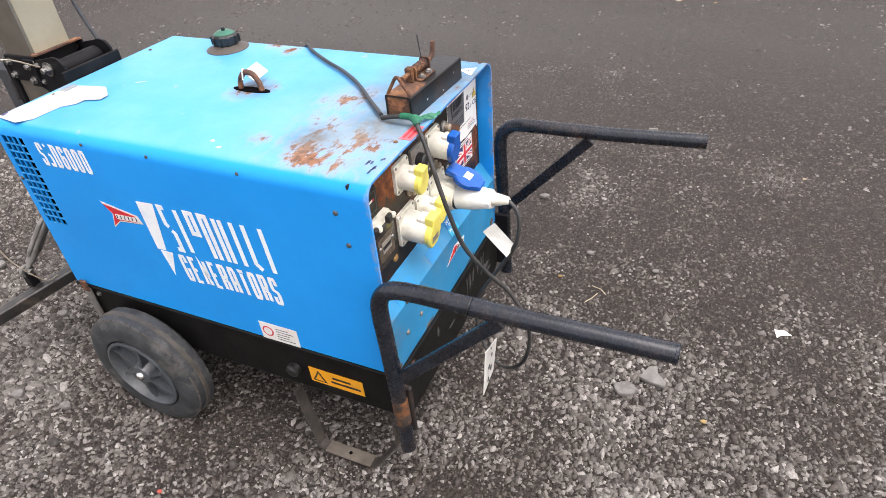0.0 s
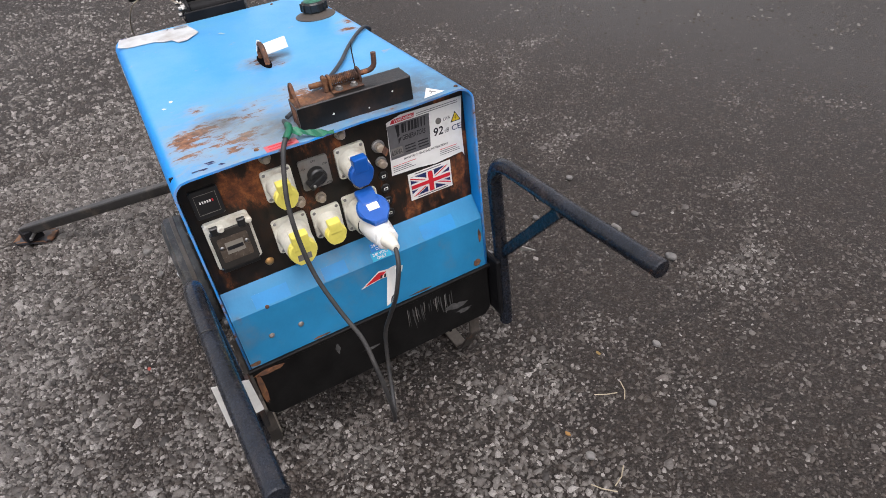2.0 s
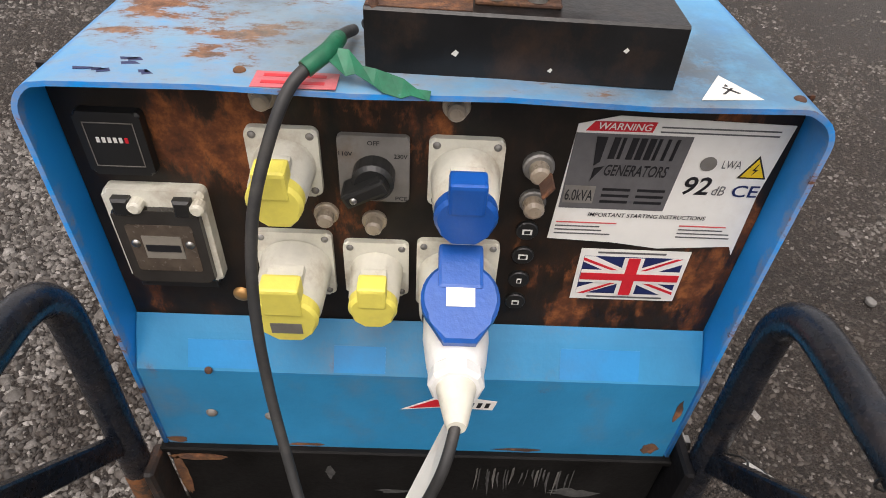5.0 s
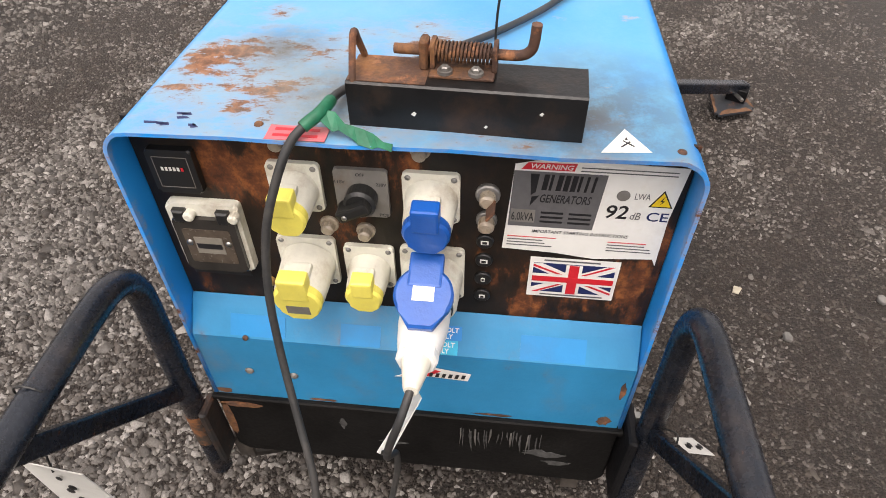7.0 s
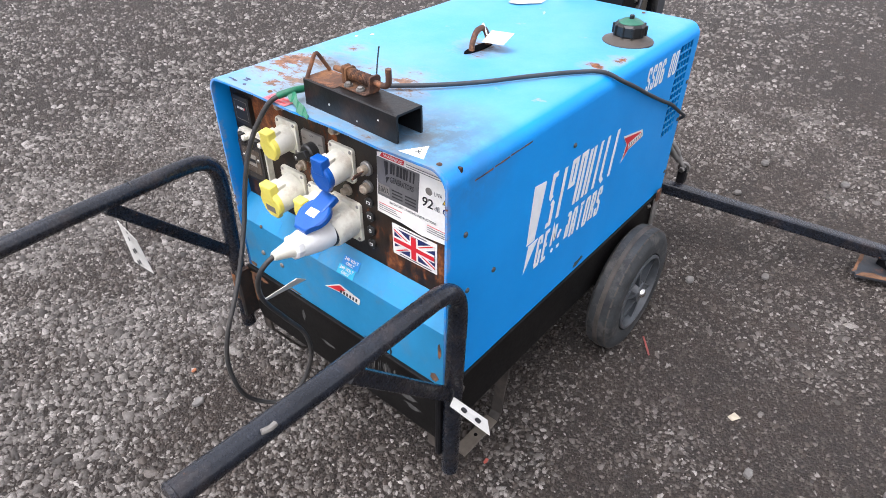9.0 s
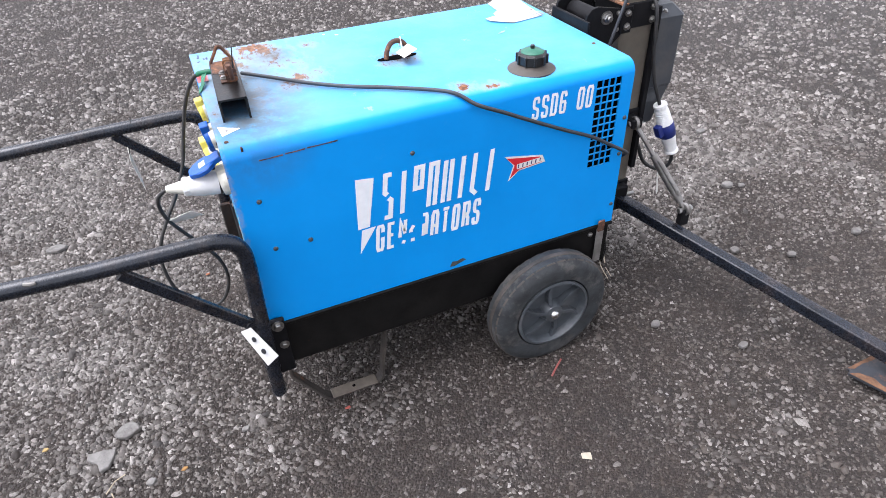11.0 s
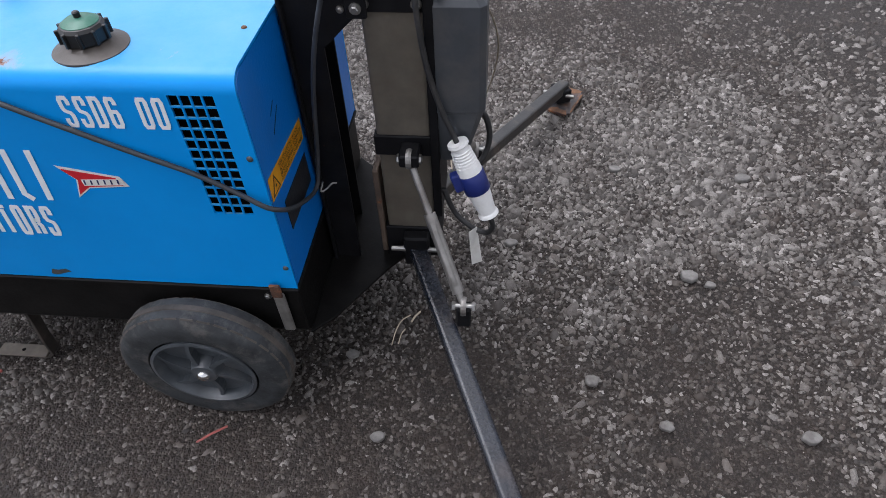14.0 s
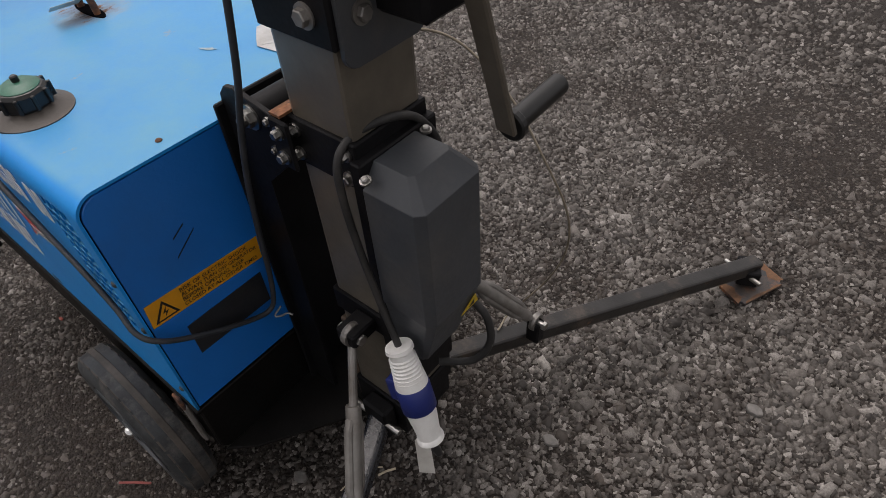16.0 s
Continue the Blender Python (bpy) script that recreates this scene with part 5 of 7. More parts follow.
def hire_badge(m, parent, size, flip=False):
    """A red arrowhead badge edged in white with a dark bar across it."""
    s = size
    tri = [(0, 0.62), (0.92, 0.44), (1.0, 0.26), (0.36, 0.20), (0.10, 0.0), (0.22, 0.36)]
    mid = (0.4, 0.33)
    b = sticker("hire_badge", [((x) * s, (y) * s) for x, y in tri], m, LABEL_WHITE, parent, 0.0006, 0.0004, "red and white arrow badge")
    small = [(mid[0] + (x - mid[0]) * 0.86, mid[1] + (y - mid[1]) * 0.80) for x, y in tri]
    sticker("badge_red", [(x * s, y * s) for x, y in small], m, INK_RED, b, 0.0011, 0.0003)
    sticker("badge_bar", [(0.30 * s, 0.25 * s), (0.30 * s, 0.37 * s), (0.94 * s, 0.40 * s), (0.95 * s, 0.29 * s)], m, LABEL_WHITE, b, 0.0015, 0.0003)
    for k in range(6):
        x = 0.32 + 0.105 * k
        sticker("badge_mark", [((x) * s, (0.275 + 0.006 * k) * s), ((x + 0.01) * s, (0.36 + 0.006 * k) * s), ((x + 0.035) * s, (0.36 + 0.006 * k) * s), ((x + 0.025) * s, (0.275 + 0.006 * k) * s)], m, INK_BLUE, b, 0.0019, 0.0003)


fb = facing(NF, UP, (0.0352, -0.020, 0.418))
front_badge = sticker("hire_badge", [(0.0, 0.004), (0.044, 0.031), (0.098, 0.022), (0.094, 0.007), (0.046, 0.010)], fb, LABEL_WHITE, generator, 0.0006, 0.0004, "red and white arrow badge")
sticker("badge_red", [(0.008, 0.007), (0.044, 0.028), (0.060, 0.024), (0.044, 0.012)], fb, INK_RED, front_badge, 0.0011, 0.0003)
for k in range(6):
    sticker("badge_mark", [(0.044 + 0.0082 * k, 0.0115), (0.046 + 0.0082 * k, 0.0195), (0.0505 + 0.0082 * k, 0.0195), (0.0485 + 0.0082 * k, 0.0115)], fb, INK, front_badge, 0.0015, 0.0003)

# ---- lettering on the sides ----
# tall narrow letters in strokes: each stroke a line through a box one wide and one high
STROKES = {
    "G": [[(1, 0.74), (1, 0.90), (0.84, 1), (0.16, 1), (0, 0.90), (0, 0.10), (0.16, 0), (0.84, 0), (1, 0.10), (1, 0.46), (0.58, 0.46)]],
    "E": [[(1, 1), (0, 1), (0, 0), (1, 0)], [(0.24, 0.52), (0.86, 0.52)]],
    "N": [[(0, 0), (0, 1), (1, 0.10), (1, 0)], [(1, 0.36), (1, 1)]],
    "R": [[(0, 0), (0, 1), (0.84, 1), (1, 0.90), (1, 0.62), (0.84, 0.52), (0.24, 0.52)], [(0.62, 0.44), (1, 0.32), (1, 0)]],
    "A": [[(0, 0), (0, 0.86), (0.2, 1), (0.8, 1), (1, 0.86), (1, 0)], [(0.24, 0.40), (0.76, 0.40)]],
    "T": [[(-0.1, 1), (1.1, 1)], [(0.5, 0.90), (0.5, 0)]],
    "O": [[(0.5, 1), (0.16, 1), (0, 0.90), (0, 0.10), (0.16, 0), (0.5, 0)], [(0.5, 0), (0.84, 0), (1, 0.10), (1, 0.90), (0.84, 1), (0.5, 1)]],
    "S": [[(1, 0.74), (1, 0.90), (0.84, 1), (0.16, 1), (0, 0.90), (0, 0.64), (0.16, 0.54), (0.84, 0.46), (1, 0.36), (1, 0.10), (0.84, 0), (0.16, 0), (0, 0.10), (0, 0.26)]],
    "D": [[(0.5, 1), (0, 1), (0, 0), (0.5, 0)], [(0.5, 0), (0.80, 0), (1, 0.12), (1, 0.88), (0.80, 1), (0.5, 1)]],
    "6": [[(1, 0.78), (1, 0.90), (0.84, 1), (0.16, 1), (0, 0.90), (0, 0.10), (0.16, 0), (0.84, 0), (1, 0.10), (1, 0.44), (0.84, 0.54), (0.24, 0.54)]],
    "worn N": [[(0, 0.30), (0, 1), (1, 0.42)], [(1, 0.52), (1, 1)], [(0.70, 0.0), (0.95, 0.12)]],
    "worn E": [[(0.55, 0.66), (0, 0.50), (0, 0.40)], [(0.1, 0.05), (0.9, 0.05)]],
    "worn R": [[(0.1, 1), (0.84, 1), (1, 0.90), (1, 0.12)], [(0.42, 0.62), (0.42, 0.10)]],
    "worn S": [[(0.3, 0.56), (0.84, 0.50), (1, 0.38), (1, 0.10), (0.84, 0), (0.16, 0), (0, 0.10)], [(0, 0.95), (0.5, 1.0)]],
}
STROKES["0"] = STROKES["O"]
# plain narrow shapes that stand for the maker's name
BARS = {
    "split": [[(0.9, 1), (0, 1), (0, 0.60), (0.4, 0.54)], [(0.6, 0.46), (1, 0.40), (1, 0), (0.1, 0)]],
    "post": [[(0.5, 1), (0.5, 0)]],
    "block": [[(0.5, 1), (0, 1), (0, 0.52), (0.5, 0.52)], [(0.5, 0.52), (1, 0.52), (1, 1), (0.5, 1)]],
    "arch": [[(0, 0), (0, 1), (1, 1), (1, 0)]],
    "pair": [[(0, 0), (0, 1)], [(1, 0), (1, 1)]],
    "slope": [[(0.1, 1), (0.1, 0.12), (0.9, 0)]],
}


def ribbon(line, half):
    """The outline of a stroke of even breadth along a line, mitred at its bends."""
    pts = [Vector(p) for p in line]
    left, right = [], []
    for i, p in enumerate(pts):
        d0 = (p - pts[i - 1]).normalized() if i else (pts[1] - p).normalized()
        d1 = (pts[i + 1] - p).normalized() if i + 1 < len(pts) else d0
        n0, n1 = Vector((-d0.y, d0.x)), Vector((-d1.y, d1.x))
        m = (n0 + n1).normalized()
        m = m * (half / max(0.35, m.dot(n0)))
        left.append(tuple(p + m))
        right.append(tuple(p - m))
    return left + right[::-1]


def block_word(name, glyphs, height, width, pose_at, parent, lean, half, table, fill=0.70, label=""):
    """A word of stroke letters, evenly spaced, its lower left corner at the pose; a None leaves a gap."""
    pitch = (width + 0.3 * half) / (len(glyphs) - 1 + fill)
    for k, g in enumerate(glyphs):
        bm = bmesh.new()
        for stroke in table.get(g, ()):
            line = [(k * pitch + half + x * (pitch * fill - 2 * half), half + y * (height - 2 * half)) for x, y in stroke]
            out = [(x + lean * y, y) for x, y in ribbon(line, half)]
            join(bm, prism(out, 0.0004))
        if g:
            part(name, moved(bm, pose_at @ Matrix.Translation((0, 0, 0.0006))), LETTER, parent, label)


for sgn in (-1, 1):
    def side(x, z, sgn=sgn):
        return facing((0, sgn, 0), UP, (x, sgn * (HW + 0.0002), z))
    x0 = -0.512 if sgn < 0 else -0.186
    o = side(x0, 0.458)
    bars = sticker("side_mark", [(0.0, 0.188), (0.046, 0.190), (0.030, 0.072), (0.006, 0.071)] if sgn < 0 else [(0.004, 0.072), (0.012, 0.193), (0.051, 0.188), (0.030, 0.073)], o, LETTER, generator, 0.0004, 0.0004, "worn white lettering in slanted blocks")
    sticker("side_mark", [(0.026, 0.004), (0.012, 0.069), (0.046, 0.069)] if sgn < 0 else [(0.002, 0.008), (0.012, 0.068), (0.044, 0.070)], o, LETTER, bars, 0.0, 0.0004)
    if sgn < 0:
        block_word("side_mark", ("split", "post", "block", "arch", "pair", "post", "slope", "post"), 0.112, 0.262, side(-0.450, 0.5375), bars, -0.08, 0.0052, BARS, 0.74)
        block_word("letter", "GENERATORS", 0.069, 0.246, side(-0.447, 0.459), bars, -0.10, 0.0040, STROKES, 0.76)
        block_word("figure", ("S", "worn S", "D", "6", "0", "0", "0"), 0.052, 0.140, side(-0.742, 0.691), generator, -0.06, 0.0031, STROKES, 0.76, "worn white figure of the model number")
    else:
        block_word("side_mark", ("split", "post", "block", "arch", "pair", "post", "slope", "post"), 0.112, 0.262, side(-0.243, 0.5375), bars, 0.13, 0.0052, BARS, 0.74)
        block_word("letter", ("G", "E", "worn N", "worn E", "worn R", "A", "T", "O", "R", "S"), 0.069, 0.250, side(-0.222, 0.459), bars, 0.12, 0.0040, STROKES, 0.76)
        block_word("figure", ("S", "S", "D", "6", None, "0", "0"), 0.052, 0.152, side(-0.600, 0.689), generator, 0.05, 0.0031, STROKES, 0.76, "worn white figure of the model number")
    hire_badge(side(-0.624, 0.560) if sgn < 0 else side(-0.537, 0.551), generator, 0.106)

# rating sticker and yellow caution strip on the one side
sd = facing((0, -1, 0), UP, (0, -HW - 0.0002, 0))
rs = sticker("rating_sticker", rect(-0.287, 0.343, -0.191, 0.392), sd, LABEL_WHITE, generator, 0.0004, 0.0005, "white rating sticker with fine print")
sticker("no_entry_sign", [(-0.268 + x, 0.368 + y) for x, y in disc(0.014, 20)], sd, INK_RED, rs, 0.001, 0.0003)
sticker("no_entry_sign", [(-0.268 + x, 0.368 + y) for x, y in disc(0.0105, 20)], sd, LABEL_WHITE, rs, 0.0014, 0.0003)
for k in range(5):
    sticker("label_line", rect(-0.246, 0.3515 + 0.007 * k, -0.246 + random.uniform(0.03, 0.048), 0.3535 + 0.007 * k), sd, INK_GREY, rs, 0.001, 0.0002)
yd = facing((0, -1, 0), UP, (0, -0.2782, 0))
ys_ = sticker("caution_strip", rect(-0.188, 0.243, -0.054, 0.287), yd, STICK_YELLOW, generator, 0.0004, 0.0005, "yellow caution strip")
sticker("hazard_sign", [(-0.183, 0.248), (-0.146, 0.248), (-0.1645, 0.282)], yd, INK, ys_, 0.001, 0.0003)
sticker("hazard_sign", [(-0.176, 0.252), (-0.153, 0.252), (-0.1645, 0.274)], yd, STICK_YELLOW, ys_, 0.0014, 0.0003)
for z, a, b in ((0.268, -0.13, -0.085), (0.255, -0.135, -0.062)):
    sticker("label_line", rect(a, z, b, z + 0.006), yd, INK, ys_, 0.001, 0.0002)

# rear warning strip, seen from behind; x runs from +y to -y
rv = facing((-1, 0, 0), UP, (XR - 0.0002, 0, 0))
rt = rv @ Matrix.Translation((-0.1785, 0.562, 0)) @ pose(0, 0, 0, 0, 0, -3.6) @ Matrix.Translation((0.1765, -0.561, 0))
rw = sticker("warning_strip", rect(-0.268, 0.540, -0.085, 0.582), rt, STICK_YELLOW, generator, 0.0004, 0.0005, "orange-yellow electric shock warning strip")
sticker("hazard_sign", [(-0.263, 0.544), (-0.226, 0.544), (-0.2445, 0.577)], rt, INK, rw, 0.001, 0.0003)
sticker("hazard_sign", [(-0.2575, 0.547), (-0.2315, 0.547), (-0.2445, 0.5705)], rt, STICK_YELLOW, rw, 0.0014, 0.0003)
sticker("hazard_bolt", [(-0.247, 0.549), (-0.240, 0.5575), (-0.2445, 0.5575), (-0.242, 0.566), (-0.249, 0.556), (-0.2445, 0.556)], rt, INK, rw, 0.0018, 0.0003)
for k, (text, w) in enumerate((("RISK OF ELECTRIC SHOCK", 0.112), ("ALWAYS TURN OFF GENERATOR", 0.126), ("BEFORE OPENING. KEEP", 0.102), ("CLOSED AT ALL OTHER TIMES", 0.124))):
    writing("warning_words", text, 0.0068, w, rt @ Matrix.Translation((-0.217, 0.5715 - 0.0090 * k, 0.0005)), INK, rw, 0.0, 0.01, 0.0012)
sticker("bitumen_patch", rect(-0.232, 0.448, -0.10, 0.512), rv, worn("black_tape_patch", (0.014, 0.016, 0.020), 0.4, vary=0.3), generator, 0.0004, 0.0008, "black tape patch")
for a, b in (((-0.20, 0.625), (-0.165, 0.652)), ((-0.195, 0.655), (-0.175, 0.668))):
    sticker("scratch", [(a[0], a[1]), (b[0], b[1]), (b[0] + 0.001, b[1] + 0.003), (a[0] + 0.001, a[1] + 0.003)], rv, INK, generator, 0.0004, 0.0003)

# stickers and papers on the roof; x runs to +y, y runs to +x seen from the front
rf = facing((0, 0, 1), (-1, 0, 0), (0, 0, ZT - 0.0002))
hz = sticker("roof_sign", [(0.182, -0.027), (0.226, -0.023), (0.206, 0.012)], rf, LABEL_WHITE, generator, 0.0006, 0.0005, "white warning triangle on the roof")
for q in ([(0.199, -0.018), (0.201, -0.018), (0.2095, -0.009), (0.208, -0.008)], [(0.211, -0.0165), (0.2125, -0.0155), (0.203, -0.007), (0.202, -0.008)], [(0.204, -0.006), (0.207, -0.0058), (0.206, -0.002)]):
    sticker("roof_sign_mark", q, rf, INK, hz, 0.0012, 0.0003)
red = sticker("red_label", rect(-0.118, -0.035, -0.062, -0.012), rf, worn("faded_red_label", (0.52, 0.12, 0.14), 0.4, vary=0.1, dirt=(0.5, 0.3, 0.25), dirt_amount=0.5, scale=60), generator, 0.0006, 0.0005, "faded red label at the roof's edge")
for v in (-0.030, -0.020):
    sticker("label_line", rect(-0.112, v, -0.070, v + 0.004), rf, INK_RED, red, 0.0012, 0.0002)
for k in range(9):
    x, y = random.uniform(-0.245, -0.19), random.uniform(-0.025, 0.0)
    sticker("paint_chip", [(x, y), (x + random.uniform(0.006, 0.016), y + 0.002), (x + random.uniform(0.004, 0.012), y + random.uniform(0.004, 0.008)), (x - 0.002, y + 0.004)], rf, INK_BLUE, generator, 0.0002, 0.0002)

CAP_SMEAR = worn("faded_smear", (0.32, 0.41, 0.44), 0.6, vary=0.2, dirt=(0.10, 0.30, 0.5), dirt_amount=0.8, scale=90)
# smears of pale paint on the roof
for x, y, w, h, a in ((-0.690, -0.028, 0.034, 0.009, 30), (-0.320, -0.217, 0.013, 0.009, 10), (-0.291, -0.235, 0.011, 0.007, 40)):
    rng = random.Random(int(-1000 * x))
    sticker("paint_smear", [(0.5 * w * rng.uniform(0.5, 1.1) * math.cos(radians(30 * k)), 0.5 * h * rng.uniform(0.5, 1.1) * math.sin(radians(30 * k))) for k in range(12)], Matrix.Translation((x, y, ZT - 0.0010)) @ pose(0, 0, 0, 0, 0, a), LABEL_WHITE if x > -0.4 else CAP_SMEAR, generator, 0.0006, 0.0003)

# ---- things on the roof ----
# torn paper notice by the rear edge
def scrap(name, outline, z, label, rise=0.004, material=None, seed=1):
    """A sheet of paper lying with a slight curl."""
    rng = random.Random(seed)
    bm = bmesh.new()
    bm.faces.new([bm.verts.new((x, y, 0)) for x, y in outline])
    bmesh.ops.triangulate(bm, faces=bm.faces)
    bmesh.ops.subdivide_edges(bm, edges=bm.edges, cuts=3, use_grid_fill=True)
    for v in bm.verts:
        v.co.z = z + 0.0012 + rise * abs(math.sin(40 * v.co.x + 2 * seed) * math.cos(33 * v.co.y + seed)) * rng.uniform(0.7, 1.0)
    ob = thing(name, bm, material or PAPER, label, "paper")
    s = ob.modifiers.new("thick", "SOLIDIFY")
    s.thickness = 0.0006
    return ob


scrap("paper_notice", [(-0.858, -0.262), (-0.79, -0.272), (-0.765, -0.250), (-0.760, -0.185), (-0.738, -0.165), (-0.735, -0.145), (-0.700, -0.135), (-0.702, -0.112), (-0.745, -0.112), (-0.775, -0.110), (-0.750, -0.074), (-0.842, -0.088)], ZT, "torn white paper notice stuck on the generator's roof", 0.002)
notice = bpy.data.objects["paper_notice"]
for k, (x, y, w) in enumerate(((-0.846, -0.105, 0.030), (-0.834, -0.104, 0.042), (-0.822, -0.108, 0.034), (-0.850, -0.250, 0.014))):
    part("print_bar", box(x - 0.0026, x + 0.0026, y - 0.5 * w, y + 0.5 * w, ZT + 0.0034, ZT + 0.0038), INK_BLUE if k == 3 else PRINT_FAINT, notice)
tg = bmesh.new()
for a in (((-0.426, 0.014, ZT + 0.030), (-0.396, 0.012, ZT + 0.014), (-0.398, 0.062, ZT + 0.018), (-0.428, 0.066, ZT + 0.034)),):
    tg.faces.new([tg.verts.new(p) for p in a])
eye_tag = thing("paper_tag", tg, TAG, "white paper tag tied to the lifting eye", "tag")
eye_tag.modifiers.new("thick", "SOLIDIFY").thickness = 0.0008
tie = part("tag_tie", sweep(curve_points([(-0.412, -0.006, ZT + 0.022), (-0.412, 0.002, ZT + 0.044), (-0.411, 0.013, ZT + 0.024)], 5), 0.0016, 6), PLUG_WHITE, eye_tag)

# steel channel with a spring latch, lying by the front edge
channel = empty("steel_latch_bar", -0.018, 0.06, ZT, "black steel channel with a rusty spring bolt on the roof", "latch bar")
CH = pose(-0.0185, 0.0615, ZT, 0, 0, -2.5)


def on_channel(bm):
    return moved(bm, CH)


def channel_section():
    """An upturned U: top and two sides, 3 mm thick."""
    o = [(-0.027, 0.0), (-0.027, 0.0422), (-0.0252, 0.044), (0.0252, 0.044), (0.027, 0.0422), (0.027, 0.0), (0.023, 0.0), (0.023, 0.039), (0.021, 0.0405), (-0.021, 0.0405), (-0.023, 0.039), (-0.023, 0.0)]
    return prism(o, 0.212, Matrix(((1, 0, 0, 0), (0, 0, 1, -0.106), (0, 1, 0, 0), (0, 0, 0, 1))))


part("channel", on_channel(channel_section()), BOX_STEEL, channel, "black steel channel, chipped along its edges")
for y, z, w in ((-0.045, 0.017, 0.0026), (0.068, 0.026, 0.0020), (0.020, 0.009, 0.0018)):
    sticker("paint_chip", [(-w, -0.3 * w), (0.2 * w, -w), (w, 0.2 * w), (0.1 * w, 0.9 * w)], CH @ facing((1, 0, 0), UP, (0.0271, y, z)), TAG, channel, 0.0003, 0.0002)
part("end_plate", on_channel(box(-0.0225, 0.0225, -0.1055, -0.1025, 0.002, 0.0402)), RUSTY, channel, "rusty end plate")
part("lug", on_channel(sweep([(-0.0235, -0.100, 0.040), (-0.022, -0.100, 0.047)] + curve_points([(-0.010, -0.101, 0.066), (-0.004, -0.101, 0.0755), (0.0, -0.101, 0.0775), (0.004, -0.101, 0.0755), (0.010, -0.101, 0.066)], 3) + [Vector((0.022, -0.100, 0.047)), Vector((0.0235, -0.100, 0.040))], 0.0034, 8)), RUSTY, channel, "rusty bent rod lug", True)
part("rust_plate", on_channel(box(-0.0245, 0.024, -0.1055, -0.035, 0.0434, 0.0446)), RUSTY, channel, "rusted patch of the channel's top")
br = part("bracket", on_channel(box(-0.018, 0.012, -0.034, 0.024, 0.0440, 0.0475, 0.001, 1)), RUSTY, channel, "rusty bracket that holds the bolt")
for y in (-0.034, 0.021):
    part("bracket_ear", on_channel(prism(rounded(0.022, 0.026, 0.005), 0.004, Matrix(((1, 0, 0, -0.010), (0, 0, 1, y), (0, 1, 0, 0.058), (0, 0, 0, 1))), 0.001)), RUSTY, br)
part("bracket_end", on_channel(box(-0.018, -0.001, -0.0445, -0.0365, 0.044, 0.072, 0.002, 1)), RUSTY, br)
for y in (-0.020, 0.0075):
    bolt("bolt", CH @ Vector((0.0055, y, 0.0485)), (0, 0, 1), br, 0.0048, 0.004, GALV, True)
part("sliding_bolt", on_channel(sweep([(-0.010, -0.068, 0.060), (-0.010, 0.02, 0.060), (-0.010, 0.040, 0.060)] + curve_points([(-0.010, 0.044, 0.0603), (-0.010, 0.050, 0.0625), (-0.0095, 0.0545, 0.068), (-0.009, 0.056, 0.078)], 5) + [Vector((-0.008, 0.0565, 0.090))], 0.0048, 12)), RUSTY, channel, "rusty sliding bolt with a turned-up end", True)
spring = [(-0.010 + 0.0085 * math.cos(k * 0.65), -0.030 + 0.050 * k / 145, 0.060 + 0.0085 * math.sin(k * 0.65)) for k in range(146)]
part("spring", on_channel(sweep(spring, 0.0013, 6)), RUSTY, channel, "rusty coil spring", True)
part("wire_end", sweep(curve_points([(-0.030, 0.084, ZT + 0.045), (-0.036, 0.084, ZT + 0.085), (-0.040, 0.086, ZT + 0.112)], 5), 0.0012, 6), BLACKPL, channel)

# the flex from the roof down to the plug
flex = empty("power_cable", 0.16, -0.05, 0.19, "black rubber power cable looped in front of the generator", "cable")
line = curve_points([(-0.052, -0.060, ZT + 0.006), (-0.022, -0.064, ZT + 0.014), (0.014, -0.068, ZT + 0.018), (0.040, -0.090, ZT - 0.002 + 0.006), (0.063, -0.107, 0.740), (0.081, -0.118, 0.695), (0.100, -0.121, 0.635), (0.122, -0.115, 0.565), (0.159, -0.097, 0.498), (0.194, -0.080, 0.450), (0.224, -0.075, 0.395), (0.239, -0.071, 0.335), (0.233, -0.066, 0.262), (0.208, -0.062, 0.212), (0.165, -0.046, 0.183), (0.125, -0.030, 0.205), (0.098, -0.016, 0.275), (0.105, -0.010, 0.350), (0.145, -0.006, 0.425), (0.180, 0.000, 0.490), (0.190, 0.008, 0.535), (0.184, 0.018, 0.568), (0.165, 0.025, 0.586), (0.146, 0.0265, 0.5875)], 8)
part("flex", sweep(line, 0.0043, 12), CABLE, flex, smooth=True)
part("tape_wrap", sweep([Vector(q) + Vector((0, 0, 0.0003)) for q in line[11:22]], 0.0060, 12), TAPE, flex, "green tape wrapped round the cable", True)
tl = bmesh.new()
ta = [(0.018 + 0.0030 * k, -0.064 + 0.0092 * k, ZT + 0.017 - 0.0045 * k + (0.0003 * k * k), 0.010 + 0.004 * math.sin(1.9 * k) if k < 7 else 0.004) for k in range(8)]
tr = [[tl.verts.new((x - 0.5 * w, y, z + 0.3 * w + 0.0025 * (k % 2))), tl.verts.new((x + 0.5 * w, y - 0.004 + 0.003 * (k % 2), z - 0.4 * w + 0.003 * ((k + 1) % 2)))] for k, (x, y, z, w) in enumerate(ta)]
for a, b in zip(tr, tr[1:]):
    tl.faces.new((a[0], b[0], b[1], a[1]))
tail = part("tape_tail", tl, TAPE, flex, "loose end of green tape")
tail.modifiers.new("thick", "SOLIDIFY").thickness = 0.0008
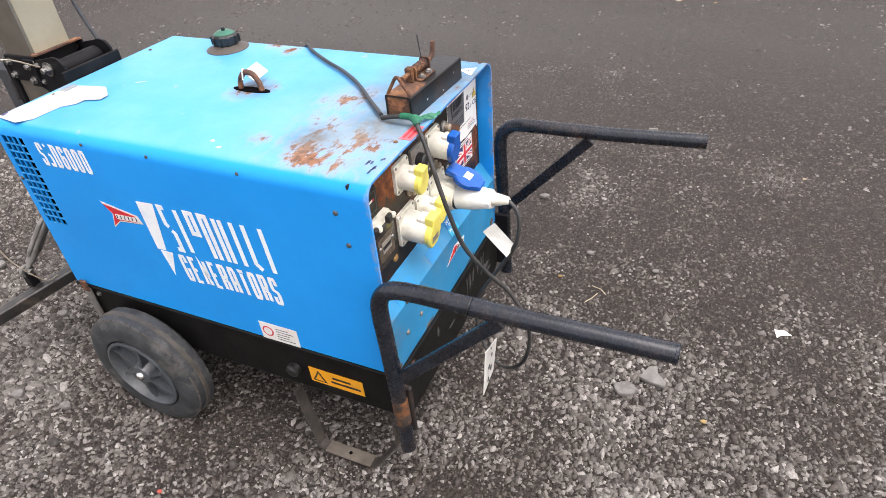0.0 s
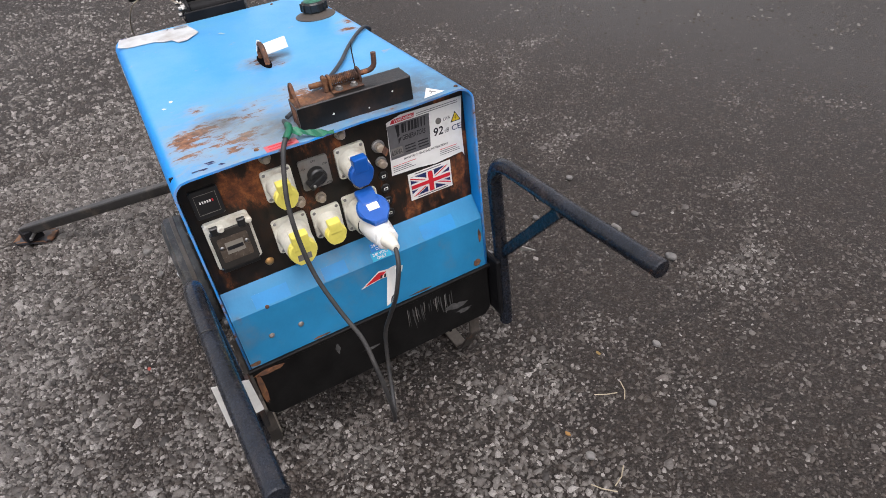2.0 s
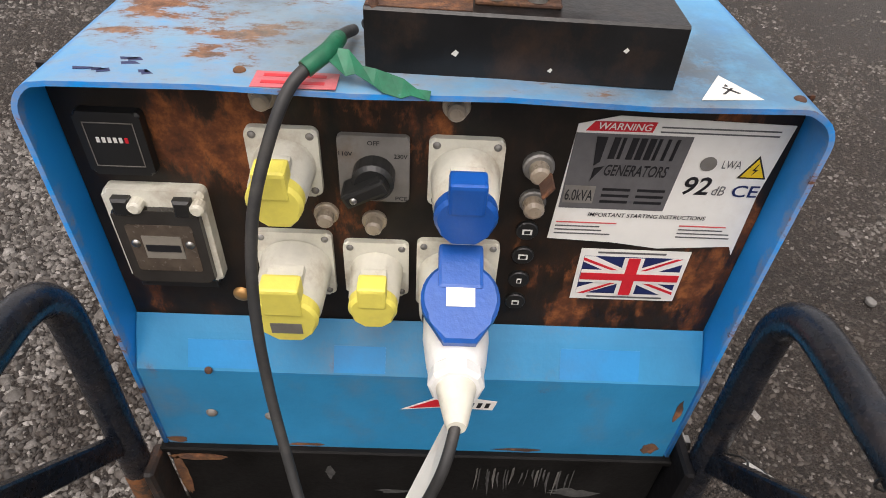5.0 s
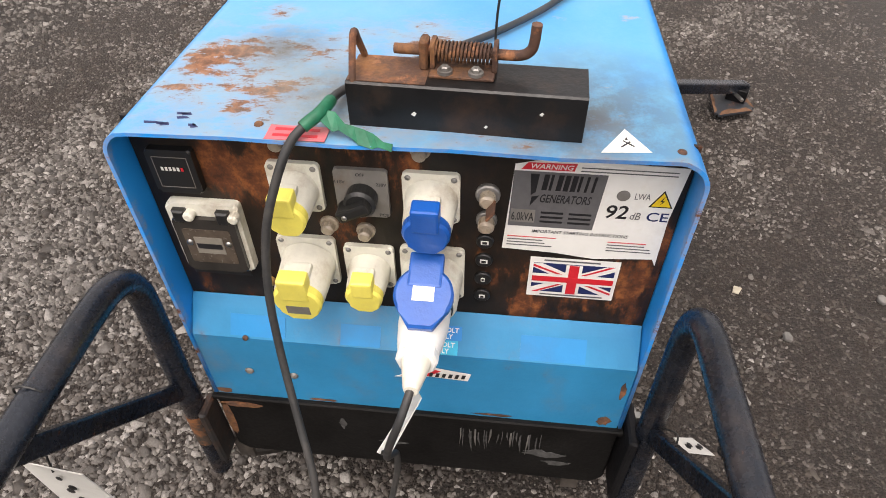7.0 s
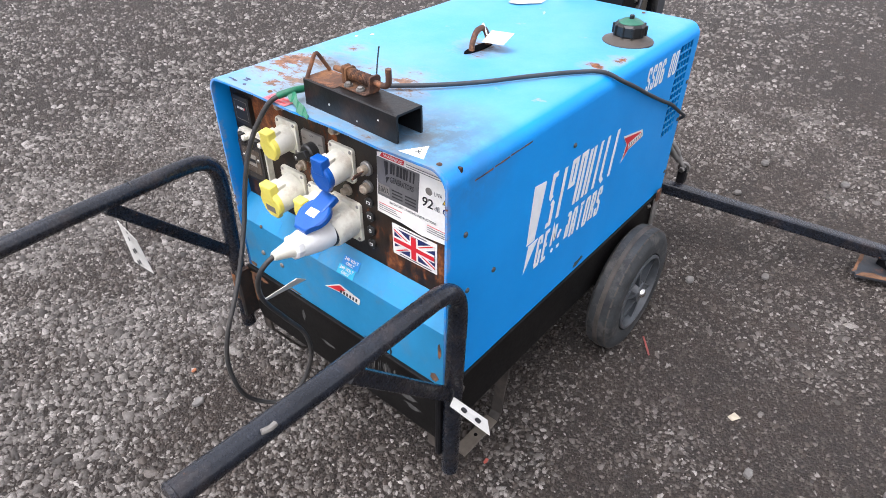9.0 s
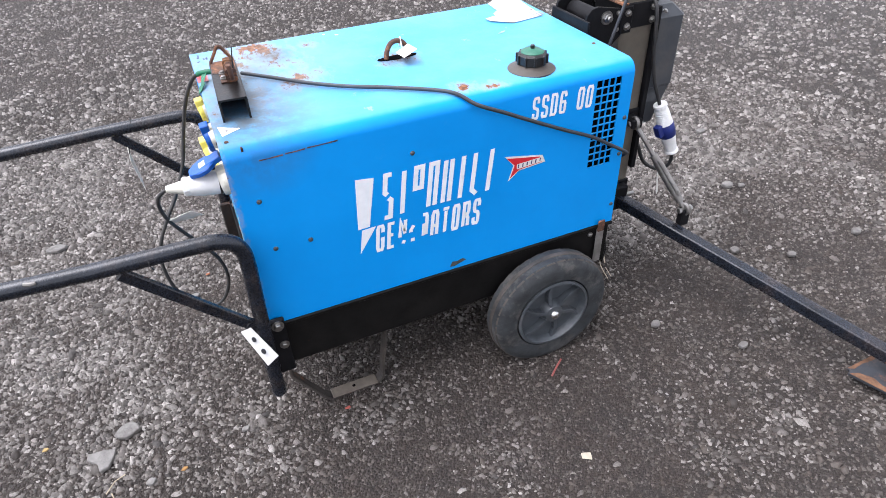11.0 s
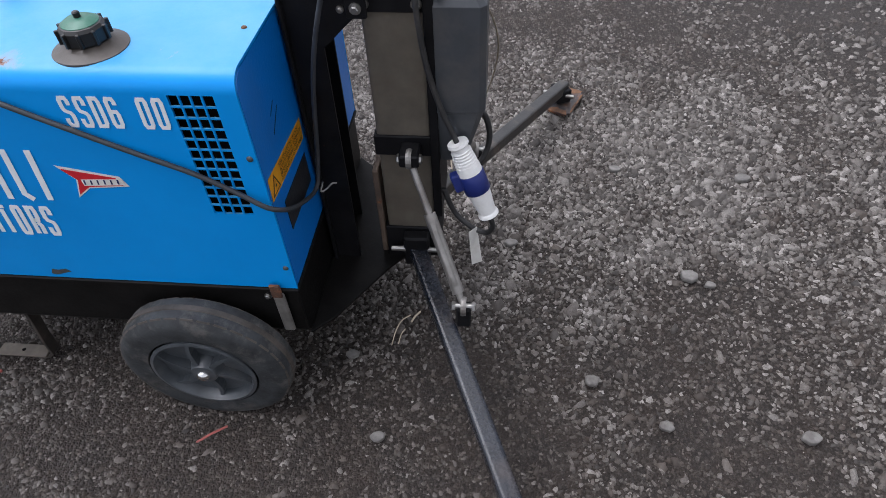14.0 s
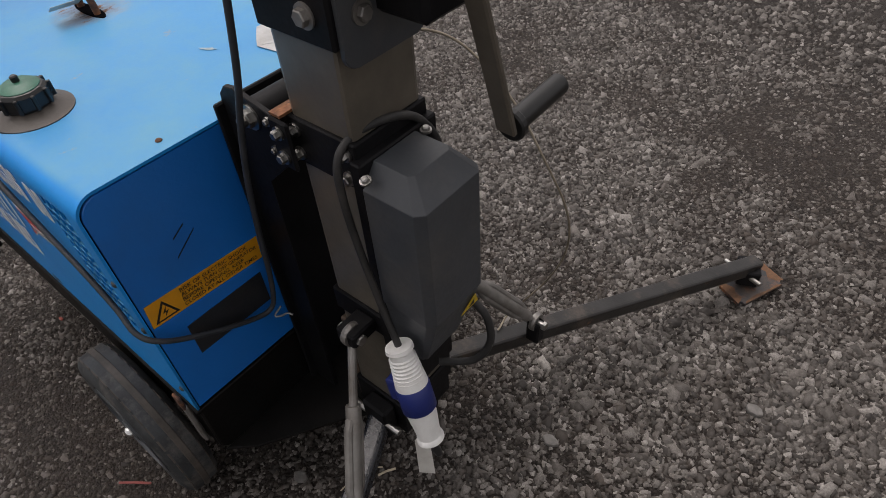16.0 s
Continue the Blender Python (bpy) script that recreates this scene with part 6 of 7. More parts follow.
# plug in the raised socket
plug = empty("plug", 0.10, 0.0265, 0.58, "white plug pushed into the blue-lidded socket", "plug")
PM = aim((0.048, 0.0275, 0.5785), (0.165, 0.0265, 0.5885))
part("plug_body", moved(lathe([(0.0265, -0.008), (0.027, 0.004), (0.0268, 0.03), (0.0235, 0.056), (0.021, 0.068)], 28), PM), PLUG_WHITE, plug, smooth=True)
part("plug_seal", moved(lathe([(0.0280, -0.002), (0.0286, 0.0), (0.0286, 0.003), (0.0280, 0.005)], 28), PM), BLACKPL, plug)
part("gland_nut", moved(lathe([(0.0205, 0.066), (0.0215, 0.069), (0.0215, 0.078), (0.019, 0.081)], 10), PM), PLUG_WHITE, plug)
part("gland_cone", moved(lathe([(0.016, 0.078), (0.0145, 0.084), (0.0085, 0.112), (0.0068, 0.116)], 20), PM), SOCKET, plug, smooth=True)
for k in range(7):
    part("grip_rib", moved(lathe([(0.0250 - 0.0006 * k, 0.030 + 0.0045 * k), (0.0262 - 0.0006 * k, 0.0315 + 0.0045 * k), (0.0250 - 0.0006 * k, 0.033 + 0.0045 * k)], 24), PM), PLUG_WHITE, plug)


def hung_tag(name, corners, label, holes=(), string=None):
    """A bent plastic or paper tag, with its tie."""
    bm = bmesh.new()
    bm.faces.new([bm.verts.new(p) for p in corners])
    bmesh.ops.recalc_face_normals(bm, faces=bm.faces)
    ob = thing(name, bm, TAG, label, "tag")
    ob.modifiers.new("thick", "SOLIDIFY").thickness = 0.0012
    a, b, c, d = [Vector(p) for p in corners]
    nrm = (b - a).cross(d - a).normalized()
    for u, v, r in holes:
        p = a + (b - a) * u + (d - a) * v
        for s in (1, -1):
            part("print_mark", moved(prism(disc(r, 12, 1.5), 0.0004), facing(nrm * s, d - a, p + nrm * s * 0.0013)), INK, ob)
    if string:
        part("tie", sweep(curve_points(string, 5), 0.0012, 6), BLACKPL, ob)
    return ob


hung_tag("cable_tag", [(0.105, 0.021, 0.503), (0.129, 0.030, 0.525), (0.185, 0.002, 0.497), (0.170, -0.014, 0.477)], "limp grey-white tag hanging from the plug's cable", string=[(0.186, 0.002, 0.510), (0.180, -0.004, 0.500), (0.177, -0.006, 0.487)])
hung_tag("handle_tag", [(0.2485, -0.3362, 0.543), (0.247, -0.282, 0.524), (0.238, -0.279, 0.440), (0.243, -0.339, 0.442)], "white punched tag hanging from the handle brace", ((0.5, 0.2, 0.003), (0.48, 0.5, 0.004), (0.45, 0.8, 0.004)), [(0.225, -0.309, 0.562), (0.240, -0.310, 0.552), (0.2475, -0.310, 0.526)])
hung_tag("handle_tag", [(0.094, 0.338, 0.404), (0.073, 0.329, 0.399), (0.036, 0.373, 0.340), (0.061, 0.396, 0.345)], "white punched tag hanging from the handle upright", ((0.5, 0.3, 0.004), (0.5, 0.65, 0.004)), [(0.062, 0.316, 0.40), (0.075, 0.330, 0.41), (0.084, 0.331, 0.397)])
for sgn, x in ((1, 0.205), (-1, 0.215)):
    y = 0.3105 * sgn
    ring = [(x + 0.002 * math.sin(a), y + 0.0163 * math.cos(a), 0.608 + 0.0163 * math.sin(a)) for a in [2 * math.pi * k / 20 for k in range(21)]]
    ct = thing("cable_tie", sweep(ring, 0.0011, 6), BLACKPL, "black cable tie round the handle tube", "cable tie", "cable ties on the handles")

part("paint_mark", sweep(curve_points([(0.381, 0.3225, 0.6325), (0.390, 0.3235, 0.6330), (0.399, 0.3215, 0.6345)], 4), 0.0036, 8), GREYPLATE, [o for o in generator.children if o.name.startswith("handle")][1], "splash of white paint")

# the long lead over the roof, down the side and up the mast
lead = empty("mast_lead", -0.6, 0.285, 0.68, "grey rubber lead running over the roof to the mast", "cable")
ll = curve_points([(-0.058, -0.052, ZT + 0.008), (-0.11, 0.000, ZT + 0.0075), (-0.18, 0.072, ZT + 0.0065), (-0.25, 0.128, ZT + 0.006), (-0.32, 0.172, ZT + 0.006), (-0.395, 0.226, ZT + 0.006), (-0.432, 0.262, ZT + 0.004), (-0.468, 0.287, 0.757), (-0.53, 0.2885, 0.727), (-0.607, 0.288, 0.688), (-0.69, 0.288, 0.648), (-0.761, 0.288, 0.615), (-0.822, 0.289, 0.578), (-0.858, 0.292, 0.556), (-0.876, 0.278, 0.538), (-0.878, 0.24, 0.507), (-0.876, 0.19, 0.474), (-0.874, 0.145, 0.448), (-0.876, 0.118, 0.442), (-0.880, 0.104, 0.460), (-0.889, 0.098, 0.53), (-0.902, 0.097, 0.632), (-0.920, 0.097, 0.72), (-0.948, 0.097, 0.81), (-0.972, 0.095, 0.88), (-0.99, 0.09, 0.97), (-1.00, 0.075, 1.10), (-1.0, 0.07, 1.30)], 6)
part("lead", sweep(ll, 0.0041, 12), CABLE_GREY, lead, smooth=True)
part("wire_tie", sweep(curve_points([(-0.884, 0.098, 0.442), (-0.882, 0.112, 0.430), (-0.892, 0.106, 0.432), (-0.902, 0.100, 0.440), (-0.910, 0.096, 0.438)], 5), 0.0017, 6), GALV, lead, "twisted pale tie")

# ---- lighting mast on the rear ----
mast = empty("lighting_mast", -1.035, 0.0, 0.21, "bronze-grey square steel mast with a winch crank, bolted behind the generator", "mast")
PX0, PX1, PY = -1.088, -0.988, 0.054
# paler tan for the sheet added on the mast's +x face
FACE_TAN = worn("pale_tan_face", (0.30, 0.265, 0.19), 0.42, metal=0.15, vary=0.15, dirt=(0.30, 0.20, 0.10), dirt_amount=0.5, scale=9, bump=0.08)
post = part("post", box(PX0, PX1, -PY, PY, 0.205, 1.55, 0.006, 2), BRONZE, mast, "square bronze-grey mast tube")
for z0, z1, t in ((0.205, 0.290, 0.005), (0.478, 0.522, 0.005), (0.755, 0.818, 0.005)):
    col = part("collar", box(PX0 - t, PX1 + t, -PY - t, PY + t, z0, z1, 0.002, 1), BLACK, mast, "black steel collar")
    if z0 > 0.7:
        for x in (-0.992, -1.078):
            for z in (0.770, 0.802):
                bolt("bolt", (x - 0.004 if x > -1 else x, PY + t + 0.001, z), (0, 1, 0), col, 0.0062)
                bolt("bolt", (x, -PY - t - 0.001, z), (0, -1, 0), col, 0.0062)
# added thin sheet that makes the tube's +x face paler above the collar
part("pale_face_sheet", box(PX1 - 0.001, PX1 + 0.003, -PY + 0.006, PY - 0.006, 0.819, 1.55), FACE_TAN, post, "added pale tan sheet over the mast tube's front face")
# cheek plates against the generator
for sgn in (-1, 1):
    y = 0.066 * sgn
    narrow = 0.041 if sgn > 0 else 0.062
    out = [(-0.868, 0.205), (-0.868, 0.792), (-0.872, 0.812), (-0.884, 0.825), (-0.902, 0.828), (-0.968, 0.815), (-0.980, 0.79), (-0.980, 0.75), (-0.966 + narrow, 0.70), (-0.962 + narrow, 0.205)]
    cheek = part("cheek_plate", prism(out, 0.007, Matrix(((1, 0, 0, 0), (0, 0, 1, y - 0.0035), (0, 1, 0, 0), (0, 0, 0, 1))), 0.001), BLACK, mast, "tall black cheek plate with a rounded ear")
    bolt("bolt", (-0.928, y + 0.0045 * sgn, 0.799), (0, sgn, 0), cheek, 0.0115, 0.007)
    part("nut", moved(lathe([(0.0075, 0.008), (0.0075, 0.015), (0.006, 0.017), (0, 0.017)], 12), facing((0, sgn, 0), UP, (-0.928, y + 0.0045 * sgn, 0.799))), ZINC, cheek)
    arm = part("link_arm", box(-1.004, -0.970, 0.073 * sgn - 0.003, 0.073 * sgn + 0.003, 0.752, 0.820, 0.003, 1), BLACK, mast, "black link plate with rusty edges")
    bolt("bolt", (-0.987, 0.0765 * sgn, 0.770), (0, sgn, 0), arm, 0.0065)
    bolt("bolt", (-0.987, 0.0765 * sgn, 0.803), (0, sgn, 0), arm, 0.0060)
    for z in (0.766, 0.806):
        bolt("bolt", (-0.962, 0.0705 * sgn, z), (0, sgn, 0), cheek, 0.0042, 0.004)
part("back_plate", box(-0.8735, -0.8665, -0.082, 0.082, 0.205, 0.80, 0.002, 1), BLACK, mast, "black plate against the generator's rear")
part("pivot_tube", rod((-0.918, -0.060, 0.790), (-0.918, 0.060, 0.790), 0.023, 24, 0.002), BLACK, mast, "black pivot tube", True)
part("rusty_strip", box(-0.99, -0.972, -0.06, 0.072, 0.8205, 0.824), RUSTY, mast)
floor_out = [(-0.8585, 0.274), (-0.8585, -0.274), (-0.900, -0.235), (-0.990, -0.095), (-1.02, -0.06), (-1.02, 0.06), (-0.990, 0.095), (-0.900, 0.235)]
part("base_plate", prism(floor_out, 0.006, Matrix.Translation((0, 0, 0.200)), 0.001), TRAY, mast, "black base plate between generator and mast")
part("base_gusset", box(-0.980, -0.968, -0.05, 0.05, 0.206, 0.43, 0.002, 1), worn("brown_rusted_plate", (0.10, 0.07, 0.05), 0.7, vary=0.3, rust=0.4), mast, "brown rusted gusset plate")

# winch: backing channel, grey cover, crank
part("winch_channel", box(-1.104, PX0 + 0.0005, -0.062, 0.066, 0.330, 0.800, 0.002, 1), BLACK, mast, "black channel behind the grey cover")
cover = bmesh.new()


def ring(x0, x1, y0, y1, z, cut):
    return [cover.verts.new(p) for p in ((x1, y0, z), (x1, y1, z), (x0 + cut, y1, z), (x0, y1 - cut, z), (x0, y0 + cut, z), (x0 + cut, y0, z))]


rings = [ring(-1.150, -1.103, -0.030, 0.050, 0.465, 0.006), ring(-1.184, -1.103, -0.045, 0.064, 0.578, 0.010), ring(-1.186, -1.103, -0.045, 0.066, 0.580, 0.010), ring(-1.186, -1.103, -0.045, 0.066, 0.768, 0.010), ring(-1.158, -1.103, -0.024, 0.044, 0.796, 0.006)]
for a, b in zip(rings, rings[1:]):
    for k in range(6):
        cover.faces.new((a[k], a[(k + 1) % 6], b[(k + 1) % 6], b[k]))
cover.faces.new(rings[0][::-1])
cover.faces.new(rings[-1])
gcover = part("cover", bevel(cover, 0.003, 2), GREYBOX, mast, "dark grey faceted winch cover")
sn = facing((-1, 0.0, -0.28), UP, (-1.1745, -0.028, 0.543))
ws = sticker("warning_sign", [(-0.019, -0.018), (0.019, -0.018), (0.0, 0.022)], sn, TRI_YELLOW, gcover, 0.0012, 0.0006, "yellow triangular warning sticker")
sticker("warning_mark", [(-0.006, -0.012), (0.007, -0.012), (0.002, 0.006)], sn, INK, ws, 0.0020, 0.0003)
bolt("bolt", (-1.112, 0.0665, 0.786), (0, 0.3, 1), mast, 0.0048, 0.004)
bolt("bolt", (-1.115, -0.03, 0.797), (0, 0, 1), mast, 0.0048, 0.004)
# upper winch bracket and crank
wb = part("winch_bracket", box(PX0 - 0.010, PX1 + 0.004, PY + 0.0005, PY + 0.010, 0.925, 1.12, 0.003, 1), BLACK, mast, "black winch bracket on the mast")
for x, z in ((-1.066, 0.955), (-1.010, 0.985), (-1.066, 1.06), (-1.010, 1.09)):
    bolt("bolt", (x, PY + 0.0105, z), (0, 1, 0), wb, 0.009, 0.007, GALV)
wp = part("winch_plate", prism(rounded(0.115, 0.18, 0.015), 0.006, facing((-1, 0, 0), UP, (PX0 - 0.010, 0.0, 0.995)), 0.001), GREYBOX, mast, "grey winch plate")
for y, z in ((0.03, 0.955), (-0.035, 0.955), (0.03, 1.05)):
    bolt("bolt", (PX0 - 0.0165, y, z), (-1, 0, 0), wp, 0.0085, 0.006, GALV)
part("winch_drum", rod((-1.132, -0.055, 1.035), (-1.132, 0.04, 1.035), 0.030, 20, 0.003), BLACK, mast)
part("crank_shaft", rod((-1.132, -0.045, 0.965), (-1.195, -0.036, 0.985), 0.010, 14, 0.001), BLACK, mast)
part("winch_block", box(-1.165, -1.098, -0.085, 0.010, 0.945, 1.06, 0.006, 1), BLACK, mast)
crank = part("crank_arm", bevel(moved(box(-0.013, 0.013, -0.004, 0.004, 0.0, 0.215), aim((-1.190, -0.082, 0.795), (-1.188, -0.020, 1.00))), 0.002, 1), BRONZE, mast, "bronze-grey crank arm")
part("crank_grip", rod((-1.190, -0.094, 0.800), (-1.190, -0.192, 0.803), 0.0135, 20, 0.003), BLACKPL, crank, "black plastic grip", True)
part("grip_collar", rod((-1.190, -0.086, 0.7995), (-1.190, -0.097, 0.800), 0.0195, 20, 0.002), BLACKPL, crank)

# outriggers: tube, clevis, turnbuckle and foot pad
for sgn in (-1, 1):
    a, b = Vector((-1.045, 0.066 * sgn, 0.240)), Vector((-1.390, 0.857, 0.086)) if sgn > 0 else Vector((-1.412, -0.822, 0.084))
    leg = part("outrigger", bevel(moved(box(-0.018, 0.018, -0.018, 0.018, 0, (b - a).length), aim(a, b)), 0.0075, 3), TUBE if sgn > 0 else SCUFFED_TUBE, mast, "long black square outrigger tube" if sgn > 0 else "long black square outrigger tube, scuffed brown")
    part("hinge_plate", box(-1.075, -1.022, (PY + 0.006) * sgn - 0.0, (PY + 0.034) * sgn + 0.0, 0.205, 0.285, 0.004, 1), BLACK, leg)
    part("hinge_pin", rod((-1.10, 0.082 * sgn, 0.250), (-0.995, 0.082 * sgn, 0.250), 0.006, 12, 0.001), ZINC, leg)
    # turnbuckle
    p, q = Vector((-1.052, 0.092 * sgn, 0.498)), Vector((-1.158, 0.240 * sgn, 0.266))
    d = (q - p)
    tb = part("turnbuckle", sweep([p + d * 0.36, p + d * 0.44, p + d * 0.82, p + d * 0.90], 0.0115, 12), GALV, leg, "dull galvanised turnbuckle", True)
    off = d.cross(Vector((1, 0, 0))).normalized() * 0.0115
    for s in (-1, 1):
        part("side_bar", sweep([p + d * 0.42 + off * s * 0.6, p + d * 0.48 + off * s, p + d * 0.78 + off * s, p + d * 0.84 + off * s * 0.6], 0.0068, 10), GALV, tb)
    part("threaded_rod", sweep([p + d * 0.06, p + d * 0.36], 0.0065, 12), GALV, tb)
    part("threaded_rod", sweep([p + d * 0.9, p + d * 0.98], 0.0065, 12), GALV, tb)
    for c in (p, q):
        part("eye", moved(lathe([(0.010, -0.005), (0.018, -0.005), (0.019, 0.0), (0.018, 0.005), (0.010, 0.005)], 18, False), Matrix.Translation(c) @ pose(0, 0, 0, 0, 90, 0)), GALV, tb)
        part("eye_bolt", rod(c + Vector((-0.022, 0, 0)), c + Vector((0.022, 0, 0)), 0.006, 12, 0.001), ZINC, tb)
        for s in (-1, 1):
            bolt("nut", c + Vector((0.014 * s, 0, 0)), (s, 0, 0), tb, 0.009, 0.007, ZINC, False)
    part("clevis", box(-1.070, -1.034, (PY + 0.005) * sgn if sgn > 0 else -(0.105), 0.105 if sgn > 0 else (PY + 0.005) * sgn, 0.486, 0.512, 0.003, 1), BLACK, leg)
    part("lower_lug", box(-1.172, -1.144, 0.240 * sgn - 0.012, 0.240 * sgn + 0.012, 0.215, 0.268, 0.003, 1), BLACK, leg)
    # foot pad
    corners = [(-1.280, 0.755, 0.036), (-1.323, 0.888, 0.038), (-1.454, 0.853, 0.050), (-1.418, 0.757, 0.050)] if sgn > 0 else [(-1.354, -0.754, 0.034), (-1.428, -0.716, 0.034), (-1.485, -0.842, 0.042), (-1.411, -0.877, 0.042)]
    pb = bmesh.new()
    lo = [pb.verts.new(c) for c in corners]
    hi = [pb.verts.new((x, y, z + 0.007)) for x, y, z in corners]
    pb.faces.new(lo)
    pb.faces.new(hi)
    for k in range(4):
        pb.faces.new((lo[k], lo[(k + 1) % 4], hi[(k + 1) % 4], hi[k]))
    bmesh.ops.bevel(pb, geom=[e for e in pb.edges if abs(e.verts[0].co.z - e.verts[1].co.z) < 0.0075 and (e.verts[0].co.xy - e.verts[1].co.xy).length < 0.001], offset=0.012, segments=3, affect="EDGES")
    pad = part("foot_pad", pb, worn("rust_edged_plate" + ("_far" if sgn < 0 else ""), (0.020, 0.023, 0.028), 0.5, vary=0.4, dirt=(0.16, 0.10, 0.06), dirt_amount=0.7, rust=0.62, rust_scale=11, soft=0.12), leg, "flat steel foot pad, rusty at the edges")
    mid = sum((Vector(c) for c in corners), Vector()) / 4
    for k in range(4):
        p0, p1 = Vector(corners[k]), Vector(corners[(k + 1) % 4])
        p0, p1 = p0.lerp(p1, 0.10) + Vector((0, 0, 0.0074)), p1.lerp(p0, 0.10) + Vector((0, 0, 0.0074))
        inn = 0.17 if k % 2 else 0.30
        rim = bmesh.new()
        edge = [p0.lerp(p1, f) for f in (0, 0.33, 0.66, 1)]
        inner = [q.lerp(mid + Vector((0, 0, 0.0074)), inn * w) for q, w in zip(edge, (0.8, 1.2, 0.7, 1.0))]
        rim.faces.new([rim.verts.new(q) for q in edge + inner[::-1]])
        part("rust_scale", moved(rim, Matrix()), PAD_RUST, pad)
    part("pad_clevis", bevel(moved(box(-0.024, 0.024, -0.030, 0.030, 0.0, 0.044), Matrix.Translation((b.x + 0.01, b.y - 0.02 * sgn, 0.048)) @ pose(0, 0, 0, 0, 0, -25 * sgn)), 0.003, 1), BLACK, pad)
    part("pad_pin", rod((b.x - 0.03, b.y - 0.05 * sgn, 0.074), (b.x + 0.065, b.y - 0.02 * sgn, 0.074), 0.006, 12, 0.001), ZINC, pad)

# mast cable with an inline coupler
ml = empty("mast_cable", -1.12, 0.08, 0.33, "black mast cable with a white and blue inline coupler", "cable")
part("cable", sweep(curve_points([(-1.115, -0.058, 0.70), (-1.108, -0.056, 0.765), (-1.098, -0.035, 0.805), (-1.092, 0.000, 0.822), (-1.082, 0.045, 0.822), (-1.078, 0.072, 0.800), (-1.082, 0.078, 0.745), (-1.092, 0.077, 0.67), (-1.110, 0.078, 0.60), (-1.128, 0.081, 0.555), (-1.138, 0.083, 0.530)], 8), 0.0050, 12), CABLE, ml, smooth=True)
part("cable", sweep(curve_points([(-1.197, 0.103, 0.380), (-1.206, 0.100, 0.345), (-1.195, 0.092, 0.318), (-1.165, 0.080, 0.318), (-1.130, 0.066, 0.345), (-1.108, 0.058, 0.40)], 8), 0.0055, 12), CABLE, ml, smooth=True)
part("cable", sweep(curve_points([(-1.165, -0.045, 0.52), (-1.185, -0.050, 0.49), (-1.192, -0.048, 0.44), (-1.175, -0.030, 0.40), (-1.13, 0.0, 0.39)], 8), 0.006, 12), CABLE, ml, smooth=True)
CM = aim((-1.139, 0.0835, 0.530), (-1.203, 0.105, 0.365)) @ Matrix.Scale(0.90, 4)
cl = part("coupler", moved(lathe([(0.014, -0.002), (0.021, -0.002), (0.022, 0.004), (0.018, 0.008), (0.0205, 0.03), (0.0255, 0.062), (0.026, 0.070)], 28), CM), PLUG_WHITE, ml, "white and navy inline coupler", True)
for k in range(7):
    part("grip_rib", moved(lathe([(0.0196 + 0.0006 * k, 0.016 + 0.0062 * k), (0.0212 + 0.0006 * k, 0.0178 + 0.0062 * k), (0.0200 + 0.0006 * k, 0.0198 + 0.0062 * k)], 24), CM), PLUG_WHITE, cl)
part("coupler_band", moved(lathe([(0.026, 0.069), (0.0275, 0.071), (0.0275, 0.114), (0.026, 0.116)], 28), CM), NAVY, cl, "navy blue middle band", True)
part("coupler_end", moved(lathe([(0.0245, 0.115), (0.0235, 0.13), (0.020, 0.160), (0.0195, 0.172), (0.0225, 0.176), (0.0225, 0.181), (0.012, 0.182)], 28), CM), PLUG_WHITE, cl, smooth=True)
part("coupler_hinge", bevel(moved(box(-0.012, 0.012, -0.042, -0.020, 0.060, 0.100), CM @ pose(0, 0, 0, 0, 0, -30)), 0.004, 2), NAVY, cl)
hung_tag("coupler_tag", [(-1.174, 0.085, 0.326), (-1.159, 0.101, 0.326), (-1.166, 0.109, 0.240), (-1.186, 0.093, 0.234)], "small limp grey-white tag under the coupler", string=[(-1.166, 0.082, 0.318), (-1.168, 0.088, 0.322), (-1.167, 0.093, 0.324)])

# wire rope hanging by the mast
rope = thing("wire_rope", sweep(curve_points([(-0.955, -0.070, 0.802), (-0.985, -0.13, 0.838), (-1.03, -0.19, 0.815), (-1.10, -0.215, 0.745), (-1.165, -0.215, 0.66), (-1.20, -0.235, 0.56), (-1.19, -0.26, 0.45), (-1.15, -0.27, 0.34), (-1.10, -0.24, 0.25), (-1.10, -0.20, 0.235)], 10), 0.0019, 8), WIRE, "thin tan wire rope hanging in a loop beside the mast", "wire rope", smooth=True)

# ---- litter on the ground ----


def slab(name, outline, h, material, label, category, group="", seed=0):
    rng = random.Random(seed)
    bm = prism([(x + rng.uniform(-0.002, 0.002), y + rng.uniform(-0.002, 0.002)) for x, y in outline], h, Matrix.Translation((0, 0, 0.004)))
    bevel(bm, h * 0.35, 2, [e for e in bm.edges])
    moved(bm, Matrix.Translation((0, 0, float(ground_height(outline[0][0], outline[0][1])))))
    return thing(name, bm, material, label, category, group, smooth=False)


def blob(cx, cy, r, seed, squash=0.7, n=9):
    rng = random.Random(seed)
    a0 = rng.uniform(0, 3)
    return [(cx + r * rng.uniform(0.75, 1.1) * math.cos(a0 + 2 * math.pi * k / n), cy + squash * r * rng.uniform(0.75, 1.1) * math.sin(a0 + 2 * math.pi * k / n)) for k in range(n)]


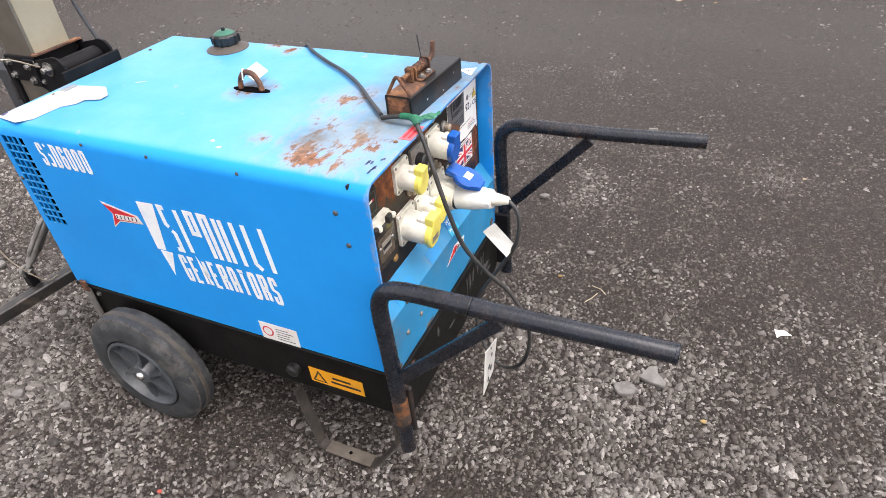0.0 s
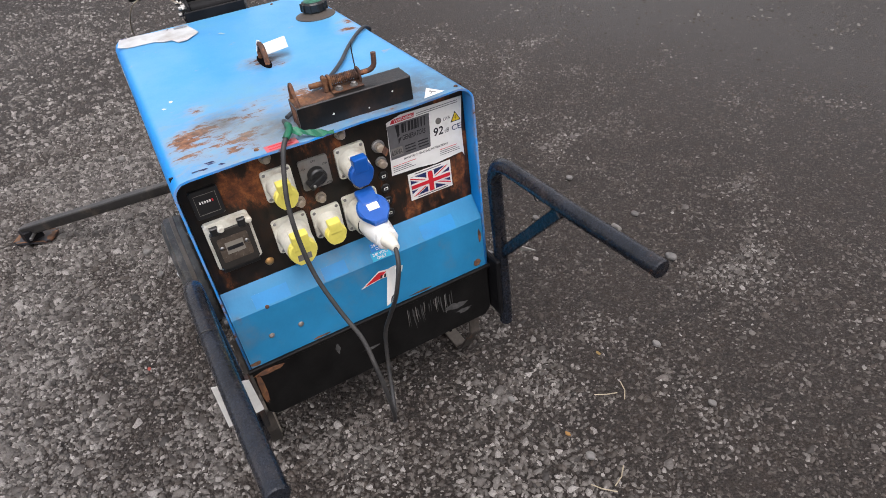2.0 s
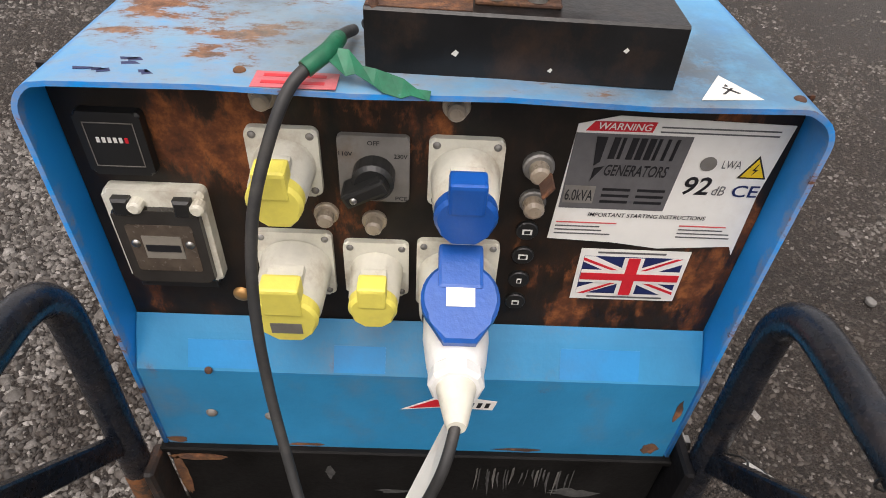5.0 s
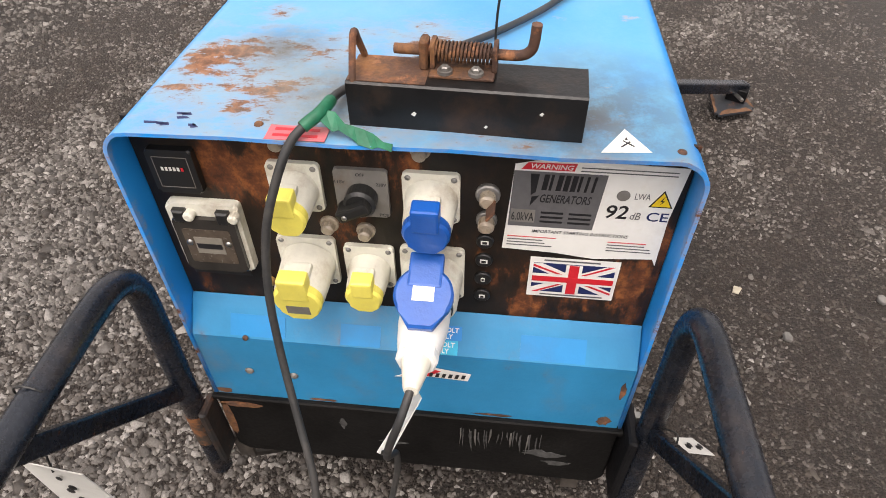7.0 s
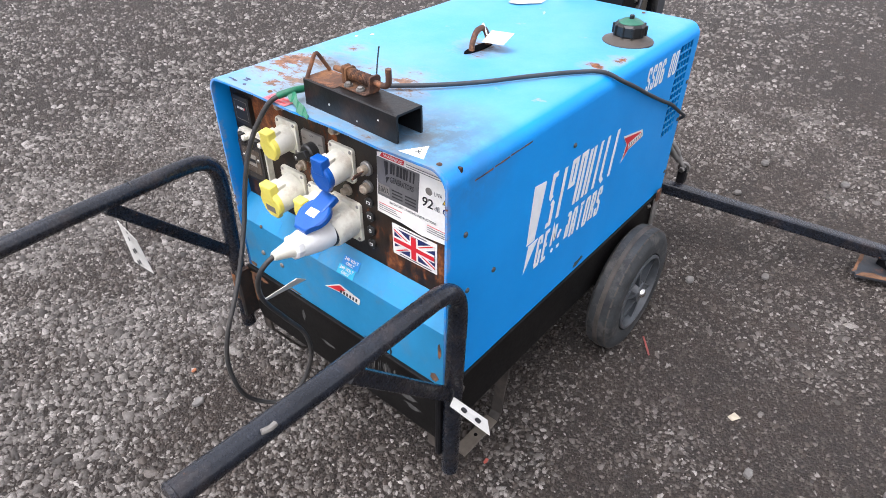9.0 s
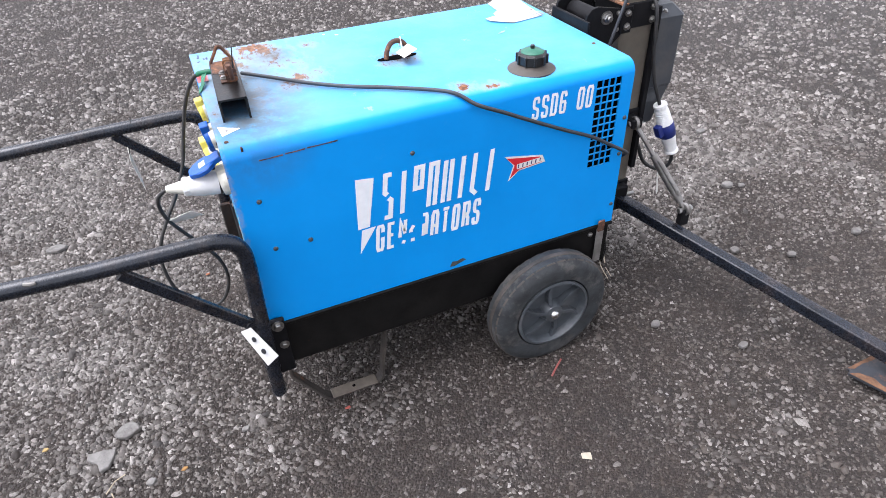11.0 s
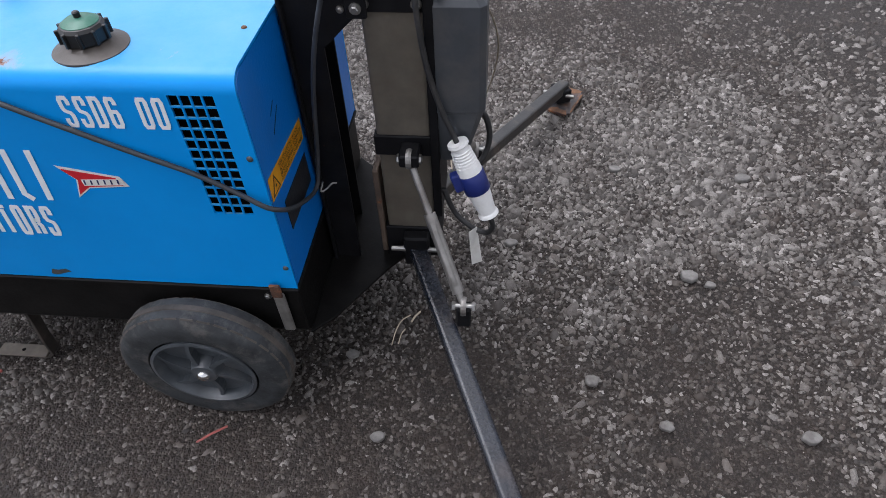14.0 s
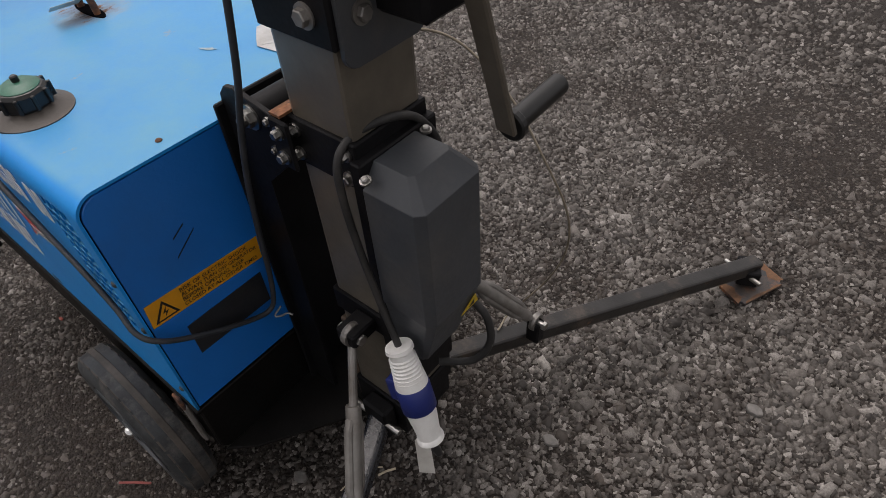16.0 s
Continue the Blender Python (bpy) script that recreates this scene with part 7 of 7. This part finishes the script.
slab("flat_stone", blob(0.428, 0.132, 0.030, 3, 0.85), 0.012, PALE_STONE, "pale flat stone lying on the gravel", "stone", "pale stones")
slab("flat_stone", [(0.456, 0.178), (0.480, 0.172), (0.520, 0.168), (0.522, 0.185), (0.500, 0.206), (0.492, 0.232), (0.474, 0.224), (0.462, 0.200)], 0.012, PALE_STONE, "larger pale flat stone with a notched edge", "stone", "pale stones")
slab("flat_stone", blob(0.645, -0.812, 0.036, 5, 0.6), 0.012, PALE_STONE, "pale flat stone lying on the gravel", "stone", "pale stones")
for k, (x, y, r) in enumerate(((-1.688, -0.072, 0.030), (-1.735, -0.05, 0.020), (-1.434, 0.232, 0.024), (-1.575, 0.33, 0.022), (-1.254, -0.173, 0.022), (-1.15, 0.56, 0.02), (-0.02, 0.95, 0.024), (0.384, 0.305, 0.016), (0.158, 0.248, 0.016), (-1.09, -0.454, 0.026), (-0.93, -0.43, 0.022), (0.22, 0.66, 0.018), (-0.25, 1.02, 0.02), (-1.85, 0.62, 0.026), (-0.56, 0.99, 0.02), (0.43, 0.628, 0.014), (-1.9, -0.45, 0.03), (-1.85, 0.34, 0.026), (-0.99, 0.39, 0.022), (-0.43, 0.746, 0.020), (0.22, -0.33, 0.020), (-1.55, -0.48, 0.024), (-0.90, 0.195, 0.022))):
    slab("stone", blob(x, y, r * 0.8, 20 + k, 0.72, 7), r * 0.5, PALE_STONE, "rounded pale grey stone lying on the gravel", "stone", "loose stones")
slab("card_scrap", [(-0.558, 0.657), (-0.578, 0.667), (-0.572, 0.684), (-0.553, 0.672)], 0.004, worn("cream_card", (0.42, 0.38, 0.29), 0.6), "square cream card scrap on the gravel", "scrap")
scrap("paper_scrap", [(0.765, 0.480), (0.772, 0.448), (0.782, 0.460), (0.808, 0.470), (0.790, 0.480)], 0.008, "torn white paper scrap on the gravel", 0.012, LABEL_WHITE, 5)
thing("red_stick", sweep([(-0.617, 0.431, 0.012), (-0.643, 0.411, 0.014), (-0.670, 0.391, 0.012)], 0.0026, 8), worn("faded_red_plastic", (0.24, 0.06, 0.05), 0.5), "faded red plastic stick on the gravel", "stick")
for k, (x, y, c) in enumerate(((0.31, 0.30, (0.22, 0.115, 0.03)), (0.157, 0.519, (0.21, 0.14, 0.045)), (-0.50, -0.53, (0.32, 0.06, 0.04)), (0.62, 0.10, (0.24, 0.17, 0.06)), (0.169, -0.428, (0.36, 0.13, 0.06)), (-0.095, 0.293, (0.32, 0.07, 0.05)), (0.85, 1.35, (0.28, 0.23, 0.15)))):
    slab("litter_bit", blob(x, y, 0.008, 50 + k, 0.6, 6), 0.004, worn("litter_colour", c, 0.7), "small dead leaf lying on the gravel", "leaf", "dead leaves")
for k, (x, y, a) in enumerate(((0.44, 0.26, 0.5), (0.47, 0.30, 1.9), (0.26, 0.42, 0.9), (0.31, 0.47, 2.4))):
    thing("straw", sweep([(x, y, 0.012), (x + 0.025 * math.cos(a), y + 0.025 * math.sin(a), 0.015), (x + 0.055 * math.cos(a + 0.2), y + 0.055 * math.sin(a + 0.2), 0.011)], 0.0014, 6), worn("dry_straw", (0.34, 0.29, 0.2), 0.7), "dry straw stalk on the gravel", "straw", "straw stalks")
thing("straw", sweep(curve_points([(-0.985, 0.165, 0.010), (-0.990, 0.130, 0.016), (-1.000, 0.100, 0.018), (-1.018, 0.078, 0.012)], 6), 0.0015, 6), LEAF_PALE, "dry curved straw stalk on the gravel", "straw", "straw stalks")
thing("straw", sweep(curve_points([(-1.000, 0.160, 0.010), (-1.004, 0.135, 0.014), (-1.010, 0.118, 0.010)], 6), 0.0013, 6), LEAF_PALE, "dry curved straw stalk on the gravel", "straw", "straw stalks")
thing("twig", sweep([(-1.022, 0.096, 0.010), (-1.030, 0.081, 0.013), (-1.040, 0.064, 0.010)], 0.0024, 7), LEAF_PALE, "short pale twig lying on the gravel", "twig")
# dead leaves blown together far out on the yard
rng = random.Random(12)
for k in range(16):
    x, y, r = 0.30 + rng.gauss(0, 0.16), 3.62 + rng.gauss(0, 0.13), rng.uniform(0.010, 0.022)
    slab("fallen_leaf", blob(x, y, r, 80 + k, 0.55, 7), 0.004, LEAF_TAN if k % 3 else LEAF_PALE, "dry curled leaf lying far out on the gravel", "leaf", "dead leaves")
